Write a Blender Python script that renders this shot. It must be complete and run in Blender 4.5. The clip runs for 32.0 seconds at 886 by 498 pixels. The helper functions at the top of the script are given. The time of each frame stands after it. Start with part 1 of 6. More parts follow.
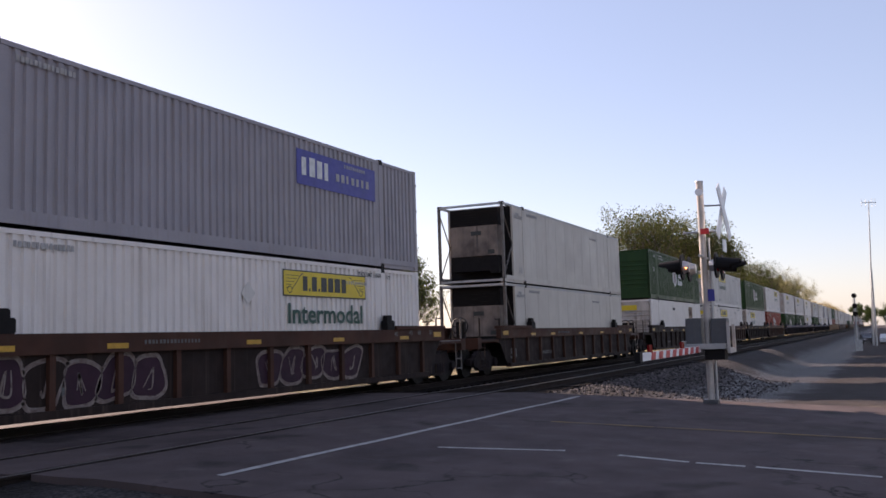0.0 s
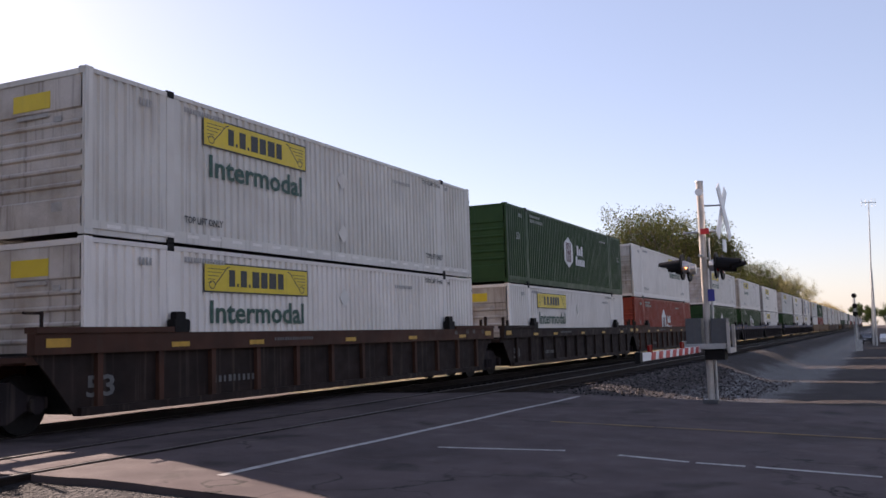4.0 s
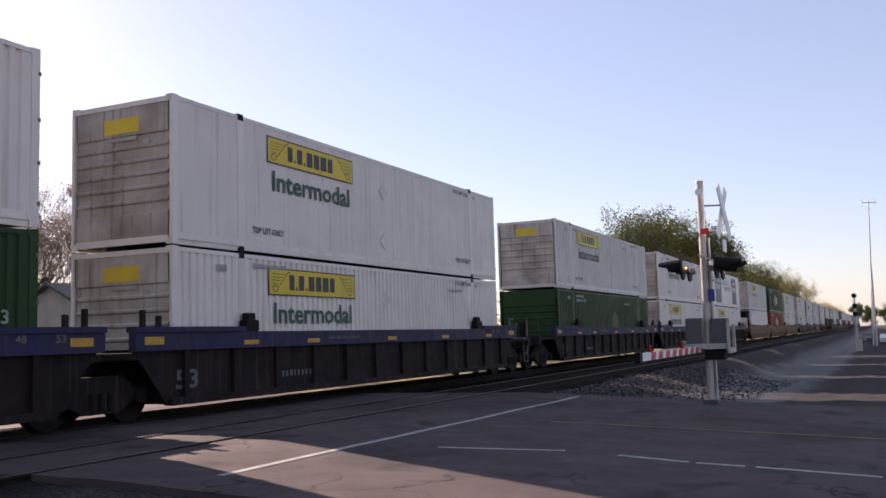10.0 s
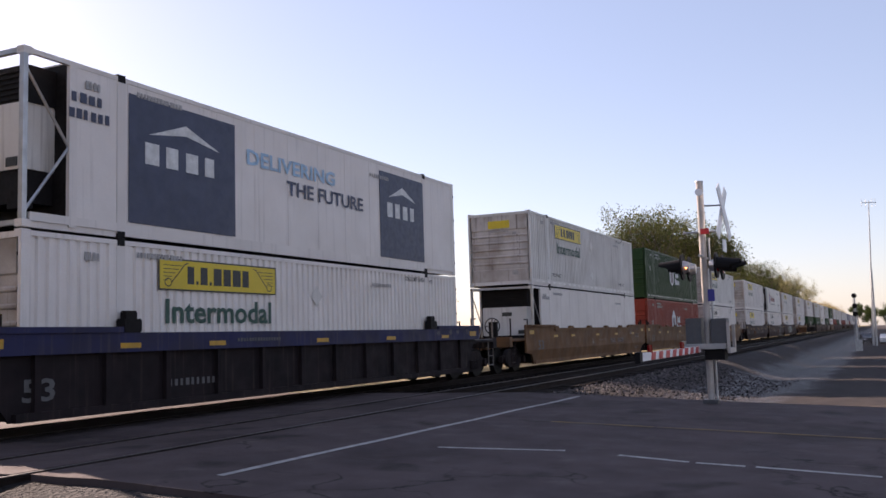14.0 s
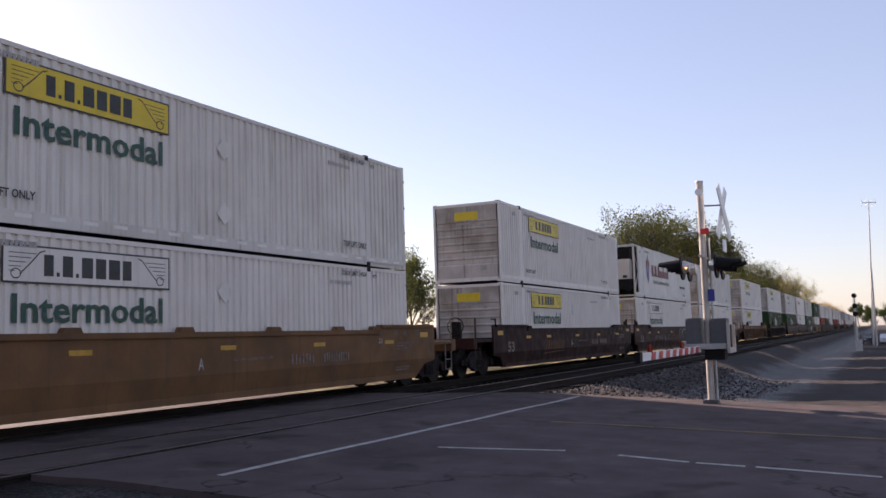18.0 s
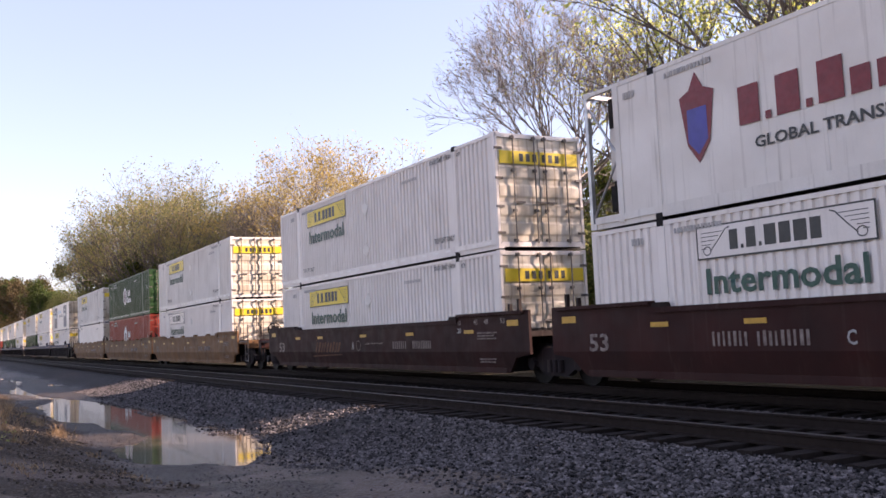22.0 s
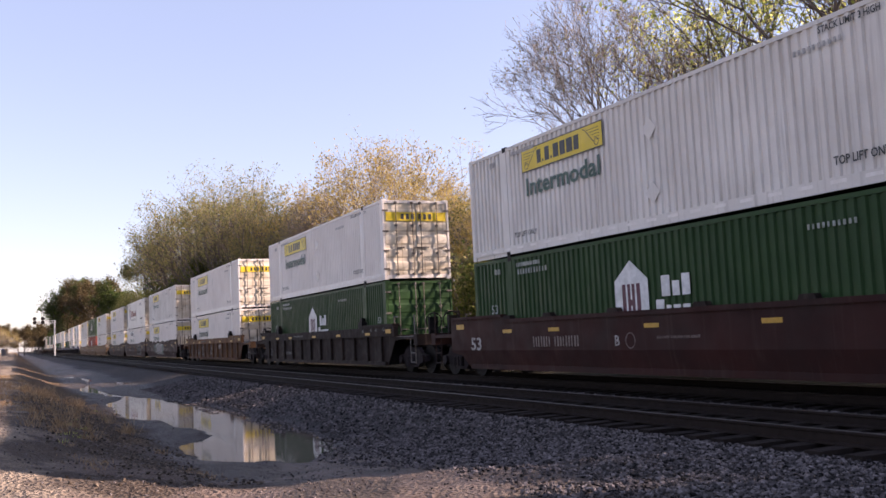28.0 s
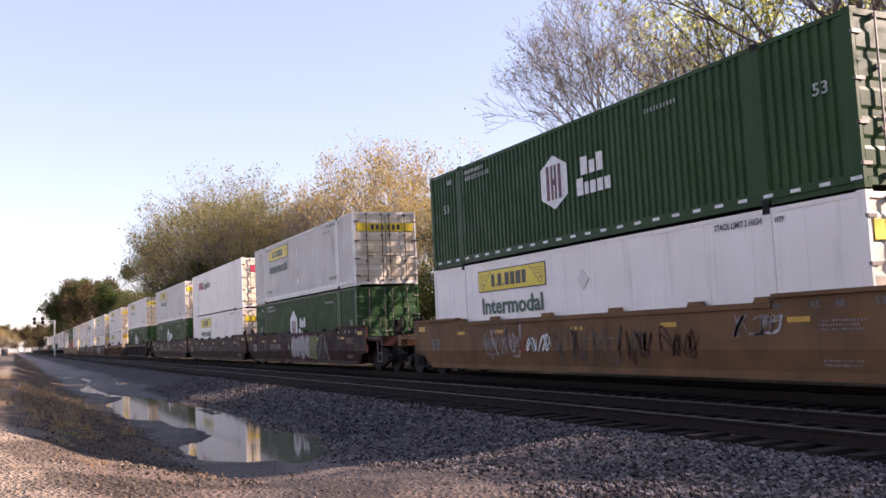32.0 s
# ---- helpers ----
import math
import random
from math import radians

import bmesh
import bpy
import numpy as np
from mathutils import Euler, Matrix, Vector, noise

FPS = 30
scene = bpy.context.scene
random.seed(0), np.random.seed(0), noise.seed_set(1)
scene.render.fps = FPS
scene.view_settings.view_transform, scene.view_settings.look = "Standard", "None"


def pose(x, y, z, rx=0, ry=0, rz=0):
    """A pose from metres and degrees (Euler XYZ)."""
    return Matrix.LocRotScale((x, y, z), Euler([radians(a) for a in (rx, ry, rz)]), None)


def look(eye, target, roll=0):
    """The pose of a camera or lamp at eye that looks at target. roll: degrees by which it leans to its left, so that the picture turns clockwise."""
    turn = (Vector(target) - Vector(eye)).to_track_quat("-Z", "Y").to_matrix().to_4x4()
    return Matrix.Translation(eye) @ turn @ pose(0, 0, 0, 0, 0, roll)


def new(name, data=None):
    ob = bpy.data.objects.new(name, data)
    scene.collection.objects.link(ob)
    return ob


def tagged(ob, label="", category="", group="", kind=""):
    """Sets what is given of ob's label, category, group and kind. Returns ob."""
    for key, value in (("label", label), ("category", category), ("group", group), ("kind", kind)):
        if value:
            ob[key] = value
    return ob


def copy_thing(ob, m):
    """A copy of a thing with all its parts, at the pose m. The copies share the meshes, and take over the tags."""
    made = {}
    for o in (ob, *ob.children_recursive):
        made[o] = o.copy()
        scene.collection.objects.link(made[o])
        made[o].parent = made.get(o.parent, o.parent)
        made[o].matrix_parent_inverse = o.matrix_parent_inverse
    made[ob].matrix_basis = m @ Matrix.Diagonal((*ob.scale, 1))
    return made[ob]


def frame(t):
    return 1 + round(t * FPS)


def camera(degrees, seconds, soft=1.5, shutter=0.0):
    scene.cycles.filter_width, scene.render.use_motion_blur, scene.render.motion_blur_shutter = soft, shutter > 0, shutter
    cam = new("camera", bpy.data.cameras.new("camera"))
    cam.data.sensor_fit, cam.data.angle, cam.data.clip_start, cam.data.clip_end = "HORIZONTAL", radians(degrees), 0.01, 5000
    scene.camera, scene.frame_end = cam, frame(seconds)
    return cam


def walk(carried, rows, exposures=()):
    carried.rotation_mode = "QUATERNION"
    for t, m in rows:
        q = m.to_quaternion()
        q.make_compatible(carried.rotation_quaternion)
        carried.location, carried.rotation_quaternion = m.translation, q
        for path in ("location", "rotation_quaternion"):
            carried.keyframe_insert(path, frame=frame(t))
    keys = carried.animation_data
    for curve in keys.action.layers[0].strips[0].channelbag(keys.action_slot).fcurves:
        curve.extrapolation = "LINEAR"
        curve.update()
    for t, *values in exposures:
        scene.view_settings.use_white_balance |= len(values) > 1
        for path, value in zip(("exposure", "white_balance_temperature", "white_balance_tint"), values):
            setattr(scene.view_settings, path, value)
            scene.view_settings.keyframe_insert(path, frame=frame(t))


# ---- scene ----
cam = camera(51.45, 32.0, soft=1.6)
EYE = (0.0, 0.0, 1.356)


def aim(yaw, pitch, roll):
    """Camera pose: yaw in degrees from +y towards +x."""
    a, b = radians(yaw), radians(pitch)
    way = Vector((math.sin(a) * math.cos(b), math.cos(a) * math.cos(b), math.sin(b)))
    return look(EYE, Vector(EYE) + way * 10, roll)


PATH = [
    (0.0, aim(64.81, 5.49, -1.72)), (19.3, aim(64.81, 5.49, -1.72)), (19.4, aim(64.6, 5.48, -1.74)), (19.5, aim(63.05, 5.44, -1.8)), (19.6, aim(61.23, 5.38, -1.87)),
    (19.8, aim(50.26, 5.26, -2.05)), (20.0, aim(36.91, 5.08, -2.13)), (20.2, aim(22.87, 4.99, -2.16)), (20.4, aim(9.94, 4.83, -2.19)),
    (20.6, aim(-5.08, 4.93, -2.3)), (20.8, aim(-22.16, 4.88, -2.34)), (21.0, aim(-34.8, 4.88, -2.39)), (21.2, aim(-43.6, 4.9, -2.43)),
    (21.4, aim(-51.0, 4.96, -2.48)), (21.6, aim(-54.88, 4.96, -2.52)), (21.8, aim(-58.3, 5.02, -2.56)), (22.0, aim(-61.2, 5.03, -2.58)), (22.2, aim(-62.65, 5.04, -2.6)),
    (22.6, aim(-63.9, 4.98, -2.64)), (23.0, aim(-64.66, 5.0, -2.68)), (23.5, aim(-64.86, 5.1, -2.72)), (32.0, aim(-64.86, 5.12, -2.72)),
]
walk(cam, PATH, exposures=[(0, 1.22, 6850, 30), (17.5, 1.22, 6850, 30), (19.3, 1.12, 6850, 30), (20.0, 1.9, 7400, 44), (20.6, 2.2, 7500, 44), (21.2, 2.2, 7500, 40), (22.0, 1.9, 7000, 35), (22.5, 1.74, 6950, 35), (24.0, 1.66, 6950, 35), (26.5, 1.6, 6950, 35), (30.0, 1.7, 6950, 35), (32, 1.78, 6950, 35)])

# ---- light ----
SUN = Vector((0.3229, 0.8499, 0.4163))
world = bpy.data.worlds.new("sky")
scene.world = world
world.use_nodes = True
wn = world.node_tree
sky = wn.nodes.new("ShaderNodeTexSky")
sky.sky_type, sky.sun_disc = "NISHITA", False
sky.sun_elevation, sky.sun_rotation = radians(24.6), radians(20.8)
sky.altitude, sky.air_density, sky.dust_density, sky.ozone_density = 100, 1.0, 0.6, 1.0
haze = wn.nodes.new("ShaderNodeMix")
haze.data_type, haze.blend_type = "RGBA", "ADD"
haze.inputs[0].default_value, haze.inputs[7].default_value = 1.0, (1.56, 2.06, 2.7, 1)
wn.links.new(sky.outputs[0], haze.inputs[6])
wn.links.new(haze.outputs[2], wn.nodes["Background"].inputs[0])
wn.nodes["Background"].inputs[1].default_value = 0.051
sun = new("sun", bpy.data.lights.new("sun", "SUN"))
sun.data.energy, sun.data.angle, sun.data.color = 5.0, radians(0.6), (1.0, 0.9, 0.74)
sun.matrix_world = look(SUN * 100, (0, 0, 0))


# ---- materials ----
def mat(name, color, rough=0.6, metal=0.0, spots=None, scale=8.0, bump=0.0, streak=0.0, streak_color=(0.16, 0.12, 0.09), vary=0.0, fine=60.0, coat=0.0, spec=0.5, cracks=0.0, island=0.0):
    """A surface with two scales of mottling, optional vertical grime streaks and fine relief."""
    m = bpy.data.materials.new(name)
    m.use_nodes = True
    nt = m.node_tree
    n, ln = nt.nodes, nt.links
    b = n["Principled BSDF"]
    b.inputs["Roughness"].default_value, b.inputs["Metallic"].default_value = rough, metal
    b.inputs["Coat Weight"].default_value, b.inputs["Specular IOR Level"].default_value = coat, spec
    tc = n.new("ShaderNodeTexCoord")
    info = n.new("ShaderNodeObjectInfo")
    shift = n.new("ShaderNodeVectorMath")
    shift.operation = "MULTIPLY_ADD"
    ln.new(info.outputs["Random"], shift.inputs[0])
    shift.inputs[1].default_value = (37.0, 11.0, 5.0)
    ln.new(tc.outputs["Object"], shift.inputs[2])

    def tex(s, detail=4, stretch=None):
        t = n.new("ShaderNodeTexNoise")
        t.inputs["Scale"].default_value, t.inputs["Detail"].default_value = s, detail
        if stretch:
            mp = n.new("ShaderNodeMapping")
            mp.inputs["Scale"].default_value = stretch
            ln.new(shift.outputs[0], mp.inputs[0])
            ln.new(mp.outputs[0], t.inputs[0])
        else:
            ln.new(shift.outputs[0], t.inputs[0])
        return t.outputs[0]

    def ramp(src, lo, hi, a=0.0, c=1.0):
        r = n.new("ShaderNodeMapRange")
        r.inputs[1].default_value, r.inputs[2].default_value, r.inputs[3].default_value, r.inputs[4].default_value = lo, hi, a, c
        ln.new(src, r.inputs[0])
        return r.outputs[0]

    def mix(fac, a, c):
        x = n.new("ShaderNodeMix")
        x.data_type = "RGBA"
        for i, v in ((0, fac), (6, a), (7, c)):
            if isinstance(v, (tuple, float, int)):
                x.inputs[i].default_value = (*v, 1) if isinstance(v, tuple) else v
            else:
                ln.new(v, x.inputs[i])
        return x.outputs[2]

    spots = spots or tuple(c * 0.72 for c in color)
    col = mix(ramp(tex(scale), 0.35, 0.7), color, spots)
    col = mix(ramp(tex(fine, 2), 0.3, 0.75, 0.0, 0.35), col, tuple(c * 0.8 for c in spots))
    if streak:
        col = mix(ramp(tex(1.0, 5, (9.0, 9.0, 0.35)), 0.56, 0.78, 0.0, streak), col, streak_color)
    if cracks:
        v = n.new("ShaderNodeTexVoronoi")
        v.feature = "DISTANCE_TO_EDGE"
        v.inputs["Scale"].default_value = cracks
        wob = n.new("ShaderNodeVectorMath")
        wob.operation = "MULTIPLY_ADD"
        nz = n.new("ShaderNodeTexNoise")
        nz.inputs["Scale"].default_value = 1.1
        nz.inputs["Detail"].default_value = 6
        ln.new(tc.outputs["Object"], nz.inputs[0])
        ln.new(nz.outputs["Color"], wob.inputs[0])
        wob.inputs[1].default_value = (1.7, 1.7, 1.7)
        ln.new(tc.outputs["Object"], wob.inputs[2])
        ln.new(wob.outputs[0], v.inputs[0])
        line_ = ramp(v.outputs[0], 0.004, 0.02, 1.0, 0.0)
        gate = ramp(tex(0.5, 4), 0.52, 0.66, 0.0, 0.8)
        mul = n.new("ShaderNodeMath")
        mul.operation = "MULTIPLY"
        ln.new(line_, mul.inputs[0])
        ln.new(gate, mul.inputs[1])
        col = mix(ramp(tex(0.22, 2), 0.52, 0.56, 0.0, 0.45), col, tuple(c * 0.55 for c in spots))
        col = mix(ramp(tex(2.2, 6), 0.58, 0.75, 0.0, 0.25), col, (0.2, 0.17, 0.14))
        col = mix(ramp(tex(0.8, 9), 0.6, 0.7, 0.0, 0.8), col, (0.032, 0.026, 0.024))
        col = mix(mul.outputs[0], col, (0.012, 0.011, 0.01))
    if island:
        geo = n.new("ShaderNodeNewGeometry")
        hs = n.new("ShaderNodeHueSaturation")
        ln.new(ramp(geo.outputs["Random Per Island"], 0, 1, 1 - island, 1 + island), hs.inputs["Value"])
        ln.new(col, hs.inputs["Color"])
        col = hs.outputs[0]
    if vary:
        hs = n.new("ShaderNodeHueSaturation")
        ln.new(ramp(info.outputs["Random"], 0, 1, 1 - vary, 1 + vary), hs.inputs["Value"])
        ln.new(col, hs.inputs["Color"])
        col = hs.outputs[0]
    ln.new(col, b.inputs["Base Color"])
    ln.new(ramp(tex(scale * 2.3), 0.3, 0.7, max(0.03, rough - 0.12), min(1, rough + 0.12)), b.inputs["Roughness"])
    if bump:
        bp = n.new("ShaderNodeBump")
        bp.inputs["Strength"].default_value, bp.inputs["Distance"].default_value = 0.6, bump
        ln.new(tex(fine, 5), bp.inputs["Height"])
        ln.new(bp.outputs[0], b.inputs["Normal"])
    return m


M = {
    "white": mat("white container paint", (0.75, 0.69, 0.64), 0.45, spots=(0.66, 0.6, 0.545), scale=0.9, streak=0.3, vary=0.06),
    "offwhite": mat("aged white paint", (0.68, 0.645, 0.595), 0.5, spots=(0.56, 0.52, 0.47), scale=0.8, streak=0.55, vary=0.05),
    "cream": mat("cream reefer paint", (0.55, 0.5, 0.43), 0.5, spots=(0.46, 0.41, 0.35), scale=0.7, streak=0.4),
    "greybox": mat("grey container paint", (0.31, 0.285, 0.305), 0.5, spots=(0.25, 0.23, 0.25), scale=0.9, streak=0.4),
    "green": mat("green container paint", (0.025, 0.062, 0.022), 0.45, spots=(0.019, 0.05, 0.019), scale=1.0, streak=0.25, streak_color=(0.05, 0.07, 0.05), vary=0.1, spec=0.12),
    "red": mat("red container paint", (0.3, 0.042, 0.024), 0.5, spots=(0.22, 0.033, 0.02), scale=1.0, streak=0.3, vary=0.08, spec=0.25),
    "rail_grey": mat("aluminium rail", (0.42, 0.41, 0.4), 0.45, 0.3, scale=3, streak=0.3),
    "dark": mat("black iron", (0.014, 0.012, 0.012), 0.6, scale=5, spec=0.12),
    "rubber": mat("rubber", (0.02, 0.02, 0.02), 0.8, scale=9, spec=0.12),
    "yellow": mat("yellow sign", (0.72, 0.52, 0.02), 0.45, spots=(0.62, 0.44, 0.02), scale=2, streak=0.2),
    "ink": mat("black lettering", (0.03, 0.032, 0.03), 0.5, scale=6),
    "ink_green": mat("dark green lettering", (0.012, 0.072, 0.049), 0.5, scale=6),
    "ink_red": mat("dark red lettering", (0.2, 0.018, 0.025), 0.5, scale=6),
    "ink_crimson": mat("crimson lettering", (0.4, 0.02, 0.05), 0.5, scale=6),
    "ink_white": mat("white lettering", (0.72, 0.72, 0.7), 0.55, scale=6, spots=(0.5, 0.5, 0.48)),
    "ink_blue": mat("blue panel", (0.05, 0.05, 0.3), 0.45, scale=3),
    "ink_navy": mat("navy panel", (0.035, 0.045, 0.09), 0.45, scale=3),
    "ink_sky": mat("pale blue lettering", (0.35, 0.55, 0.72), 0.5, scale=4),
    # Stained end paint, base also lowered because this end faces away from the sun.
    "front_white": mat("stained white end with painted shade", (0.54, 0.49, 0.45), 0.5, spots=(0.27, 0.22, 0.18), scale=1.2, streak=0.95, streak_color=(0.09, 0.06, 0.045), vary=0.1),
    "door_white": mat("stained door paint", (0.64, 0.58, 0.48), 0.5, spots=(0.45, 0.37, 0.26), scale=1.1, streak=0.95, streak_color=(0.13, 0.07, 0.035), vary=0.08),
    "rod": mat("grey steel rod", (0.16, 0.15, 0.14), 0.55, 0.3, scale=5, spots=(0.1, 0.075, 0.06)),
    "grime_white": mat("dulled white number", (0.34, 0.37, 0.34), 0.6, spots=(0.14, 0.17, 0.14), scale=9),
    "ink_worn": mat("worn pale number", (0.25, 0.2, 0.175), 0.6, spots=(0.1, 0.06, 0.05), scale=9),
    "soot": mat("sooty car sides", (0.025, 0.017, 0.018), 0.7, spots=(0.013, 0.01, 0.011), scale=1.4, streak=0.3, vary=0.15, spec=0.12),
    "unit": mat("sooty beige housing", (0.26, 0.2, 0.16), 0.6, spots=(0.08, 0.06, 0.05), scale=1.8, streak=0.9, streak_color=(0.03, 0.025, 0.02)),
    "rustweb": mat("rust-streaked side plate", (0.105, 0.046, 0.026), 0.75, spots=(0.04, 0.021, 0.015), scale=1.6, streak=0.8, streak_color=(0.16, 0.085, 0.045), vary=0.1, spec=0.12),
    "rustcar": mat("rusty tan car paint", (0.2, 0.1, 0.045), 0.7, spots=(0.09, 0.043, 0.026), scale=1.6, streak=0.7, streak_color=(0.07, 0.045, 0.035), vary=0.1, spec=0.12),
    "emblem": mat("maroon emblem", (0.1, 0.014, 0.03), 0.5, scale=6),
    "board": mat("weathered tan board", (0.3, 0.2, 0.11), 0.7, spots=(0.2, 0.13, 0.08), scale=4),
    "faded": mat("faded orange paint", (0.15, 0.065, 0.033), 0.6, spots=(0.06, 0.024, 0.018), scale=5, spec=0.12),
    "ink_dim": mat("worn white lettering", (0.4, 0.38, 0.36), 0.6, spots=(0.2, 0.17, 0.16), scale=7),
    "plum": mat("dark plum spray paint", (0.05, 0.022, 0.034), 0.6, spots=(0.035, 0.018, 0.026), scale=3, spec=0.12),
    "lime": mat("dull green spray paint", (0.2, 0.24, 0.07), 0.6, spots=(0.13, 0.15, 0.06), scale=3, spec=0.12),
    "pinkish": mat("pink spray paint", (0.32, 0.16, 0.19), 0.6, spots=(0.2, 0.13, 0.15), scale=3, spec=0.15),
    "boxgrey": mat("grey machine paint", (0.09, 0.09, 0.095), 0.5, scale=4, streak=0.3),
    "ink_faint": mat("faint grey marking", (0.4, 0.38, 0.36), 0.55, scale=6),
    "maroon": mat("maroon car paint", (0.042, 0.0125, 0.0105), 0.6, spots=(0.024, 0.01, 0.009), scale=1.0, streak=0.55, streak_color=(0.06, 0.036, 0.028), vary=0.12, spec=0.12),
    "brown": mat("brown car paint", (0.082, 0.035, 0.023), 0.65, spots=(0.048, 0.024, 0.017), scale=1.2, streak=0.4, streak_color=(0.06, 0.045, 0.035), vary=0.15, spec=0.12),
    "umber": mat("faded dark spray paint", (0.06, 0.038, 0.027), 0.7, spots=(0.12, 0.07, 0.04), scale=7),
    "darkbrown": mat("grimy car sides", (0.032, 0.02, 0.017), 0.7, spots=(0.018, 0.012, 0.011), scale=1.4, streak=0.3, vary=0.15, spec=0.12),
    "tan": mat("tan car paint", (0.2, 0.1, 0.046), 0.6, spots=(0.12, 0.064, 0.034), scale=1.2, streak=0.8, streak_color=(0.1, 0.06, 0.04), vary=0.1, spec=0.12),
    "carblue": mat("blue car sill", (0.028, 0.03, 0.085), 0.55, spots=(0.035, 0.032, 0.055), scale=1.5, streak=0.3, spec=0.12),
    "tab": mat("reflective yellow tab", (0.55, 0.29, 0.02), 0.4, scale=8),
    "steel": mat("polished rail head", (0.13, 0.115, 0.108), 0.45, 0.9, scale=5),
    "rust": mat("rusty rail", (0.024, 0.016, 0.013), 0.8, scale=5, spec=0.12),
    "tie": mat("oak tie", (0.026, 0.019, 0.016), 0.9, spots=(0.016, 0.012, 0.011), scale=4, bump=0.01, vary=0.25, spec=0.12),
    "galv": mat("galvanised metal", (0.5, 0.5, 0.5), 0.4, 0.7, scale=4, streak=0.2),
    "aluwhite": mat("white mast paint", (0.52, 0.47, 0.43), 0.4, 0.2, scale=3, streak=0.2),
    "concrete": mat("concrete", (0.42, 0.4, 0.37), 0.85, scale=3, bump=0.01, streak=0.2, spec=0.12),
    "asphalt": mat("worn asphalt", (0.108, 0.081, 0.078), 0.88, spots=(0.075, 0.057, 0.056), scale=0.9, bump=0.01, fine=70, spec=0.12, cracks=0.55),
    "yellow_line": mat("faded yellow road paint", (0.3, 0.19, 0.075), 0.8, spots=(0.13, 0.1, 0.08), scale=3, bump=0.004, spec=0.12),
    "line": mat("road paint", (0.5, 0.48, 0.45), 0.75, spots=(0.27, 0.25, 0.235), scale=6, bump=0.004, spec=0.12),
    "stone": mat("ballast stone", (0.135, 0.116, 0.113), 0.8, spots=(0.05, 0.045, 0.045), scale=9, bump=0.004, island=0.95, spec=0.12),
}


# ---- mesh helpers ----
def part(name, bm, material, parent, label="", m=None):
    """Links a bmesh or a mesh as one object under a thing or part."""
    if isinstance(bm, bmesh.types.BMesh):
        me = bpy.data.meshes.new(name)
        bm.normal_update()
        bm.to_mesh(me)
        bm.free()
    else:
        me = bm
    if material is not None and not me.materials:
        me.materials.append(material)
    ob = new(name, me)
    ob.parent = parent
    if m is not None:
        ob.matrix_basis = m
    if label:
        ob["label"] = label
    return ob


def thing(name, label, category, group="", kind="", at=None):
    ob = new(name)
    ob.empty_display_size = 0.2
    if at is not None:
        ob.matrix_basis = at
    return tagged(ob, label, category, group, kind)


def box(bm, x0, x1, y0, y1, z0, z1):
    v = [bm.verts.new((x, y, z)) for z in (z0, z1) for y in (y0, y1) for x in (x0, x1)]
    for f in ((0, 2, 3, 1), (4, 5, 7, 6), (0, 1, 5, 4), (2, 6, 7, 3), (0, 4, 6, 2), (1, 3, 7, 5)):
        bm.faces.new([v[i] for i in f])
    return bm


def boxes(*rows):
    bm = bmesh.new()
    for r in rows:
        box(bm, *r)
    return bm


def tube(bm, a, b, r0, r1=None, n=8, caps=True):
    a, b = Vector(a), Vector(b)
    r1 = r0 if r1 is None else r1
    d = (b - a).normalized()
    s = d.cross(Vector((0, 0, 1)) if abs(d.z) < 0.9 else Vector((1, 0, 0))).normalized()
    t = d.cross(s)
    ra, rb = [], []
    for i in range(n):
        k = 2 * math.pi * i / n
        o = s * math.cos(k) + t * math.sin(k)
        ra.append(bm.verts.new(a + o * r0))
        rb.append(bm.verts.new(b + o * r1))
    for i in range(n):
        j = (i + 1) % n
        bm.faces.new((ra[j], ra[i], rb[i], rb[j]))
    if caps:
        bm.faces.new(ra)
        bm.faces.new(rb[::-1])
    return bm


def prism(bm, outline, y0, y1):
    """An outline in x and z, drawn out from y0 to y1."""
    a = [bm.verts.new((x, y0, z)) for x, z in outline]
    b = [bm.verts.new((x, y1, z)) for x, z in outline]
    k = len(a)
    for i in range(k):
        j = (i + 1) % k
        bm.faces.new((a[j], a[i], b[i], b[j]))
    bm.faces.new(a)
    bm.faces.new(b[::-1])
    bmesh.ops.recalc_face_normals(bm, faces=bm.faces[:])
    return bm


def sweep(bm, section, x0, x1):
    """A closed section in y and z, drawn out along x."""
    a = [bm.verts.new((x0, y, z)) for y, z in section]
    b = [bm.verts.new((x1, y, z)) for y, z in section]
    k = len(a)
    for i in range(k):
        j = (i + 1) % k
        bm.faces.new((a[j], a[i], b[i], b[j]))
    bm.faces.new(a)
    bm.faces.new(b[::-1])
    bmesh.ops.recalc_face_normals(bm, faces=bm.faces[:])
    return bm


LETTERS = {}


def lettering(text, height, width=None, spread=0.022):
    """Flat raised lettering in the x-z plane, facing -y, its lower left corner at the origin."""
    key = (text, height, width)
    if key not in LETTERS:
        cu = bpy.data.curves.new("lettering", "FONT")
        cu.body, cu.size, cu.extrude, cu.offset, cu.resolution_u = text, 1.0, 0.0, spread, 2
        ob = new("lettering", cu)
        dg = bpy.context.evaluated_depsgraph_get()
        me = bpy.data.meshes.new_from_object(ob.evaluated_get(dg))
        bpy.data.objects.remove(ob)
        co = np.array([v.co[:] for v in me.vertices])
        lo, hi = co.min(0), co.max(0)
        sz = height / (hi[1] - lo[1])
        sx = (width / (hi[0] - lo[0])) if width else sz
        for v in me.vertices:
            v.co = ((v.co.x - lo[0]) * sx, 0.0, (v.co.y - lo[1]) * sz)
        LETTERS[key] = me
    return LETTERS[key].copy()


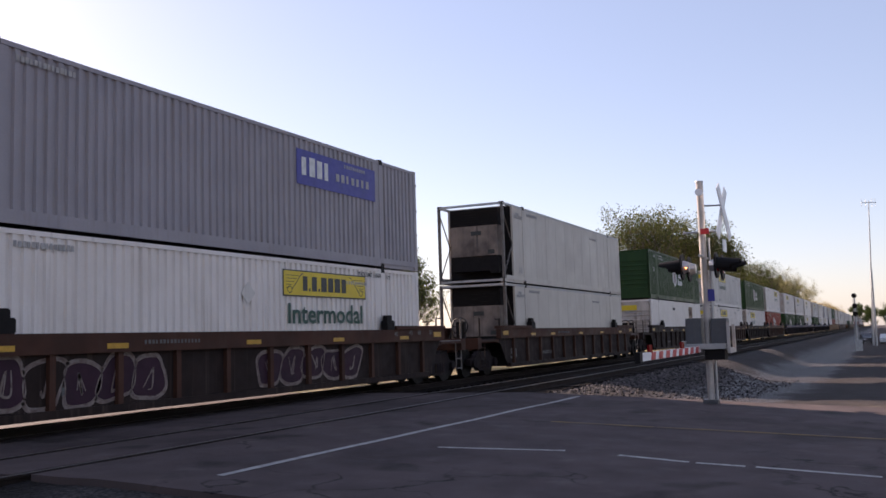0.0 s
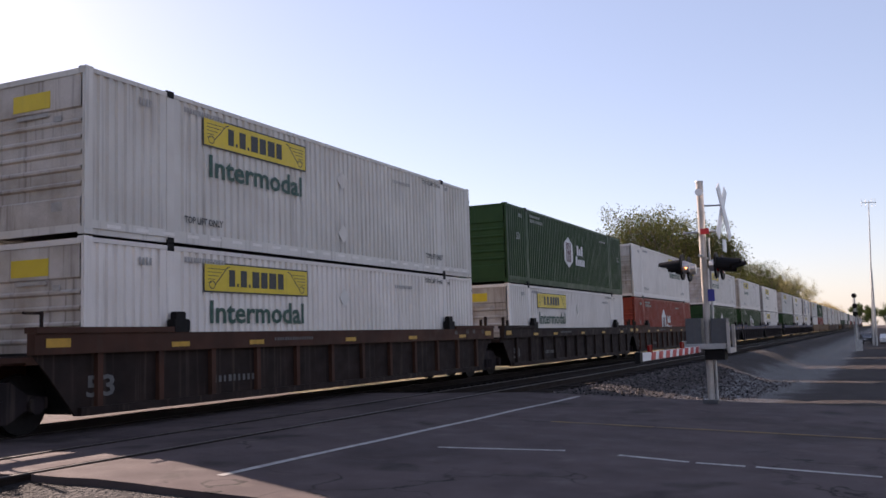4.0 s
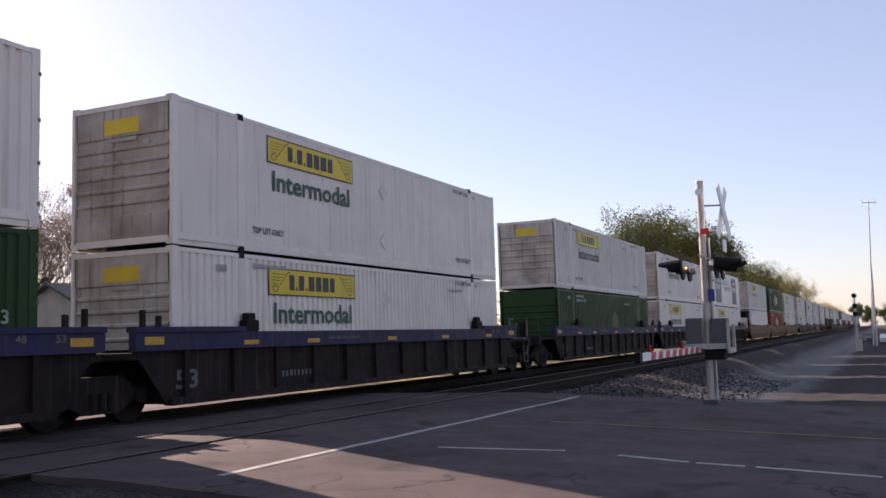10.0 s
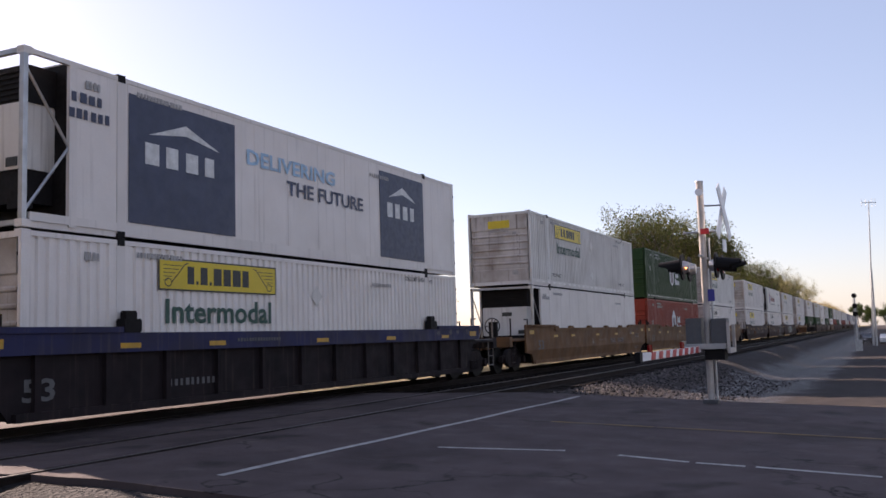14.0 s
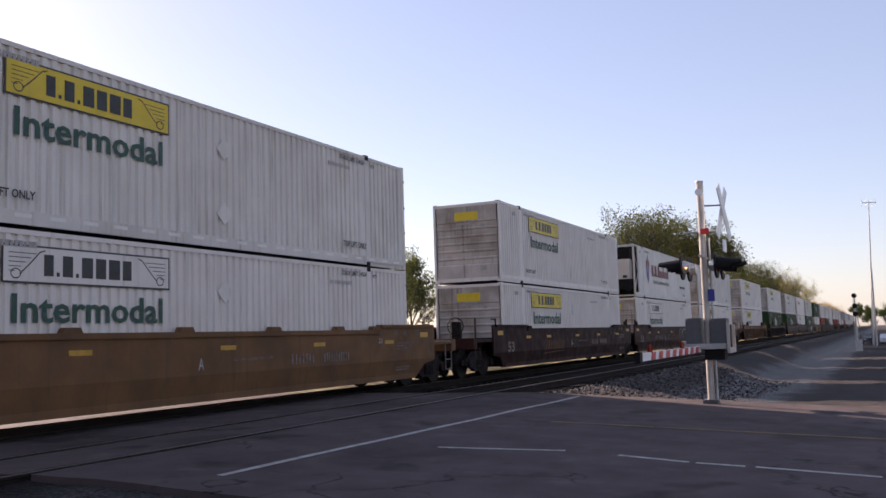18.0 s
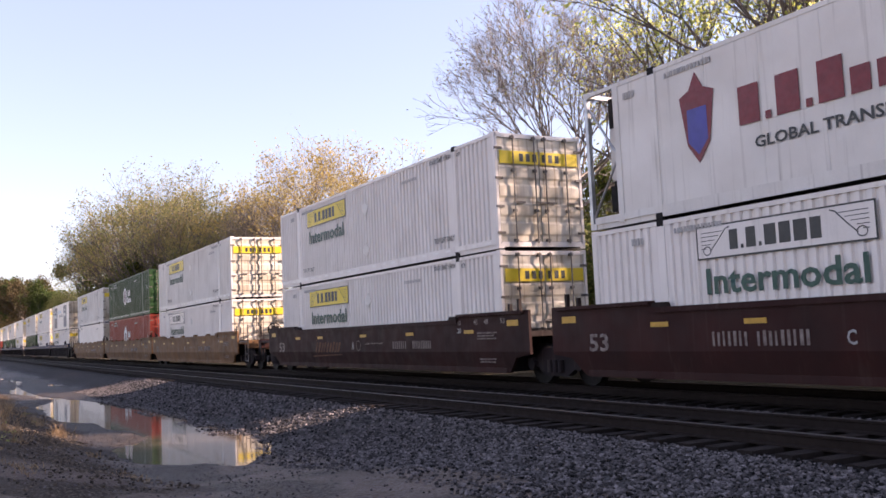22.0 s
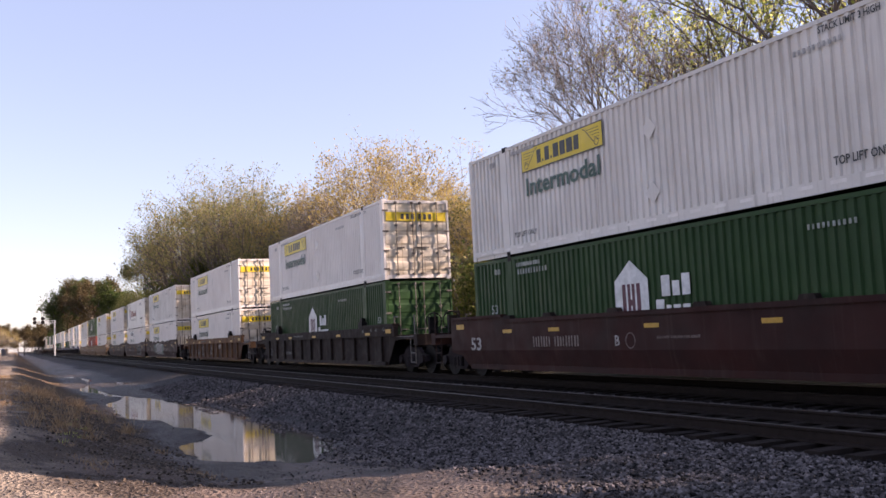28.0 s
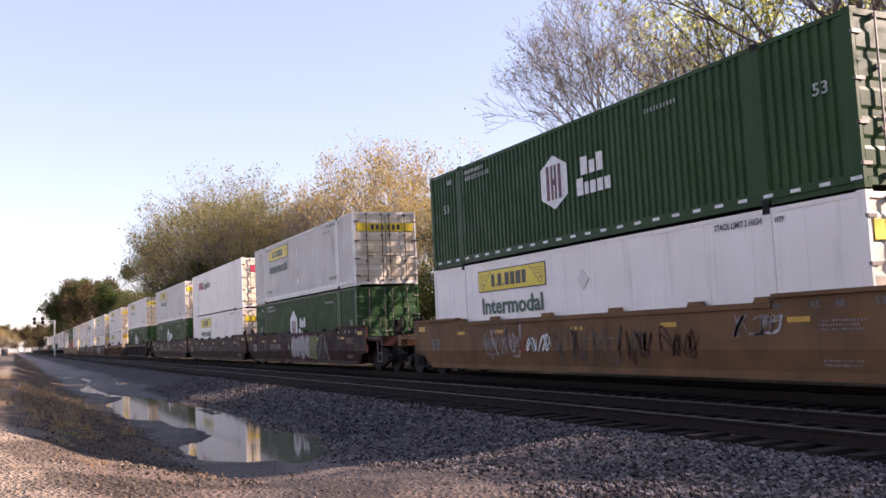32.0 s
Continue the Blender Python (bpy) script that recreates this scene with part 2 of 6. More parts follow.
def bars(n, w, h, gap=0.22, seed=1):
    """A row of n upright bars that stands for a word that is not spelt out."""
    rng = random.Random(seed)
    bm, step = bmesh.new(), w / n
    for i in range(n):
        hh = h * rng.choice((1, 1, 0.94))
        box(bm, i * step, i * step + step * (1 - gap) * rng.uniform(0.68, 1.12), -0.004, 0.004, 0, hh)
    return bm


# ---- ground ----
def road_z(y):
    if y >= 7.6:
        return -0.012 if y < 16 else -0.012 - min(0.35, (y - 16) * 0.04)
    return -0.012 - 0.32 * min(1.0, max(0.0, (7.6 - y) / 7.6))


ROAD_X0, ROAD_X1 = 7.3, 20.9


def pool(x, y):
    """How deep inside the puddle's outline a place lies (over 0: wet)."""
    if not -72 < x < -14.5:
        return -1.0
    lo = np.interp(x, (-72, -62, -54, -47, -43, -40, -36, -30, -28, -26, -23, -21.2, -19.5, -18, -16, -15), (4.4, 4.0, 3.3, 2.9, 3.4, 3.9, 3.0, 2.8, 2.75, 3.4, 3.75, 3.85, 3.2, 2.75, 3.1, 4.0))
    hi = np.interp(x, (-72, -62, -54, -47, -43, -40, -36, -30, -24, -19.5, -18, -16, -15), (4.4, 4.5, 3.9, 3.7, 3.9, 4.4, 5.3, 5.9, 6.1, 6.2, 6.1, 5.3, 4.4))
    isle = 0.55 * math.exp(-((x + 21.0) / 2.2) ** 2 - ((y - 4.75) / 0.22) ** 2)
    return min(y - lo, hi - y) - isle + 0.3 * noise.noise((x * 0.6, y * 1.6, 8.0)) + 0.2 * noise.noise((x * 1.7, y * 3.6, 4.0)) + 0.1 * noise.noise((x * 4.5, y * 6.0, 14.0))


DITCH_Y = (-40, -4, -0.6, 0.0, 0.6, 1.2, 1.85, 2.4, 3.0, 4.5, 5.7, 6.4, 7.0, 7.8, 8.2)
DITCH_Z = (0.4, 0.33, 0.29, 0.22, 0.03, -0.2, -0.46, -0.59, -0.635, -0.645, -0.62, -0.56, -0.45, -0.245, -0.235)


def ditch(y):
    """The hollow between the dirt bank and the ballast shoulder."""
    return sum(float(np.interp(y + d, DITCH_Y, DITCH_Z)) for d in (-0.22, 0.0, 0.22)) / 3


def ground_z(x, y):
    s = lambda a, b, v: (lambda q: q * q * (3 - 2 * q))(min(1.0, max(0.0, (v - a) / (b - a))))
    bed = -0.235
    z = -0.25 + (bed + 0.25) * s(5.0, 7.5, y)
    if x < 6:
        z += 0.14 * s(1.0, -0.6, y) * s(-3.0, -9.0, x)
        z += (ditch(y) - z) * s(-9.0, -15.0, x)
    elif x > 19:
        lot = float(np.interp(x, (19, 24, 38, 57, 79, 120), (-0.25, -0.48, -1.0, -1.26, -1.4, -1.5)))
        z = lot + (bed - lot) * s(4.3, 7.9, y)
    z += (-0.42 - bed) * s(15.8, 18.0, y) if y > 15 else 0.0
    n = noise.noise((x * 0.3, y * 0.8, 3.0)) * 0.06 + noise.noise((x * 1.1, y * 2.0, 7.0)) * 0.04 + noise.noise((x * 5, y * 5, 2.0)) * 0.012
    z += n * (1 - s(5.6, 7.4, y) * (1 - s(15.8, 17.5, y)))
    if x < 6:
        z += 0.07 * noise.noise((x * 0.8 + y * 0.5, y * 1.6, 12.0)) * s(3.2, 1.4, y)
        z -= 0.13 * s(-0.25, 0.2, pool(x, y))
        z += 0.16 * noise.noise((x * 0.14, y * 0.45, 21.0)) * s(-42.0, -52.0, x) * s(8.0, 6.8, y)
    if ROAD_X0 - 2.5 < x < ROAD_X1 + 2.5:
        inside = s(ROAD_X0 - 1.6, ROAD_X0 + 0.1, x) * (1 - s(ROAD_X1 - 0.1, ROAD_X1 + 1.6, x))
        z = z + (road_z(y) - 0.07 - z) * inside
    return z


def steps(*spans):
    out = []
    for a, b, d in spans:
        k = max(1, round((b - a) / d))
        out += [a + (b - a) * i / k for i in range(k)]
    return out + [spans[-1][1]]


def sheet(name, xs, ys, fz, material):
    nx, ny = len(xs), len(ys)
    vs = [(x, y, fz(x, y)) for y in ys for x in xs]
    fs = [(j * nx + i, j * nx + i + 1, (j + 1) * nx + i + 1, (j + 1) * nx + i) for j in range(ny - 1) for i in range(nx - 1)]
    me = bpy.data.meshes.new(name)
    me.from_pydata(vs, [], fs)
    me.polygons.foreach_set("use_smooth", [True] * len(fs))
    me.materials.append(material)
    return new(name, me)


def ground_material():
    """Grey ballast near the tracks, brown dirt and grass litter on the bank, darker where it is wet and where shade is
    painted in.
    """
    m = bpy.data.materials.new("gravelly ground")
    m.use_nodes = True
    n, ln = m.node_tree.nodes, m.node_tree.links
    b = n["Principled BSDF"]
    tc = n.new("ShaderNodeTexCoord")
    sep = n.new("ShaderNodeSeparateXYZ")
    ln.new(tc.outputs["Object"], sep.inputs[0])

    def tex(kind, s):
        t = n.new(kind)
        t.inputs["Scale"].default_value = s
        ln.new(tc.outputs["Object"], t.inputs[0])
        return t

    def rng(src, a, c, lo=0.0, hi=1.0):
        r = n.new("ShaderNodeMapRange")
        for i, v in enumerate((a, c, lo, hi)):
            r.inputs[i + 1].default_value = v
        ln.new(src, r.inputs[0])
        return r.outputs[0]

    def mix(fac, a, c):
        x = n.new("ShaderNodeMix")
        x.data_type = "RGBA"
        for i, v in ((0, fac), (6, a), (7, c)):
            if isinstance(v, (tuple, float)):
                x.inputs[i].default_value = (*v, 1) if isinstance(v, tuple) else v
            else:
                ln.new(v, x.inputs[i])
        return x.outputs[2]

    def add(a, c, op="ADD"):
        x = n.new("ShaderNodeMath")
        x.operation = op
        for i, v in enumerate((a, c)):
            if isinstance(v, float):
                x.inputs[i].default_value = v
            else:
                ln.new(v, x.inputs[i])
        return x.outputs[0]

    big, mid, fine = tex("ShaderNodeTexNoise", 0.5), tex("ShaderNodeTexNoise", 2.2), tex("ShaderNodeTexNoise", 26.0)
    for t_ in (big, mid, fine):
        t_.inputs["Detail"].default_value = 7
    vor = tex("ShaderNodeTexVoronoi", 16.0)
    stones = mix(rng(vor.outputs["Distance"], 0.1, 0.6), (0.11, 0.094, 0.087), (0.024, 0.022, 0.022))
    stones = mix(rng(fine.outputs[0], 0.3, 0.7, 0.0, 0.5), stones, (0.1, 0.095, 0.092))
    dirt = mix(rng(mid.outputs[0], 0.35, 0.65), (0.19, 0.125, 0.078), (0.085, 0.056, 0.037))
    dirt = mix(rng(fine.outputs[0], 0.5, 0.62, 0.0, 0.75), dirt, (0.36, 0.26, 0.15))
    dirt = mix(rng(fine.outputs[0], 0.45, 0.36, 0.0, 0.7), dirt, (0.05, 0.036, 0.027))
    yy = add(sep.outputs[1], rng(big.outputs[0], 0.3, 0.7, -0.5, 0.5))
    xx = add(sep.outputs[0], rng(big.outputs[0], 0.3, 0.7, -2.0, 2.0))
    mud = mix(rng(mid.outputs[0], 0.35, 0.65), (0.1, 0.072, 0.057), (0.16, 0.12, 0.1))
    clot_shade = tex("ShaderNodeTexNoise", 0.55)
    clot_shade.inputs["Detail"].default_value = 8
    mud = mix(rng(clot_shade.outputs[0], 0.5, 0.56, 0.0, 0.85), mud, (0.034, 0.024, 0.017))
    mud = mix(rng(fine.outputs[0], 0.52, 0.62, 0.0, 0.6), mud, (0.17, 0.14, 0.11))
    dusty = mix(rng(mid.outputs[0], 0.35, 0.65), (0.24, 0.195, 0.15), (0.11, 0.088, 0.072))
    dusty = mix(rng(fine.outputs[0], 0.5, 0.62, 0.0, 0.6), dusty, (0.36, 0.28, 0.2))
    # Dark patches on the bank stand in for tree shadows breaking up the sun.
    dusty = mix(rng(clot_shade.outputs[0], 0.48, 0.56, 0.0, 0.85), dusty, (0.075, 0.058, 0.046))
    litter = mix(rng(fine.outputs[0], 0.4, 0.6), (0.032, 0.022, 0.015), (0.1, 0.064, 0.038))
    litter = mix(rng(fine.outputs[0], 0.58, 0.64, 0.0, 0.8), litter, (0.36, 0.25, 0.14))
    litter = mix(rng(mid.outputs[0], 0.5, 0.62, 0.0, 0.5), litter, dirt)
    col = mix(rng(yy, 1.1, 0.2), mud, dusty)
    slope = add(rng(yy, -0.1, 0.35), rng(yy, 3.4, 2.7), "MULTIPLY")
    col = mix(add(slope, rng(xx, -15.0, -18.0), "MULTIPLY"), col, litter)
    soaked = mix(rng(mid.outputs[0], 0.35, 0.65), (0.03, 0.022, 0.017), (0.07, 0.053, 0.043))
    col = mix(add(add(rng(yy, 2.0, 2.6), rng(yy, 6.2, 5.4), "MULTIPLY"), add(rng(xx, -14.0, -16.0), rng(xx, -78.0, -68.0), "MULTIPLY"), "MULTIPLY"), col, soaked)
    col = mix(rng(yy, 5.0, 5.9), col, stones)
    # Unseen ground behind the camera, coloured pale to bounce warm light on the train.
    dry = mix(rng(mid.outputs[0], 0.35, 0.65), (0.34, 0.26, 0.16), (0.26, 0.2, 0.11))
    col = mix(rng(sep.outputs[1], -4.0, -7.0), col, dry)
    # Dark oily track bed, its colour lowered further to carry the train's shade.
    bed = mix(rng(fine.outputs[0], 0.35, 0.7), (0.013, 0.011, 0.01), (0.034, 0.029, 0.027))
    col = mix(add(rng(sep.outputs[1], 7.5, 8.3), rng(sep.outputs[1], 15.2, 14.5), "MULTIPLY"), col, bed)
    far = mix(rng(big.outputs[0], 0.4, 0.6), (0.19, 0.16, 0.085), (0.27, 0.21, 0.12))
    # Shade of the trees behind the train, painted into the ground colour.
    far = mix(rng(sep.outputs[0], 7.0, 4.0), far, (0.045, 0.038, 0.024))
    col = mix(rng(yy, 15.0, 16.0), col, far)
    lot = mix(rng(mid.outputs[0], 0.3, 0.7), (0.066, 0.054, 0.05), (0.04, 0.033, 0.031))
    col = mix(rng(add(rng(sep.outputs[0], 19.0, 23.0), rng(yy, 8.0, 6.5), "MULTIPLY"), 0.0, 1.0), col, lot)
    b.inputs["Specular IOR Level"].default_value = 0.15
    ln.new(col, b.inputs["Base Color"])
    wet = add(rng(yy, 6.4, 5.6), rng(yy, 2.0, 2.8), "MULTIPLY")
    ln.new(rng(wet, 0.0, 1.0, 0.9, 0.5), b.inputs["Roughness"])
    bp = n.new("ShaderNodeBump")
    bp.inputs["Strength"].default_value, bp.inputs["Distance"].default_value = 1.0, 0.06
    ln.new(add(vor.outputs["Distance"], fine.outputs[0]), bp.inputs["Height"])
    ln.new(bp.outputs[0], b.inputs["Normal"])
    return m


gx = steps((-3000, -600, 400), (-600, -120, 40), (-120, -45, 3), (-45, 34, 0.28), (34, 90, 2), (90, 600, 30), (600, 3000, 400))
gy = steps((-2000, -100, 300), (-100, -10, 8), (-10, -2, 0.6), (-2, 18, 0.22), (18, 60, 3), (60, 300, 30), (300, 3000, 400))
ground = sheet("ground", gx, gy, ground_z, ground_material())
tagged(ground, "grey ballast and brown dirt ground with wet ruts", "ground", kind="structure")

water_mat = bpy.data.materials.new("puddle water")
water_mat.use_nodes = True
_n, _l = water_mat.node_tree.nodes, water_mat.node_tree.links
_b = _n["Principled BSDF"]
_b.inputs["Base Color"].default_value = (0.085, 0.066, 0.05, 1)
_b.inputs["Roughness"].default_value, _b.inputs["IOR"].default_value = 0.05, 1.33
_t, _p = _n.new("ShaderNodeTexNoise"), _n.new("ShaderNodeBump")
_t.inputs["Scale"].default_value = 2.5
_p.inputs["Strength"].default_value, _p.inputs["Distance"].default_value = 0.09, 0.012
_l.new(_t.outputs[0], _p.inputs["Height"])
_l.new(_p.outputs[0], _b.inputs["Normal"])
water = sheet("water", steps((-74, -13, 1.0)), steps((2.0, 6.8, 0.4)), lambda x, y: -0.712, water_mat)
tagged(water, "shallow brown puddle mirroring the passing train", "puddle", kind="structure")


def road_strip(y0, y1, x0=ROAD_X0, x1=ROAD_X1, dy=0.5, lift=0.0, name="road", material=None, ragged=0.12):
    ys = steps((y0, y1, dy))
    xs = steps((x0, x1, 0.5))
    bm = bmesh.new()
    rows = []
    for y in ys:
        r = []
        for i, x in enumerate(xs):
            e = noise.noise((x * 3, y * 1.7, 1)) * ragged if i in (0, len(xs) - 1) else 0
            r.append(bm.verts.new((x + e, y, road_z(y) + lift + noise.noise((x * 0.5, y * 0.5, 9)) * 0.012)))
        rows.append(r)
    for a, b in zip(rows, rows[1:]):
        for i in range(len(xs) - 1):
            bm.faces.new((a[i], a[i + 1], b[i + 1], b[i]))
    edge = [e for e in bm.edges if e.is_boundary]
    ret = bmesh.ops.extrude_edge_only(bm, edges=edge)
    for v in ret["geom"]:
        if isinstance(v, bmesh.types.BMVert):
            v.co.z -= 0.12
    bmesh.ops.recalc_face_normals(bm, faces=bm.faces[:])
    return bm


TRACKS = (9.42, 13.195)
GAUGE = 0.7525
road = thing("road", "worn grey asphalt road with patches crossing the tracks", "road", kind="structure")
part("approach", road_strip(-60, 8.55), M["asphalt"], road)
for a, b in ((8.79, 10.06), (10.29, 12.33), (12.56, 13.83), (14.06, 60.0)):
    part("crossing_panel", road_strip(a, b, ragged=0.02), M["asphalt"], road)


def painted(points, w, name="road_marking"):
    """A painted line between two places of the road."""
    (xa, ya), (xb, yb) = points
    bm = bmesh.new()
    d = Vector((xb - xa, yb - ya, 0))
    nrm = Vector((-d.y, d.x, 0)).normalized() * w / 2
    k = max(2, int(d.length / 0.3))
    prev = None
    for i in range(k + 1):
        c = Vector((xa, ya, 0)) + d * i / k
        wob = 1 + 0.25 * noise.noise((c.x * 2, c.y * 2, 4))
        pr = []
        for sgn in (1, -1):
            q = c + nrm * sgn * wob
            pr.append(bm.verts.new((q.x, q.y, road_z(q.y) + 0.006 + noise.noise((q.x * 0.5, q.y * 0.5, 9)) * 0.012)))
        if prev:
            bm.faces.new((prev[0], prev[1], pr[1], pr[0]))
        prev = pr
    bmesh.ops.recalc_face_normals(bm, faces=bm.faces[:])
    return bm


tagged(part("road_marking", painted(((8.07, 6.53), (20.3, 6.27)), 0.108), M["line"], None), "white painted line along the crossing", "road marking", kind="structure")
for a, b in (((11.23, 5.44), (11.7, 3.83)), ((11.62, 3.1), (11.47, 2.2)), ((11.46, 2.11), (11.46, 1.54)), ((11.47, 1.43), (11.4, 0.09)), ((11.39, 0.0), (11.67, -5.6))):
    tagged(part("road_marking", painted((a, b), 0.11), M["line"], None), "broken white painted lane line", "road marking", "lane lines", "structure")
for a, b in (((15.0, 5.13), (15.0, 3.4)), ((15.0, 3.35), (15.12, 0.0)), ((15.14, -0.09), (15.68, -5.6))):
    tagged(part("road_marking", painted((a, b), 0.12), M["yellow_line"], None), "faded yellow painted road line", "road marking", "yellow lines", "structure")


# ---- tracks ----
RAIL = [(-0.07, -0.17), (0.07, -0.17), (0.07, -0.155), (0.012, -0.14), (0.012, -0.045), (0.036, -0.035), (0.036, -0.004), (0.028, 0), (-0.028, 0), (-0.036, -0.004), (-0.036, -0.035), (-0.012, -0.045), (-0.012, -0.14), (-0.07, -0.155)]


def rail_mesh():
    bm = sweep(bmesh.new(), RAIL, -1500, 1500)
    me = bpy.data.meshes.new("rail")
    bm.to_mesh(me)
    bm.free()
    me.materials.append(M["rust"])
    me.materials.append(M["steel"])
    for p in me.polygons:
        if p.normal.z > 0.5 and p.center.z > -0.01:
            p.material_index = 1
    return me


rails = rail_mesh()
tie_mesh = bpy.data.meshes.new("tie")
_bm = box(bmesh.new(), -0.115, 0.115, -1.3, 1.3, -0.36, -0.178)
bmesh.ops.bevel(_bm, geom=_bm.edges[:], offset=0.015, segments=1)
_bm.to_mesh(tie_mesh)
_bm.free()
tie_mesh.materials.append(M["tie"])
for ti, yc in enumerate(TRACKS):
    tr = thing("railway_track", "empty rusty railway track on oak ties" if ti == 0 else "railway track under the train", "railway track", kind="structure", at=pose(0, yc, 0))
    for sgn in (-1, 1):
        part("rail", rails, None, tr, m=pose(0, sgn * GAUGE, 0))
    rng = random.Random(5 + ti)
    far_bm = bmesh.new()
    x = -300.0
    while x < 300:
        if not (ROAD_X0 + 0.3 < x < ROAD_X1 - 0.3):
            if ti == 0 and -62 < x < 62:
                part("tie", tie_mesh, None, tr, m=pose(x + rng.uniform(-0.04, 0.04), rng.uniform(-0.05, 0.05), rng.uniform(-0.012, 0.012), 0, 0, rng.uniform(-1.2, 1.2)))
            else:
                box(far_bm, x - 0.115, x + 0.115, -1.3, 1.3, -0.36, -0.178)
        x += 0.51
    tagged(part("far_ties", far_bm, M["tie"], tr), kind="stuff")


def stones(name, n, region, size, seed, label, dens=None):
    """Many small broken stones lying on the ground, as one mesh."""
    r = np.random.RandomState(seed)
    (x0, x1), (y0, y1) = region
    xs, ys = r.uniform(x0, x1, n), r.uniform(y0, y1, n)
    base = np.array([(1, 0, 0), (-1, 0, 0), (0, 1, 0), (0, -1, 0), (0, 0, 1), (0, 0, -1)], float)
    tri = np.array([(0, 2, 4), (2, 1, 4), (1, 3, 4), (3, 0, 4), (2, 0, 5), (1, 2, 5), (3, 1, 5), (0, 3, 5)])
    vs, fs = [], []
    for i, (x, y) in enumerate(zip(xs, ys)):
        if dens and r.rand() > dens(x, y):
            continue
        s = size * r.uniform(0.5, 1.3)
        v = base * r.uniform(0.6, 1.2, (6, 1)) * s
        q = r.normal(size=(3, 3))
        u, _, _ = np.linalg.svd(q)
        v = v @ u * (1, 1, 0.8) + (x, y, ground_z(x, y) + s * 0.3)
        fs.extend(map(tuple, tri + len(vs)))
        vs.extend(map(tuple, v))
    me = bpy.data.meshes.new(name)
    me.from_pydata(vs, [], fs)
    me.materials.append(M["clod"] if y1 < 5 else M["stone"])
    return tagged(new(name, me), label, "gravel", kind="stuff")


M["clod"] = mat("dirt clods", (0.14, 0.11, 0.085), 0.9, spots=(0.07, 0.055, 0.043), scale=9, bump=0.004, spec=0.1, island=0.7)
stones("ballast", 36000, ((-16, 6.5), (4.4, 8.2)), 0.032, 3, "loose grey crushed stone beside the near track", lambda x, y: 1 if y > 5.4 or x > -8 else 0.25)
stones("ballast", 12000, ((-45, -16), (5.2, 8.2)), 0.04, 4, "loose grey crushed stone beside the near track")
stones("ballast", 5000, ((21.5, 45), (3.4, 8.2)), 0.045, 6, "loose grey crushed stone past the crossing", lambda x, y: 0.2 + 0.8 * min(1, max(0, (y - 3.5) / 3)))
stones("ballast", 9000, ((-30, 6.5), (10.7, 11.9)), 0.036, 7, "grey crushed stone between the two tracks")
stones("clods", 5000, ((-30, -11), (0.4, 2.7)), 0.032, 9, "clods of brown mud beside the puddle", lambda x, y: 0 if pool(x, y) > -0.1 else 0.2 + max(0, noise.noise((x * 0.7, y * 0.9, 30))))
stones("pebbles", 7000, ((-26, -7), (-2.0, 5.0)), 0.018, 8, "small pebbles and clods scattered on the dirt", lambda x, y: 0 if pool(x, y) > -0.1 else 0.3 + 0.7 * min(1, max(0, (noise.noise((x * 0.9, y * 0.9, 2)) + 0.3))))


# ---- containers ----
M["whitesheet"] = mat("white reflective sheeting", (0.85, 0.85, 0.84), 0.4, scale=6, spots=(0.75, 0.75, 0.74))
M["tape"] = mat("dulled reflective tape", (0.78, 0.74, 0.7), 0.4, scale=6, spots=(0.68, 0.63, 0.58))
M["gold_worn"] = mat("worn gold emblem", (0.07, 0.075, 0.025), 0.6, scale=6)
M["grimy_mark"] = mat("grimy number", (0.13, 0.125, 0.12), 0.7, scale=6)
LEN, WID, HGT = 16.15, 2.59, 2.885
HX, HY, POST = LEN / 2, WID / 2, 6.0
SPEED, LINE_Y = 16.25, TRACKS[1]
MOVING = []


def wavy(pitch, depth, z0, z1, side, x0=-HX + 0.16, x1=HX - 0.16):
    """A side sheet pressed into upright ribs, with flat bands where the lifting posts stand."""
    bm = bmesh.new()
    pts = [(x0, 0.0)]
    x = x0 + 0.05
    while x + pitch < x1:
        if min(abs(x + pitch / 2 - POST), abs(x + pitch / 2 + POST)) > 0.2:
            a, b, c, d = x, x + pitch * 0.12, x + pitch * 0.46, x + pitch * 0.58
            pts += [(a, 0.0), (b, depth), (c, depth), (d, 0.0)]
        x += pitch
    pts.append((x1, 0.0))
    lo = [bm.verts.new((x, side * (HY - 0.012 - d), z0)) for x, d in pts]
    hi = [bm.verts.new((x, side * (HY - 0.012 - d), z1)) for x, d in pts]
    for i in range(len(pts) - 1):
        f = (lo[i], lo[i + 1], hi[i + 1], hi[i])
        bm.faces.new(f if side < 0 else f[::-1])
    return bm


CACHE = {}


def shared(key, make, material):
    if key not in CACHE:
        me = bpy.data.meshes.new(key[0])
        bm = make()
        bm.normal_update()
        bm.to_mesh(me)
        bm.free()
        me.materials.append(material)
        CACHE[key] = me
    return CACHE[key]


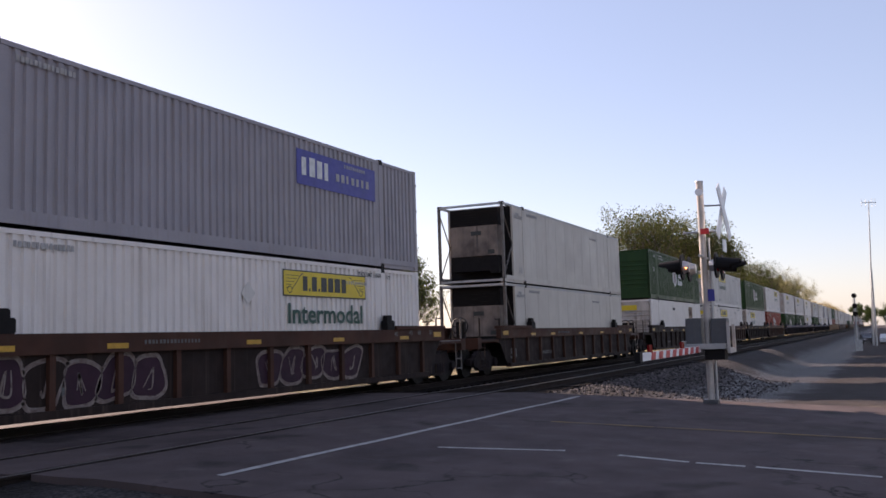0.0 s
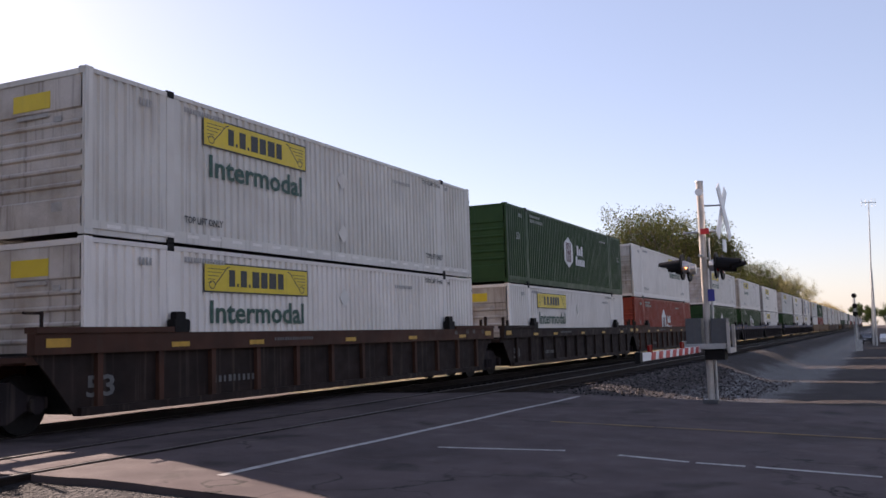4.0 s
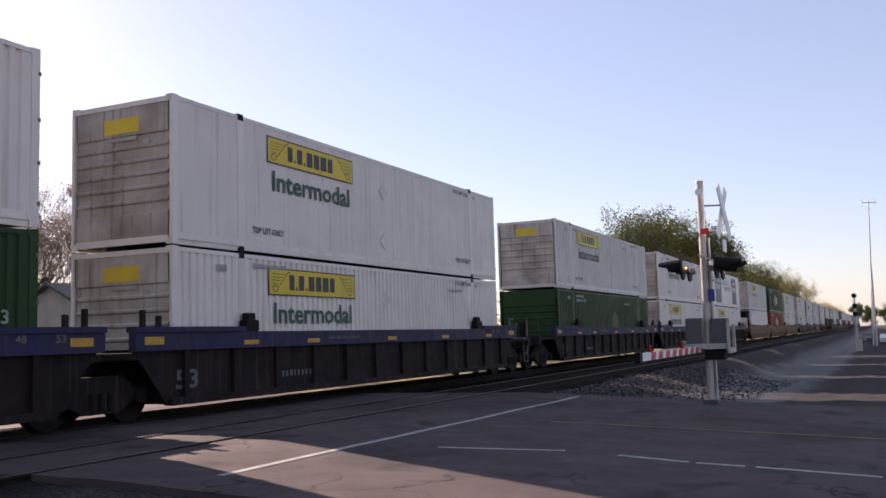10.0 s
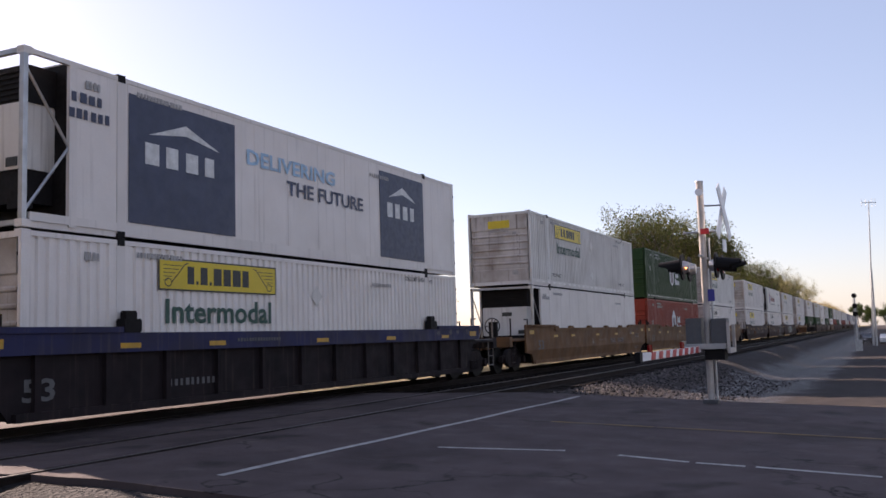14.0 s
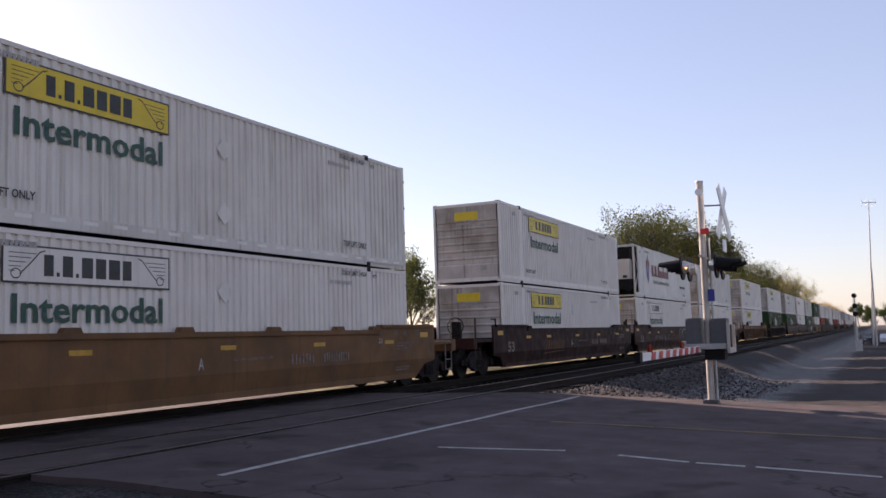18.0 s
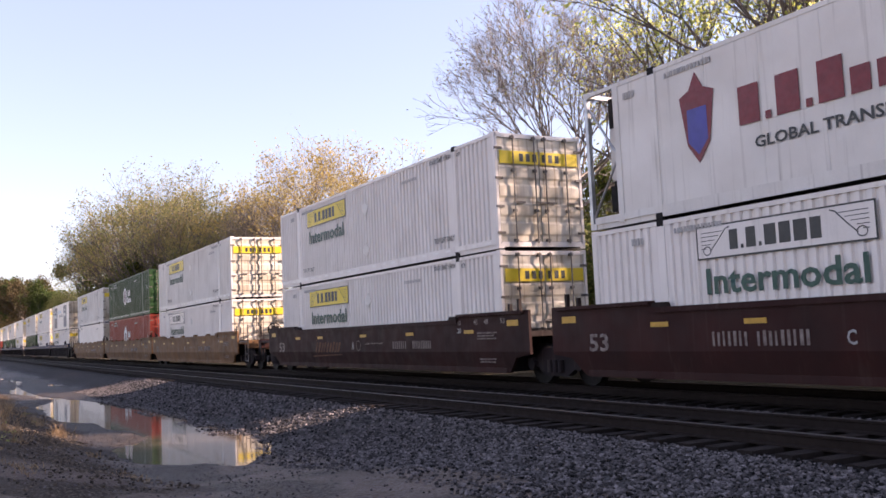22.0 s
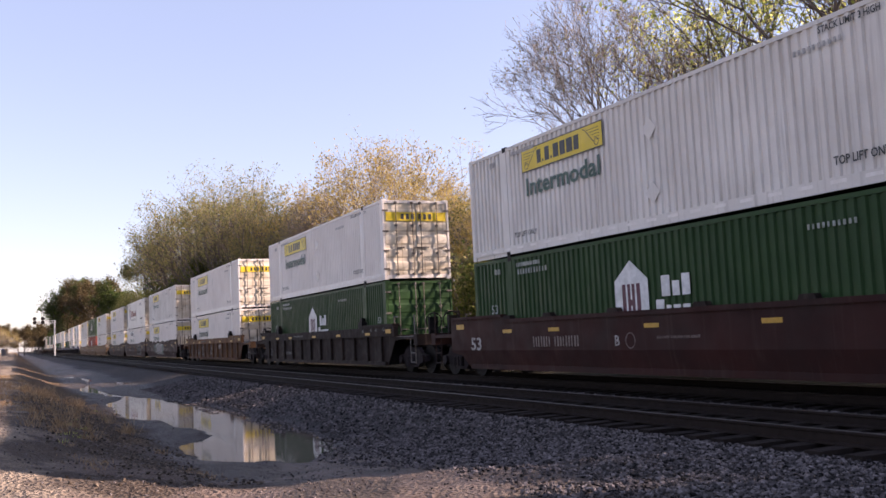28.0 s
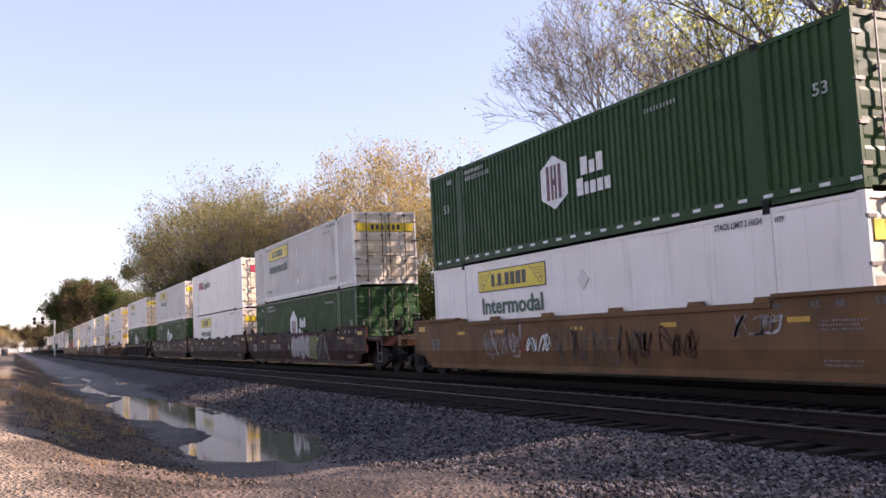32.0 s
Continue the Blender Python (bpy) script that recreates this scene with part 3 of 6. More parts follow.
def flat_side(side, x0=-HX + 0.1, pitch=1.235, depth=0.006):
    """A smooth side of plates that meet in narrow recessed seams."""
    bm = bmesh.new()
    x1, z0, z1 = HX - 0.16, 0.2, HGT - 0.06
    pts = [(x0, 0.0)]
    x = x0 + pitch
    while x < x1 - 0.3:
        pts += [(x - 0.016, 0.0), (x - 0.012, depth), (x + 0.012, depth), (x + 0.016, 0.0)]
        x += pitch
    pts.append((x1, 0.0))
    lo = [bm.verts.new((x, side * (HY - 0.012 - d), z0)) for x, d in pts]
    hi = [bm.verts.new((x, side * (HY - 0.012 - d), z1)) for x, d in pts]
    for i in range(len(pts) - 1):
        f = (lo[i], lo[i + 1], hi[i + 1], hi[i])
        bm.faces.new(f if side < 0 else f[::-1])
    return bm


def frame_posts(side, x, w):
    return box(bmesh.new(), x - w / 2, x + w / 2, *sorted((side * (HY - 0.07), side * (HY + 0.002))), 0.06, HGT - 0.04)


def louvred_front():
    """The closed end: a sheet with seven pressed horizontal grooves."""
    bm = bmesh.new()
    zs = [(0.16, 0)]
    z = 0.62
    while z < 2.0:
        zs += [(z, 0), (z + 0.03, 0.035), (z + 0.2, 0.035), (z + 0.23, 0)]
        z += 0.27
    zs.append((HGT - 0.1, 0))
    a = [bm.verts.new((-HX + 0.02 + d, -HY + 0.12, z)) for z, d in zs]
    b = [bm.verts.new((-HX + 0.02 + d, HY - 0.12, z)) for z, d in zs]
    for i in range(len(zs) - 1):
        bm.faces.new((a[i], a[i + 1], b[i + 1], b[i]))
    return bm


def door_leaf(sgn):
    """One door leaf pressed into five panels, on the +x end."""
    y0, y1 = sorted((sgn * 0.012, sgn * (HY - 0.09)))
    pts = [(HX - 0.07, HGT - 0.13), (HX - 0.07, 0.17), (HX - 0.03, 0.17)]
    for i in range(5):
        z = 0.3 + i * 0.47
        pts += [(HX - 0.03, z), (HX - 0.008, z + 0.06), (HX - 0.008, z + 0.3), (HX - 0.03, z + 0.36)]
    return prism(bmesh.new(), pts + [(HX - 0.03, HGT - 0.13)], y0, y1)


def lock_rod():
    bm = tube(bmesh.new(), (HX + 0.045, 0, 0.12), (HX + 0.045, 0, HGT - 0.07), 0.019, n=6)
    for z in (0.16, 0.9, 1.9, HGT - 0.16):
        box(bm, HX - 0.03, HX + 0.05, -0.05, 0.05, z, z + 0.07)
    box(bm, HX, HX + 0.045, 0.0, 0.3, 1.12, 1.16)
    return bm


def rim():
    return boxes((-HX, HX, -HY, -HY + 0.07, HGT - 0.1, HGT - 0.02), (-HX, HX, HY - 0.07, HY, HGT - 0.1, HGT - 0.02))


def casting():
    bm = boxes((-0.09, 0.09, -0.081, 0.081, 0, 0.12))
    bmesh.ops.bevel(bm, geom=bm.edges[:], offset=0.01, segments=1)
    return bm


def diamond(x, z, r=0.24):
    return prism(bmesh.new(), [(x - r, z), (x, z - r), (x + r, z), (x, z + r)], -HY - 0.008, -HY + 0.001)


def hexagon(x, z, w, h):
    return prism(bmesh.new(), [(x - w, z - h * 0.55), (x, z - h), (x + w, z - h * 0.55), (x + w, z + h * 0.55), (x, z + h), (x - w, z + h * 0.55)], -HY - 0.008, -HY + 0.001)


def face_text(text, u, z, h, w, parent, material, name="lettering", label=""):
    return part(name, lettering(text, h, w), material, parent, label, pose(u - HX, -HY - 0.009, z))


def face_bars(n, u, z, w, h, parent, material, name="word_mark", label="", seed=1, gap=0.22):
    ob = part(name, shared((name, n, w, h, seed, gap, material.name), lambda: bars(n, w, h, gap, seed), material), None, parent, label, pose(u - HX, -HY - 0.009, z))
    return tagged(ob, kind="stuff")


def face_panel(u0, u1, z0, z1, parent, material, name, label="", y=0.006):
    key = (name, u0, u1, z0, z1, y, material.name)
    return part(name, shared(key, lambda: box(bmesh.new(), u0 - HX, u1 - HX, -HY - y, -HY + 0.001, z0, z1), material), None, parent, label)


def scroll(x, z, sg):
    """A drawn scroll at a sign's end: a sloping edge, a curl below it and fine hatching."""
    bm = bmesh.new()

    def stroke(pts, w):
        for (ax, az), (bx, bz) in zip(pts, pts[1:]):
            n = math.hypot(bx - ax, bz - az) or 1.0
            ox, oz = -(bz - az) / n * w / 2, (bx - ax) / n * w / 2
            v = [bm.verts.new((x + sg * px, -HY - 0.0105, z + pz)) for px, pz in ((ax - ox, az - oz), (bx - ox, bz - oz), (bx + ox, bz + oz), (ax + ox, az + oz))]
            bm.faces.new(v if sg > 0 else v[::-1])

    stroke([(0.72, 0.53), (0.62, 0.5), (0.42, 0.3), (0.24, 0.14)], 0.022)
    stroke([(0.17 + 0.09 * math.cos(k * 0.52), 0.15 + 0.075 * math.sin(k * 0.52)) for k in range(13)], 0.02)
    for i in range(5):
        e = 0.13 + i * 0.07
        stroke([(0.04, e + 0.06), (0.16 + i * 0.1, e + 0.06)], 0.013)
    return bm


def yellow_sign(c, outline=False, z=2.03, at=0.0):
    """A long yellow sign with the carrier's mark as bars, over the word below it."""
    sign = face_panel(3.0 + at, 6.63 + at, z, z + 0.6, c, M["ink"], "sign_border")
    face_panel(3.03 + at, 6.6 + at, z + 0.03, z + 0.57, sign, M["white"] if outline else M["yellow"], "sign_panel", "white sign panel with black border" if outline else "yellow sign panel with black border", 0.008)
    for sg, u in ((1, 3.08 + at), (-1, 6.55 + at)):
        part("scroll_mark", shared(("scroll_mark", sg, z, at), lambda: scroll(u - HX, z, sg), M["ink"]), None, sign)
    word_marks(((0.45, 1), (0.14, 0.2), (0.5, 1), (0.14, 0.2), (0.58, 1), (0.55, 1), (0.62, 1), (0.5, 1)), 3.78 + at, z + 0.13, 1.95, 0.34, sign, M["ink"], "carrier_mark")
    face_text("Intermodal", 3.18 + at, z - 0.62, 0.46, 3.27, c, M["ink_green"], label="dark green word on the white side")


def word_marks(spec, u, z, w, h, parent, material, name="word_mark", slant=0.0):
    """A word as a row of plain blocks: pairs of relative width and height."""
    def make():
        bm, x = bmesh.new(), 0.0
        total = sum(a + 0.16 for a, _ in spec)
        for a, k in spec:
            box(bm, x * w / total, (x + a) * w / total, -0.004, 0.004, 0, h * k)
            x += a + 0.16
        for v in bm.verts:
            v.co.x += slant * v.co.z
        return bm

    ob = part(name, shared((name, str(spec), w, h, slant, material.name), make, material), None, parent, "", pose(u - HX, -HY - 0.009, z))
    return tagged(ob, kind="stuff")


def small_marks(c, white, seed):
    k = M["grime_white"] if not white else M["ink_faint"]
    face_bars(10, 12.2 if seed % 2 else 10.9, HGT - 0.5, 1.05, 0.09, c, k, "number_mark", seed=seed % 3, gap=0.5)
    face_bars(4, 1.25, HGT - 0.42, 0.35, 0.14, c, k, "number_mark", seed=seed + 1)
    face_bars(14, 2.45, HGT - 0.3, 1.2, 0.1, c, k, "number_mark", seed=seed + 2)


def container(kind, colour, seed, far=False, signed=True):
    """A 53-foot box. kind: 'ribbed', 'flat' or 'reefer'."""
    names = {"white": "white", "offwhite": "grimy white", "cream": "cream", "green": "dark green", "red": "red", "greybox": "grey"}
    body = M[colour]
    label = {"ribbed": f"{names[colour]} corrugated steel freight container with grime streaks", "plated": f"{names[colour]} plate-sided freight container with dark seams", "flat": f"{names[colour]} smooth-sided freight container on the train",
             "reefer": f"{names[colour]} refrigerated freight container with a cooling unit"}[kind]
    c = thing("freight_container", label, "container", "containers on the train")
    part("side_panel", shared(("side_panel", kind, -1, colour), lambda: wavy(0.212, 0.042, 0.2, HGT - 0.06, -1) if kind == "ribbed" else flat_side(-1, pitch=0.62, depth=0.02) if kind == "plated" else flat_side(-1, -HX + (0.98 if kind == "reefer" else 0.1)), body), None, c)
    part("side_panel", shared(("side_panel", kind, 1, colour), lambda: wavy(0.212, 0.055, 0.2, HGT - 0.06, 1) if kind == "ribbed" else flat_side(1, -HX + (0.98 if kind == "reefer" else 0.1)), body), None, c)
    part("roof", shared(("roof", colour, kind == "reefer"), lambda: box(bmesh.new(), -HX + (0.95 if kind == "reefer" else 0.02), HX - 0.02, -HY + 0.03, HY - 0.03, HGT - 0.06, HGT - 0.03), body), None, c)
    part("floor", shared(("floor",), lambda: box(bmesh.new(), -HX + 0.03, HX - 0.03, -HY + 0.05, HY - 0.05, 0.05, 0.15), M["dark"]), None, c)
    for sg in (-1, 1):
        part("bottom_rail", shared(("bottom_rail", sg, colour), lambda: boxes((-HX + 0.15, HX - 0.15, *sorted((sg * (HY - 0.05), sg * (HY + 0.001))), 0.1, 0.24), (-POST, POST, *sorted((sg * (HY - 0.05), sg * HY)), 0.02, 0.1), (-HX + 0.15, -POST, *sorted((sg * (HY - 0.09), sg * (HY - 0.03))), 0.0, 0.1), (POST, HX - 0.15, *sorted((sg * (HY - 0.09), sg * (HY - 0.03))), 0.0, 0.1)), body), None, c)
        for x in ((-HX + 0.08) if kind != "reefer" else (-HX + 1.0), -POST, POST, HX - 0.08) if sg < 0 or not far else ():
            w = 0.16 if abs(x) > 7 else 0.2
            part("post", shared(("post", sg, x, colour), lambda: frame_posts(sg, x, w), body), None, c)
    part("top_rim", shared(("top_rim", colour), rim, body if colour != "cream" else M["rail_grey"]), None, c)
    for x in (-HX + 0.09, HX - 0.09) if not far else ():
        for y in (-HY + 0.08, HY - 0.08):
            for z in (0.0, HGT - 0.12):
                part("corner_casting", shared(("corner_casting", colour), casting, body), None, c, m=pose(x, y, z))
    for x in (-POST, POST):
        for y, z in ((-HY, HGT - 0.12),) if far else ((-HY, HGT - 0.12), (HY - 0.12, HGT - 0.12), (-HY, -0.01)):
            part("lifting_block", shared(("lifting_block", z > 0), lambda: boxes((-0.09, 0.09, -0.006, 0.126, 0, 0.135 if z > 0 else 0.11)), M["dark"]), None, c, "dark steel lifting block", pose(x, y, z))
    if kind == "reefer":
        reefer_front(c, seed)
    else:
        front = part("front_wall", shared(("front_wall", colour), louvred_front, M["front_white"] if colour in ("white", "offwhite") else body), None, c)
        for z0, z1 in ((HGT - 0.13, HGT - 0.03), (0.04, 0.17)):
            part("front_rim", shared(("front_rim", colour, z0), lambda: boxes((-HX + 0.005, -HX + 0.06, -HY + 0.1, HY - 0.1, z0, z1)), body), None, front)
        if colour in ("white", "offwhite"):
            part("front_sign", shared(("front_sign",), lambda: box(bmesh.new(), -HX + 0.01, -HX + 0.022, -0.45, 0.45, 2.25, 2.55), M["yellow"]), None, front, "small yellow sign")
            part("front_mark", shared(("front_mark",), lambda: boxes((-HX + 0.012, -HX + 0.022, -0.4, 0.36, 2.1, 2.17), (-HX + 0.012, -HX + 0.022, -0.72, -0.56, 1.98, 2.08), (-HX + 0.012, -HX + 0.022, -0.75, -0.5, 0.42, 0.58)), M["ink_faint"]), None, front)["kind"] = "stuff"
    for sg in (-1, 1):
        leaf = part("door", shared(("door", sg, colour), lambda: door_leaf(sg), M["door_white"] if colour in ("white", "offwhite") else body), None, c)
        for y in (0.16, 0.42) if not far else ():
            part("lock_rod", shared(("lock_rod",), lock_rod, M["rod"]), None, leaf, m=pose(0, sg * y * (1 if y < 0.3 else 1.9), 0))
        for z in (0.35, 1.0, 1.7, 2.45) if not far else ():
            part("hinge", shared(("hinge", sg), lambda: box(bmesh.new(), HX - 0.04, HX + 0.02, *sorted((sg * (HY - 0.2), sg * (HY + 0.006))), 0, 0.06), M["rod"]), None, leaf, m=pose(0, 0, z))
        if colour in ("white", "offwhite") and kind != "reefer" and signed:
            part("door_sign", shared(("door_sign", sg), lambda: box(bmesh.new(), HX - 0.004, HX + 0.012, *sorted((sg * 0.03, sg * (HY - 0.12))), 2.1, 2.42), M["yellow"]), None, leaf, "yellow sign on the door")
            part("door_mark", shared(("door_mark", sg), lambda: boxes(*[(HX + 0.002, HX + 0.016, *sorted((sg * (0.08 + i * 0.2), sg * (0.2 + i * 0.2))), 2.16, 2.36) for i in range(3)]), M["ink"]), None, leaf)
    for nm, z0, z1 in (("door_header", HGT - 0.13, HGT - 0.03), ("door_sill", 0.04, 0.16)):
        part(nm, shared((nm, colour), lambda: boxes((HX - 0.09, HX - 0.005, -HY + 0.1, HY - 0.1, z0, z1)), body), None, c)
    if not far and kind not in ("flat", "plated"):
        small_marks(c, colour not in ("green", "red"), seed)
    return c


def reefer_front(c, seed):
    """A cooling unit hung in an open tubular frame on the closed end."""
    part("front_wall", shared(("front_wall_reefer",), lambda: box(bmesh.new(), -HX + 0.95, -HX + 1.0, -HY + 0.05, HY - 0.05, 0.1, HGT - 0.05), M["dark"]), None, c)
    unit = part("cooling_unit", shared(("cooling_unit", seed < 20), lambda: bevelled(boxes((-HX + 0.32, -HX + 0.96, -0.92, 0.92, 1.0, 2.1))), M["unit" if seed < 20 else "offwhite"]), None, c, "sooty beige cooling unit housing" if seed < 20 else "pale cooling unit housing")
    part("grille", shared(("grille",), lambda: boxes((-HX + 0.36, -HX + 0.94, -0.95, 0.95, 2.1, 2.72), *[(-HX + 0.33, -HX + 0.37, -0.9, 0.9, 2.16 + i * 0.09, 2.2 + i * 0.09) for i in range(6)]), M["dark"]), None, unit, "black condenser grille")
    part("engine_bay", shared(("engine_bay",), lambda: boxes((-HX + 0.36, -HX + 0.94, -0.9, 0.9, 0.45, 1.0), (-HX + 0.3, -HX + 0.5, -0.95, -0.6, 0.35, 0.9)), M["dark"]), None, unit)
    part("access_panel", shared(("access_panel",), lambda: boxes((-HX + 0.3, -HX + 0.325, -0.3, 0.1, 1.75, 1.9), (-HX + 0.3, -HX + 0.325, -0.8, -0.55, 1.05, 1.2)), M["ink"]), None, unit)
    for sg in (-1, 1):
        bm = boxes((-HX, -HX + 0.09, *sorted((sg * (HY - 0.09), sg * HY)), 0.0, HGT - 0.02))
        tube(bm, (-HX + 0.05, sg * (HY - 0.05), 0.2), (-HX + 0.95, sg * (HY - 0.05), 1.4), 0.025, n=6)
        tube(bm, (-HX + 0.95, sg * (HY - 0.05), 1.4), (-HX + 0.05, sg * (HY - 0.05), 2.6), 0.025, n=6)
        part("guard_frame", bm, M["rod" if seed < 20 else "galv"], c)
    for z in (HGT - 0.1, 0.03):
        part("frame_bar", shared(("frame_bar",), lambda: boxes((-HX, -HX + 0.08, -HY + 0.08, HY - 0.08, 0, 0.08)), M["galv"]), None, c, "", pose(0, 0, z))


def bevelled(bm, w=0.03):
    bmesh.ops.bevel(bm, geom=bm.edges[:], offset=w, segments=2)
    return bm


def emblem_marks(c, style, tape=False):
    if style == "hex":
        face = part("hex_logo", shared(("hex_logo",), lambda: hexagon(7.26 - HX, 1.56, 0.6, 0.66), M["ink_white"]), None, c, "white hexagon emblem")
        x, z, s = 7.26 - HX, 1.56, 1.0
    else:
        face = part("house_logo", shared(("house_logo",), lambda: prism(bmesh.new(), [(6.72 - HX, 0.95), (7.88 - HX, 0.95), (7.88 - HX, 1.9), (7.3 - HX, 2.32), (6.72 - HX, 1.9)], -HY - 0.008, -HY), M["ink_white"]), None, c, "white house-shaped emblem")
        x, z, s = 7.3 - HX, 1.42, 0.95
    part("emblem_mark", shared(("emblem_mark", style), lambda: boxes(*[(x + a * s, x + b * s, -HY - 0.012, -HY, z + lo * s, z + hi * s) for a, b, lo, hi in ((-0.33, -0.2, -0.42, 0.42), (-0.13, -0.03, -0.42, 0.42), (0.03, 0.13, -0.42, 0.42), (0.2, 0.33, -0.42, 0.42), (-0.13, 0.13, -0.07, 0.07))]), M["emblem"]), None, face)
    u = 8.25 if style == "hex" else 8.12
    z = 1.52 if style == "hex" else 1.5
    word_marks(((0.55, 1), (0.45, 0.7), (0.5, 1)), u + 0.2, z, 0.95, 0.42, c, M["ink_white"])
    word_marks(((0.6, 1), (0.35, 0.7), (0.5, 0.7), (0.5, 0.7), (0.5, 0.7)), u, z - 0.46, 1.4, 0.4, c, M["ink_white"])
    if tape:
        tagged(part("reflective_tape", shared(("reflective_tape",), lambda: boxes(*[(0.4 + i * 0.62 - HX, 0.62 + i * 0.62 - HX, -HY - 0.004, -HY, 0.13, 0.19) for i in range(26)]), M["ink_white"]), None, c), kind="stuff")
    low = 1.62 if style == "hex" else 1.4
    face_text("53", 0.95, low, 0.25, 0.38, c, M["grime_white"])
    face_text("53", 15.3, low, 0.22, 0.32, c, M["grime_white"])
    face_bars(11, 2.5, HGT - 0.5, 1.5, 0.13, c, M["grime_white"], "number_mark", seed=7, gap=0.45)


def decorate(c, what):
    if what in ("yellow", "outline", "yellow_back"):
        yellow_sign(c, what == "outline", at=6.5 if what == "yellow_back" else 0.0)
        for z in (2.05, 0.72):
            part("placard_holder", shared(("placard_holder", z), lambda: diamond(8.25 - HX, z), M["offwhite"]), None, c, "empty diamond placard holder")
        tagged(part("reflective_tape", shared(("reflective_tape", 2), lambda: boxes(*[(0.5 + i * 0.68 - HX, 0.82 + i * 0.68 - HX, -HY - 0.004, -HY, 0.135, 0.195) for i in range(23)]), M["tape"]), None, c), kind="stuff")
        face_text("TOP LIFT ONLY", 12.85, 0.42, 0.15, 1.15, c, M["ink"])
        face_text("TOP LIFT ONLY", 2.45, 0.42, 0.14, 1.15, c, M["ink"])
        face_text("STACK LIMIT 3 HIGH", 12.75, HGT - 0.27, 0.12, 1.2, c, M["ink"])
        face_text("WTP", 14.25, HGT - 0.3, 0.11, 0.22, c, M["ink"])
    elif what in ("hex", "house", "hex_tape"):
        emblem_marks(c, what[:5].rstrip("_t"), what == "hex_tape")
    elif what == "purple":
        p = face_panel(10.1, 13.75, 1.72, 2.55, c, M["ink_blue"], "sign_panel", "blue rectangular sign panel")
        face_bars(4, 10.3, 1.95, 1.3, 0.45, p, M["ink_white"], seed=5, gap=0.3)
        face_bars(7, 11.8, 2.0, 1.7, 0.2, p, M["ink_faint"], seed=6, gap=0.4)
    elif what == "crest":
        bm = prism(bmesh.new(), [(2.8 - HX, 2.1), (2.95 - HX, 1.2), (3.22 - HX, 0.85), (3.5 - HX, 1.2), (3.65 - HX, 2.1), (3.4 - HX, 2.2), (3.22 - HX, 2.5), (3.05 - HX, 2.2)], -HY - 0.008, -HY)
        cr = part("crest", bm, M["ink_red"], c, "dark crest with a blue shield")
        part("shield", prism(bmesh.new(), [(2.98 - HX, 1.85), (2.98 - HX, 1.25), (3.22 - HX, 1.0), (3.46 - HX, 1.25), (3.46 - HX, 1.85)], -HY - 0.011, -HY), M["ink_blue"], cr)
        word_marks(((0.6, 1), (0.16, 0.2), (0.62, 1), (0.16, 0.2), (0.62, 1), (0.46, 0.62), (0.46, 0.62), (0.22, 1), (0.44, 0.62), (0.46, 0.62), (0.46, 0.95)), 4.2, 1.3, 4.75, 0.66, c, M["ink_red"])
        face_text("GLOBAL TRANSPORTATION", 4.5, 0.86, 0.2, 4.3, c, M["ink"])
        face_text("STACK", 11.95, 2.25, 0.26, 1.75, c, M["ink_navy"])
        face_bars(14, 12.4, 0.85, 1.75, 0.14, c, M["ink"], seed=9)
        face_text("TOP LIFT ONLY", 13.0, 0.35, 0.13, 1.0, c, M["ink"])
    elif what == "panels":
        for u0, u1 in ((2.25, 5.25), (11.4, 14.0)):
            p = face_panel(u0, u1, 0.28, 2.62, c, M["ink_navy"], "sign_panel", "tall navy sign panel")
            face_bars(4, u0 + 0.4, 1.4, u1 - u0 - 0.8, 0.4, p, M["ink_white"], seed=3, gap=0.3)
            part("peak_mark", prism(bmesh.new(), [(u0 + 0.5 - HX, 1.95), ((u0 + u1) / 2 - HX, 2.3), (u1 - 0.5 - HX, 1.95), ((u0 + u1) / 2 - HX, 2.1)], -HY - 0.01, -HY), M["ink_white"], p)
        face_text("DELIVERING", 5.65, 1.86, 0.34, 3.5, c, M["ink_sky"])
        face_text("THE FUTURE", 7.1, 1.38, 0.34, 3.4, c, M["ink_navy"])
        face_bars(4, 0.95, 2.2, 0.75, 0.17, c, M["ink_navy"], "number_mark", seed=5, gap=0.3)
        face_bars(6, 0.9, 1.92, 0.95, 0.17, c, M["ink_navy"], "number_mark", seed=6, gap=0.3)
    elif what == "logistics":
        word_marks(((0.6, 1), (0.6, 1), (0.62, 1)), 2.62, 1.78, 1.35, 0.5, c, M["ink_crimson"])
        face_text("Logistics", 4.03, 1.62, 0.62, 2.75, c, M["ink"])
        part("door_mark", boxes(*[(HX - 0.01, HX + 0.016, y, y + 0.42, 2.05, 2.45) for y in (-0.78, -0.24, 0.3)]), M["ink_crimson"], c, "crimson marks on the doors")
        face_text("53", 1.9, 0.4, 0.2, 0.3, c, M["ink_faint"])
    elif what == "badge":
        part("gold_badge", shared(("gold_badge",), lambda: hexagon(8.9 - HX, 1.5, 0.55, 0.5), M["gold_worn"]), None, c, "faded gold emblem")
        part("placard_holder", shared(("white_diamond",), lambda: diamond(7.4 - HX, 0.9, 0.28), M["ink_white"]), None, c, "white diamond placard")
        face_bars(11, 2.5, HGT - 0.5, 1.5, 0.13, c, M["grime_white"], "number_mark", seed=7, gap=0.45)
    elif what == "board":
        face_panel(11.5, 12.85, 1.83, 2.6, c, M["board"], "notice_board", "weathered tan notice board")
        face_bars(3, 11.65, 2.0, 1.0, 0.42, c, M["brown"], "notice_mark", seed=3, gap=0.35)
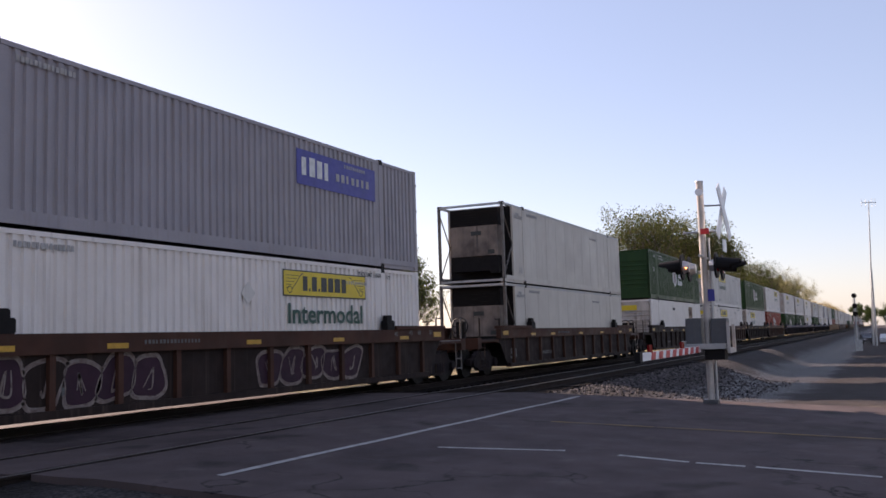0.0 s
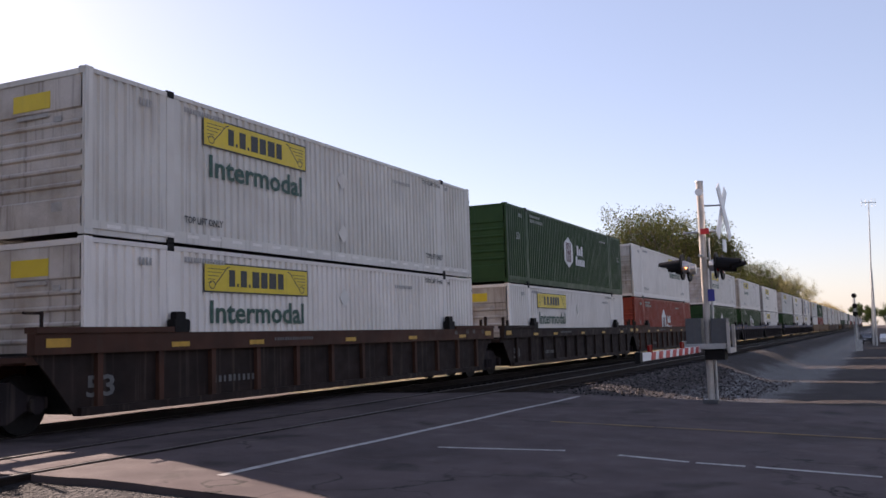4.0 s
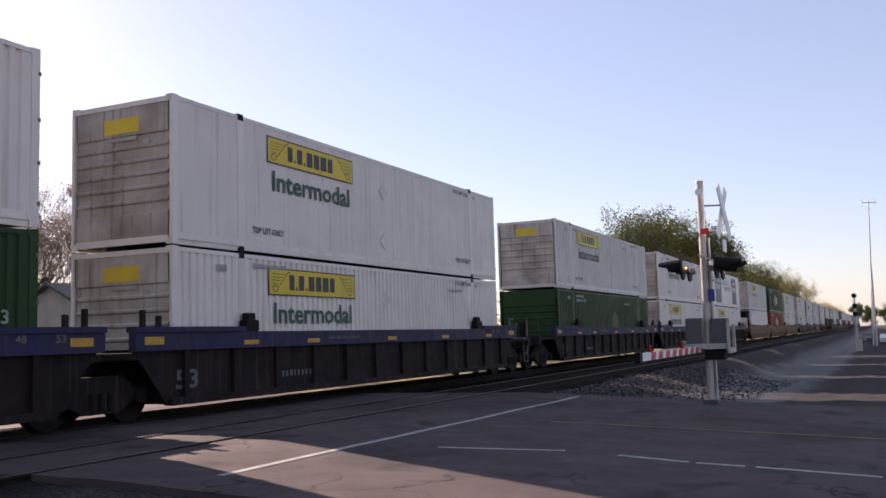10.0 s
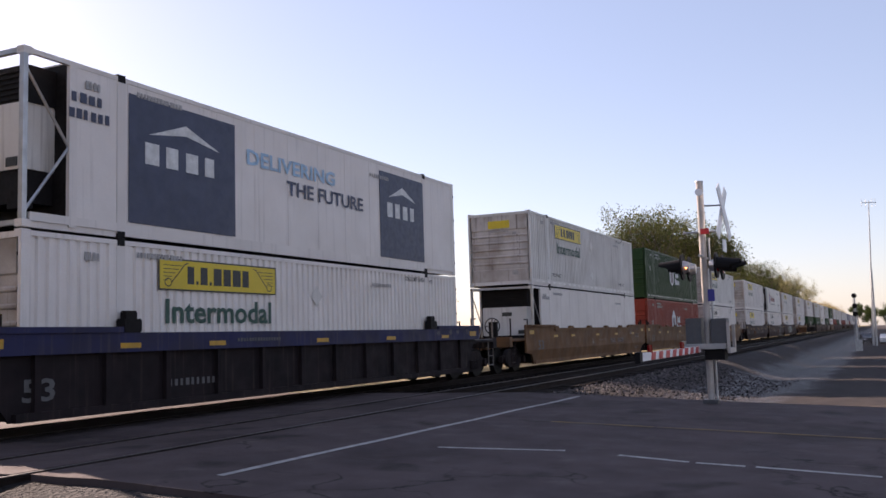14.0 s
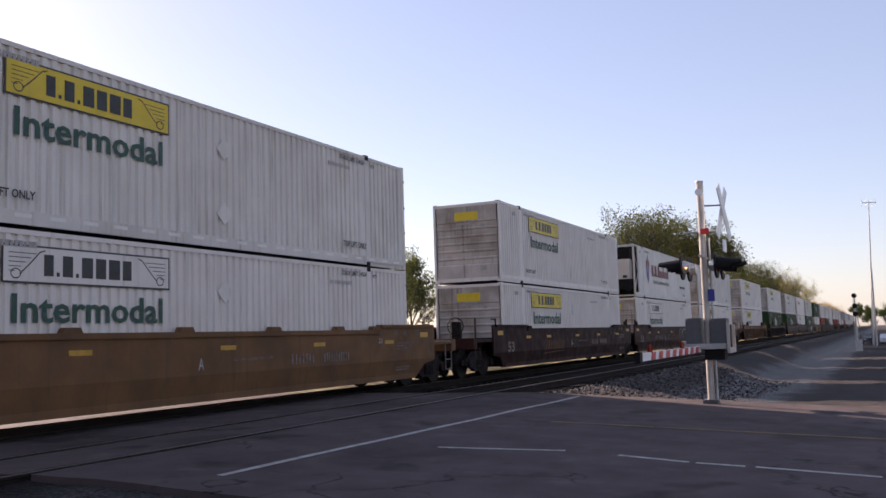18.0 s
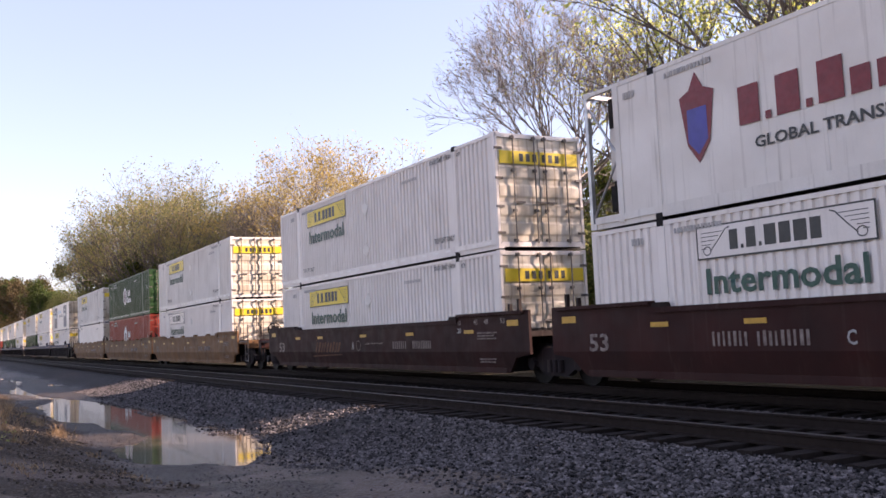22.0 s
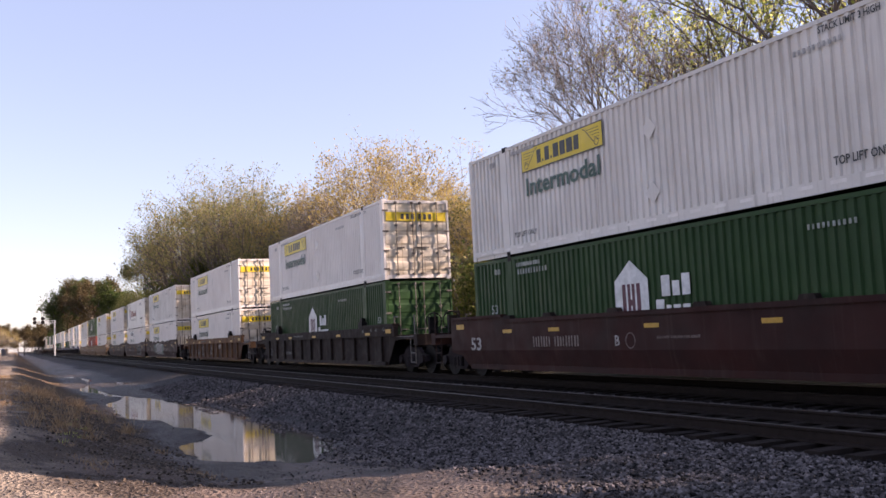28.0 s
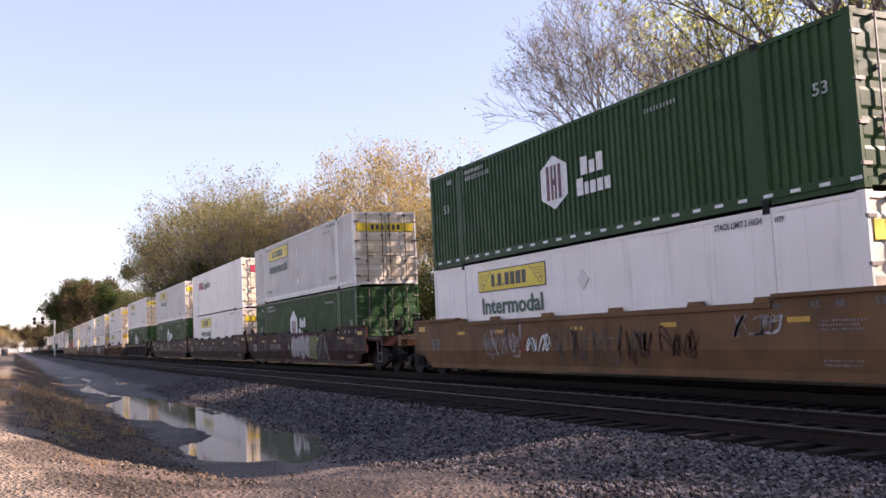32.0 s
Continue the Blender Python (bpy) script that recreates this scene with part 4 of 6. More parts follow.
        face_bars(7, 6.1, 2.3, 0.75, 0.16, c, M["ink"], "number_mark", seed=4, gap=0.4)
    elif what == "plain":
        face_text("53", 1.4, 0.36, 0.22, 0.34, c, M["ink_faint"])
        face_bars(9, 1.1, HGT - 0.5, 0.9, 0.12, c, M["ink_faint"], seed=3)


# ---- well cars ----
def hug(bm, way=1, knee=0.78, slope=0.2):
    """Leans all below the knee line inwards, as the car's lower plate does."""
    bmesh.ops.bisect_plane(bm, geom=bm.verts[:] + bm.edges[:] + bm.faces[:], plane_co=(0, 0, knee), plane_no=(0, 0, 1))
    for v in bm.verts:
        if v.co.z < knee:
            v.co.y += way * slope * (knee - v.co.z)
    return bm


def smooth_side(sg):
    """A deep plate with a raised sill at both ends and cut-outs over the wheels."""
    bm = bmesh.new()
    up, lo = 1.6, 0.28
    top = [(-9.42, 1.73), (-6.25, 1.73), (-6.15, up), (6.15, up), (6.25, 1.73), (9.42, 1.73)]
    bot = [(9.42, 0.72), (8.8, 0.64), (8.4, lo), (-8.4, lo), (-8.8, 0.64), (-9.42, 0.72)]
    prism(bm, top + bot, sg * 1.4, sg * 1.47)
    hug(bm, -sg)
    sweep(bm, [(sg * 1.36, 1.6), (sg * 1.52, 1.6), (sg * 1.52, 1.5), (sg * 1.36, 1.5)], -6.15, 6.15)
    for a, b in ((-9.25, -6.2), (6.2, 9.25)):
        sweep(bm, [(sg * 1.36, 1.73), (sg * 1.55, 1.73), (sg * 1.55, 1.66), (sg * 1.36, 1.66)], a, b)
    sweep(bm, [(sg * 1.24, 0.4), (sg * 1.4, 0.4), (sg * 1.4, 0.265), (sg * 1.24, 0.265)], -8.3, 8.3)
    return bm


def chord(sg):
    bm = sweep(bmesh.new(), [(sg * 1.36, 1.6), (sg * 1.53, 1.6), (sg * 1.53, 1.27), (sg * 1.36, 1.27)], -9.25, 9.25)
    for a, b in ((-9.25, -6.2), (6.2, 9.25)):
        sweep(bm, [(sg * 1.3, 1.7), (sg * 1.57, 1.7), (sg * 1.57, 1.602), (sg * 1.3, 1.602)], a, b)
    return bm


def web(sg):
    bm = bmesh.new()
    prism(bm, [(-9.2, 1.27), (9.2, 1.27), (8.9, 0.95), (8.35, 0.28), (-8.35, 0.28), (-8.9, 0.95)], sg * 1.37, sg * 1.41)
    sweep(bm, [(sg * 1.3, 0.4), (sg * 1.5, 0.4), (sg * 1.5, 0.265), (sg * 1.3, 0.265)], -8.3, 8.3)
    return bm


def well_floor():
    bm = boxes((-8.3, 8.3, -0.25, 0.25, 0.285, 0.34))
    for i in range(9):
        x = -8 + i * 2
        box(bm, x - 0.15, x + 0.15, -1.38, 1.38, 0.285, 0.345)
    box(bm, -8.4, -8.3, -1.37, 1.37, 0.3, 1.3)
    box(bm, 8.3, 8.4, -1.37, 1.37, 0.3, 1.3)
    return bm


def end_deck(sg, long):
    x0, x1 = sorted((sg * 8.4, sg * (11.0 if long else 9.5)))
    bm = boxes((x0, x1, -0.35, 0.35, 0.85, 1.25))
    xa, xb = sorted((sg * 8.4, sg * 9.3))
    box(bm, xa, xb, -1.4, 1.4, 1.12, 1.24)
    if long:
        xa, xb = sorted((sg * 10.7, sg * 11.0))
        box(bm, xa, xb, -1.42, 1.42, 0.95, 1.3)
        xa, xb = sorted((sg * 9.2, sg * 10.8))
        box(bm, xa, xb, -1.42, -1.1, 1.16, 1.24)
        box(bm, xa, xb, 1.1, 1.42, 1.16, 1.24)
    return bm


def railing(sg, y):
    """Posts, ladder and cross rail of a car's end, at one side, in one welded piece."""
    bm = bmesh.new()
    for x in (9.0, 10.75):
        tube(bm, (sg * x, y, 1.2), (sg * x, y, 1.95), 0.03, n=6)
    tube(bm, (sg * 10.75, y, 1.2), (sg * 10.75, y, 0.35), 0.02, n=6)
    for z in (0.4, 0.7):
        tube(bm, (sg * 10.35, y, z), (sg * 10.75, y, z), 0.02, n=6)
    tube(bm, (sg * 10.35, y, 0.4), (sg * 10.35, y, 1.2), 0.02, n=6)
    tube(bm, (sg * 9.0, y, 1.92), (sg * 9.35, y, 1.92), 0.025, n=6)
    tube(bm, (sg * 9.0, y, 1.24), (sg * 10.75, y, 1.24), 0.025, n=6)
    return bm


def brake_wheel(sg):
    """A hand-brake ring with three spokes, in one piece."""
    bm = bmesh.new()
    c = Vector((sg * 10.9, -0.75, 1.7))
    n, rings = 18, []
    for i in range(n):
        a = 2 * math.pi * i / n
        rad = Vector((0, math.cos(a), math.sin(a)))
        rings.append([bm.verts.new(c + rad * (0.28 + 0.022 * math.cos(k * math.pi / 2)) + Vector((0.022 * math.sin(k * math.pi / 2), 0, 0))) for k in range(4)])
    for i in range(n):
        for k in range(4):
            bm.faces.new((rings[i][k], rings[(i + 1) % n][k], rings[(i + 1) % n][(k + 1) % 4], rings[i][(k + 1) % 4]))
    for i in (0, 6, 12):
        a = 2 * math.pi * i / n
        tube(bm, c, c + Vector((0, 0.28 * math.cos(a), 0.28 * math.sin(a))), 0.016, n=5)
    box(bm, *sorted((sg * 10.75, sg * 10.88)), -0.9, -0.6, 1.3, 1.85)
    return bm


def truck_frame(sg):
    """A cast side frame: bowed top, spring nest and axle boxes."""
    y0, y1 = sorted((sg * 0.93, sg * 1.08))
    bm = bmesh.new()
    prism(bm, [(-1.15, 0.6), (-0.75, 0.66), (-0.45, 0.86), (0.45, 0.86), (0.75, 0.66), (1.15, 0.6), (1.15, 0.42), (0.72, 0.4), (0.4, 0.22), (-0.4, 0.22), (-0.72, 0.4), (-1.15, 0.42)], y0, y1)
    for x in (-0.89, 0.89):
        tube(bm, (x, sg * 1.0, 0.48), (x, sg * 1.16, 0.48), 0.14, n=10)
    for x in (-0.2, 0, 0.2):
        tube(bm, (x, sg * 1.1, 0.3), (x, sg * 1.1, 0.58), 0.08, n=8)
    return bm


def wheel_mesh(x, sg):
    bm = tube(bmesh.new(), (x, sg * 0.69, 0.48), (x, sg * 0.82, 0.48), 0.47, n=24)
    tube(bm, (x, sg * 0.66, 0.48), (x, sg * 0.69, 0.48), 0.5, n=24)
    tube(bm, (x, 0, 0.48), (x, sg * 0.95, 0.48), 0.09, n=10)
    return bm


def coupler(sg):
    bm = boxes((*sorted((sg * 11.0, sg * 11.5)), -0.09, 0.09, 0.82, 1.02), (*sorted((sg * 11.4, sg * 11.66)), -0.18, 0.14, 0.74, 1.1))
    for y in (-0.3, 0.25):
        pts = [(sg * 11.0, y, 1.0), (sg * 11.2, y, 0.62), (sg * 11.5, y, 0.5), (sg * 11.68, y * 0.8, 0.52)]
        for a, b in zip(pts, pts[1:]):
            tube(bm, a, b, 0.028, n=6)
    return bm


def tag_stroke(rng, x, z, w, h, thick):
    """One closed, softly wobbling bubble stroke of a spray-painted tag."""
    p, q, n = rng.uniform(0, 6.28), rng.uniform(0, 6.28), 28
    bm = bmesh.new()
    inner, outer = [], []
    for i in range(n):
        a = 2 * math.pi * i / n
        r = 1 + 0.1 * math.sin(2 * a + p) + 0.1 * math.sin(3 * a + q)
        c, d = math.cos(a), math.sin(a)
        dx = w * 0.5 * math.copysign(abs(c) ** 0.75, c) * r + 0.1 * h * d
        dz = h * 0.5 * math.copysign(abs(d) ** 0.75, d) * min(1.05, r)
        k = max(0.0, 1 - thick / max(0.05, math.hypot(dx, dz)))
        outer.append(bm.verts.new((x + dx, 0, z + dz)))
        inner.append(bm.verts.new((x + dx * k, 0, z + dz * k)) if k > 0 else None)
    if inner[0] is None:
        bm.faces.new(outer)
        return bm
    for i in range(n):
        j = (i + 1) % n
        bm.faces.new((outer[i], inner[i] or inner[0], inner[j] or inner[0], outer[j]))
    return bm


def scrawl(rng, x, z, w, h, thick):
    """One open, looping hand-drawn line of spray paint, tapering at its ends."""
    bm = bmesh.new()
    nodes = [Vector((x + w * (rng.uniform(-0.55, 0.55)), 0, z + h * (0.5 if i % 2 else -0.5) * rng.uniform(0.5, 1.0))) for i in range(5)]
    nodes.sort(key=lambda v: v.x + rng.uniform(-0.4, 0.4) * w)
    pts = []
    for i in range(len(nodes) - 1):
        p0, p1, p2, p3 = nodes[max(0, i - 1)], nodes[i], nodes[i + 1], nodes[min(len(nodes) - 1, i + 2)]
        for k in range(6):
            t = k / 6
            pts.append(0.5 * (2 * p1 + (p2 - p0) * t + (2 * p0 - 5 * p1 + 4 * p2 - p3) * t * t + (3 * p1 - p0 - 3 * p2 + p3) * t ** 3))
    pts.append(nodes[-1])
    prev = None
    for i, p in enumerate(pts):
        d = (pts[min(len(pts) - 1, i + 1)] - pts[max(0, i - 1)]).normalized()
        o = Vector((-d.z, 0, d.x)) * thick * (0.35 + 0.65 * math.sin(math.pi * (i + 0.5) / len(pts)))
        pr = (bm.verts.new(p - o), bm.verts.new(p + o))
        if prev:
            bm.faces.new((prev[0], pr[0], pr[1], prev[1]))
        prev = pr
    return bm


def graffiti(car, u0, u1, z0, z1, materials, seed, fill=None, lean=False):
    """Spray paint without any readable letters: filled bubbles with a pale edge, or bare scrawled strokes."""
    rng = random.Random(seed * 31 + int(u0 * 10))
    n = max(3, round((u1 - u0) / (0.78 if fill else 0.5)))
    step = (u1 - u0) / n
    y0 = -1.474 if lean else -1.412

    def spray(name, bm, material, y, label=""):
        part(name, hug(bm) if lean else bm, material, car, label, pose(0, y0 - y, 0))

    for i in range(n):
        x = u0 - HX + step * (i + 0.5)
        zc = (z0 + z1) / 2 + rng.uniform(-0.05, 0.05)
        h = (z1 - z0) * rng.uniform(0.85, 1.0)
        if fill:
            shape = rng.random()
            for name, k, material, y in (("paint_edge", 0.05, materials[0], 0.003), ("paint_fill", 0.0, rng.choice(fill), 0.006)):
                spray(name, tag_stroke(random.Random(shape), x, zc, step * 1.12 + k * 2, h * 0.94 + k * 2, 9.0), material, y)
            spray("paint_stroke", tag_stroke(random.Random(shape), x, zc, step * 1.12, h * 0.94, 0.028), materials[-1], 0.009)
            spray("paint_stroke", scrawl(rng, x, zc, step * 0.4, h * 0.55, 0.022), materials[-1], 0.011)
        else:
            for _ in range(2):
                spray("paint_stroke", scrawl(rng, x + rng.uniform(-0.2, 0.2) * step, zc, step * 1.3, h, 0.03), rng.choice(materials), 0.006 + 0.002 * (i % 3), "sprayed paint stroke")


def ring_mark(r, w):
    bm = bmesh.new()
    o = [bm.verts.new((math.cos(k * 0.2618) * r, 0, math.sin(k * 0.2618) * r)) for k in range(24)]
    i = [bm.verts.new((math.cos(k * 0.2618) * (r - w), 0, math.sin(k * 0.2618) * (r - w))) for k in range(24)]
    for k in range(24):
        bm.faces.new((o[k], o[(k + 1) % 24], i[(k + 1) % 24], i[k]))
    return bm


def slanted(bm):
    for v in bm.verts:
        v.co.x += 0.55 * v.co.z
    return bm


def well_car(style, colour, left, right, half_left, half_right, seed, extra=(), far=False):
    """One well unit. left, right: 'C' for a coupler end, 'A' for an articulated end (its truck comes with the right end)."""
    lab = {"maroon": "dark maroon smooth-sided well car with yellow tabs", "brown": "rusty brown ribbed well car", "darkbrown": "grimy dark brown ribbed well car",
           "rustcar": "rusty tan ribbed well car with sprayed paint", "tan": "tan smooth-sided well car with faded paint", "carblue": "well car with blue sill and grimy ribbed sides"}[colour]
    car = thing("well_car", lab, "railway car", "well cars of the train")
    for sg in (-1, 1):
        if style == "smooth":
            part("side_sill", shared(("side_sill", sg, colour), lambda: smooth_side(sg), M[colour]), None, car)
        else:
            part("top_chord", shared(("top_chord", sg, colour), lambda: chord(sg), M[colour]), None, car)
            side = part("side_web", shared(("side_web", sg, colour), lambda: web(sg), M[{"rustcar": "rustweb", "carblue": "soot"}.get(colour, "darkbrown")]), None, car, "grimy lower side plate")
            xs = [-7.9 + i * 1.436 for i in range(12)]
            for x in xs if not far or sg < 0 else ():
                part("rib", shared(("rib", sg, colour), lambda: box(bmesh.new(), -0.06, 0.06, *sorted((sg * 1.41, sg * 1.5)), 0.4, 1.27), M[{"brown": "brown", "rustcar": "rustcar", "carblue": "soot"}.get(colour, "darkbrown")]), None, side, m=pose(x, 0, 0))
    part("well_floor", shared(("well_floor",), well_floor, M["dark"]), None, car)
    for sg, kind, half in ((-1, left, half_left), (1, right, half_right)):
        part("end_deck", shared(("end_deck", sg, kind, colour), lambda: end_deck(sg, kind == "C"), M[{"carblue": "soot"}.get(colour, colour)] if kind == "C" else M["darkbrown"]), None, car)
        if kind == "C":
            for y in (-1.38, 1.38):
                part("handrail", shared(("handrail", sg, y), lambda: railing(sg, y), M["rod"] if seed % 2 else M["darkbrown"]), None, car)
            part("coupler", shared(("coupler", sg), lambda: coupler(sg), M["dark"]), None, car)
            if sg < 0 or seed % 3 == 0:
                part("brake_wheel", shared(("brake_wheel", sg), lambda: brake_wheel(sg), M["dark"]), None, car)
        else:
            part("grab_post", shared(("grab_post", sg), lambda: boxes((*sorted((sg * 8.9, sg * 8.98)), -1.42, -1.34, 1.2, 2.0), (*sorted((sg * 8.5, sg * 8.58)), -1.42, -1.34, 1.2, 1.9)), M["darkbrown"]), None, car)
        if sg > 0 or kind == "C":
            xc = sg * (9.75 if kind == "C" else half)
            tr = part("truck", shared(("truck",), lambda: boxes((-0.25, 0.25, -0.95, 0.95, 0.42, 0.75)), M["dark"]), None, car, "", pose(xc, 0, 0))
            for s2 in (-1, 1):
                part("side_frame", shared(("side_frame", s2), lambda: truck_frame(s2), M["soot"]), None, tr)
                for x in (-0.89, 0.89):
                    part("wheel", shared(("wheel", x, s2), lambda: wheel_mesh(x, s2), M["dark"]), None, tr)
    y = -1.473 if style == "smooth" else -1.532
    if far:
        return car
    for x, z in ((-6.0, 1.4), (-3.7, 1.4), (0.05, 1.4), (3.35, 1.4), (6.7, 1.4), (-8.8, 1.45), (8.75, 1.45)):
        big = abs(x) > 8
        z2 = z - (0.12 if style == "smooth" else 0.02) if not big else z
        part("reflector_tab", shared(("reflector_tab", big, y), lambda: box(bmesh.new(), -0.24, 0.24, y - 0.004, y + 0.01, -0.07 if big else -0.045, 0.07 if big else 0.045), M["tab"]), None, car, "yellow reflector tab", pose(x, 0, z2))
    yb = y if style == "smooth" else -1.412
    if style == "smooth":
        for x in (-5.9, -3.9, -1.2, 1.6, 4.2, 5.95) if seed not in (26, 27) else (-5.95, 5.95):
            part("guide_bracket", shared(("guide_bracket", colour), lambda: prism(bmesh.new(), [(-0.2, 1.6), (-0.15, 1.69), (0.15, 1.69), (0.2, 1.6)], -1.53, -1.38), M[colour if colour == "tan" else "darkbrown"]), None, car, "", pose(x, 0, 0))
    else:
        for x in (-5.95, 5.95):
            part("guide_block", shared(("guide_block",), lambda: bevelled(boxes((-0.2, 0.2, -1.54, -1.34, 1.6, 1.84), (-0.13, 0.13, -1.5, -1.36, 1.8, 1.98)), 0.025), M["dark"]), None, car, "black corner guide block", pose(x, 0, 0))
    for t, u, z, h, w in (("53", -0.05, 0.78 if style == "smooth" else 0.55, 0.36, 0.62), ("40", 14.2, 1.45 if style == "smooth" else 1.42, 0.13, 0.2), ("45", 15.05, 1.45, 0.13, 0.2), ("48", 15.55, 1.45, 0.13, 0.2), ("53", 16.3, 1.45, 0.13, 0.2)):
        part("lettering", lettering(t, h, w), M["grimy_mark" if colour in ("tan", "carblue") or style == "ribbed" else "ink_dim" if seed > 30 else "ink_worn"], car, "", pose(u - HX, (yb if u < 0 else y) - 0.006, z))
    late = seed > 29 or seed == 27
    for n, u, z, w, h in ((4, 3.4, 0.87, 0.85, 0.25), (5, 4.4, 0.87, 1.1, 0.25)) if late else ((4, 10.3, 0.87, 0.95, 0.22), (6, 11.6, 0.87, 1.15, 0.22)):
        if style == "smooth":
            part("number_mark", shared(("number_mark", n, u), lambda: bars(n * 2 - 1, w, h, 0.5, n), M["ink_worn"]), None, car, "", pose(u - HX, y - 0.004, z))["kind"] = "stuff"
    if style == "smooth":
        part("lettering", lettering("LD LMT 118,300 PER UNIT", 0.065, 1.3), M["ink_worn"], car, "", pose((8.3 if seed != 27 else 11.0) - HX, y - 0.006, 1.0))
        part("lettering", lettering({27: "C", 28: "B", 31: "B", 32: "C"}.get(seed, "A"), 0.23, 0.17), M["ink_dim"], car, "", pose((6.1 if seed == 27 else 6.85 if late else 7.22) - HX, y - 0.006, 0.87))
        for z, w in ((1.22, 0.95), (1.15, 0.8), (1.08, 0.9), (0.58, 0.8), (0.51, 0.75)):
            part("data_mark", shared(("data_mark", z), lambda: bars(14, w, 0.04, 0.35, 5), M["ink_worn"]), None, car, "", pose(15.2 - HX, y - (0.004 if z > 0.78 else -0.2 * (0.78 - z) + 0.004), z))["kind"] = "stuff"
        if colour == "maroon":
            part("round_mark", shared(("round_mark",), lambda: ring_mark(0.17, 0.02), M["ink_worn"]), None, car, "worn round stencil", pose((7.75 if not late else 7.4) - HX, y - 0.004, 0.98))
        part("lettering", lettering("20", 0.13, 0.2), M["ink_dim"], car, "", pose(14.2 - HX, y - 0.006, 1.25))
    if style == "smooth" and colour == "maroon" and seed < 30:
        part("faded_logo", shared(("faded_logo",), lambda: slanted(prism(bars(9, 2.3, 0.34, 0.4, 2), [(-0.15, -0.17), (2.5, -0.1), (2.5, -0.06), (-0.1, -0.12)], -0.004, 0.004)), M["faded"]), None, car, "faded orange emblem", pose((8.4 if late else 3.9) - HX, y - 0.003, 0.78))
    if style == "ribbed":
        part("number_mark", shared(("number_mark", "r"), lambda: bars(10, 1.5, 0.13, 0.45, 3), M["grimy_mark"]), None, car, "", pose(3.0 - HX, -1.413, 0.62))["kind"] = "stuff"
        part("sill_mark", shared(("sill_mark",), lambda: bars(16, 1.5, 0.07, 0.4, 5), M["grimy_mark"]), None, car, "", pose(5.0 - HX, y - 0.004, 1.4))["kind"] = "stuff"
    for e in extra:
        graffiti(car, *e[:4], [M[k] for k in e[4]], seed, [M[k] for k in e[5]] if len(e) > 5 else None, style == "smooth")
    return car


W, O = "white", "offwhite"
YEL = (("ribbed", W, "yellow"), ("ribbed", W, "yellow"))
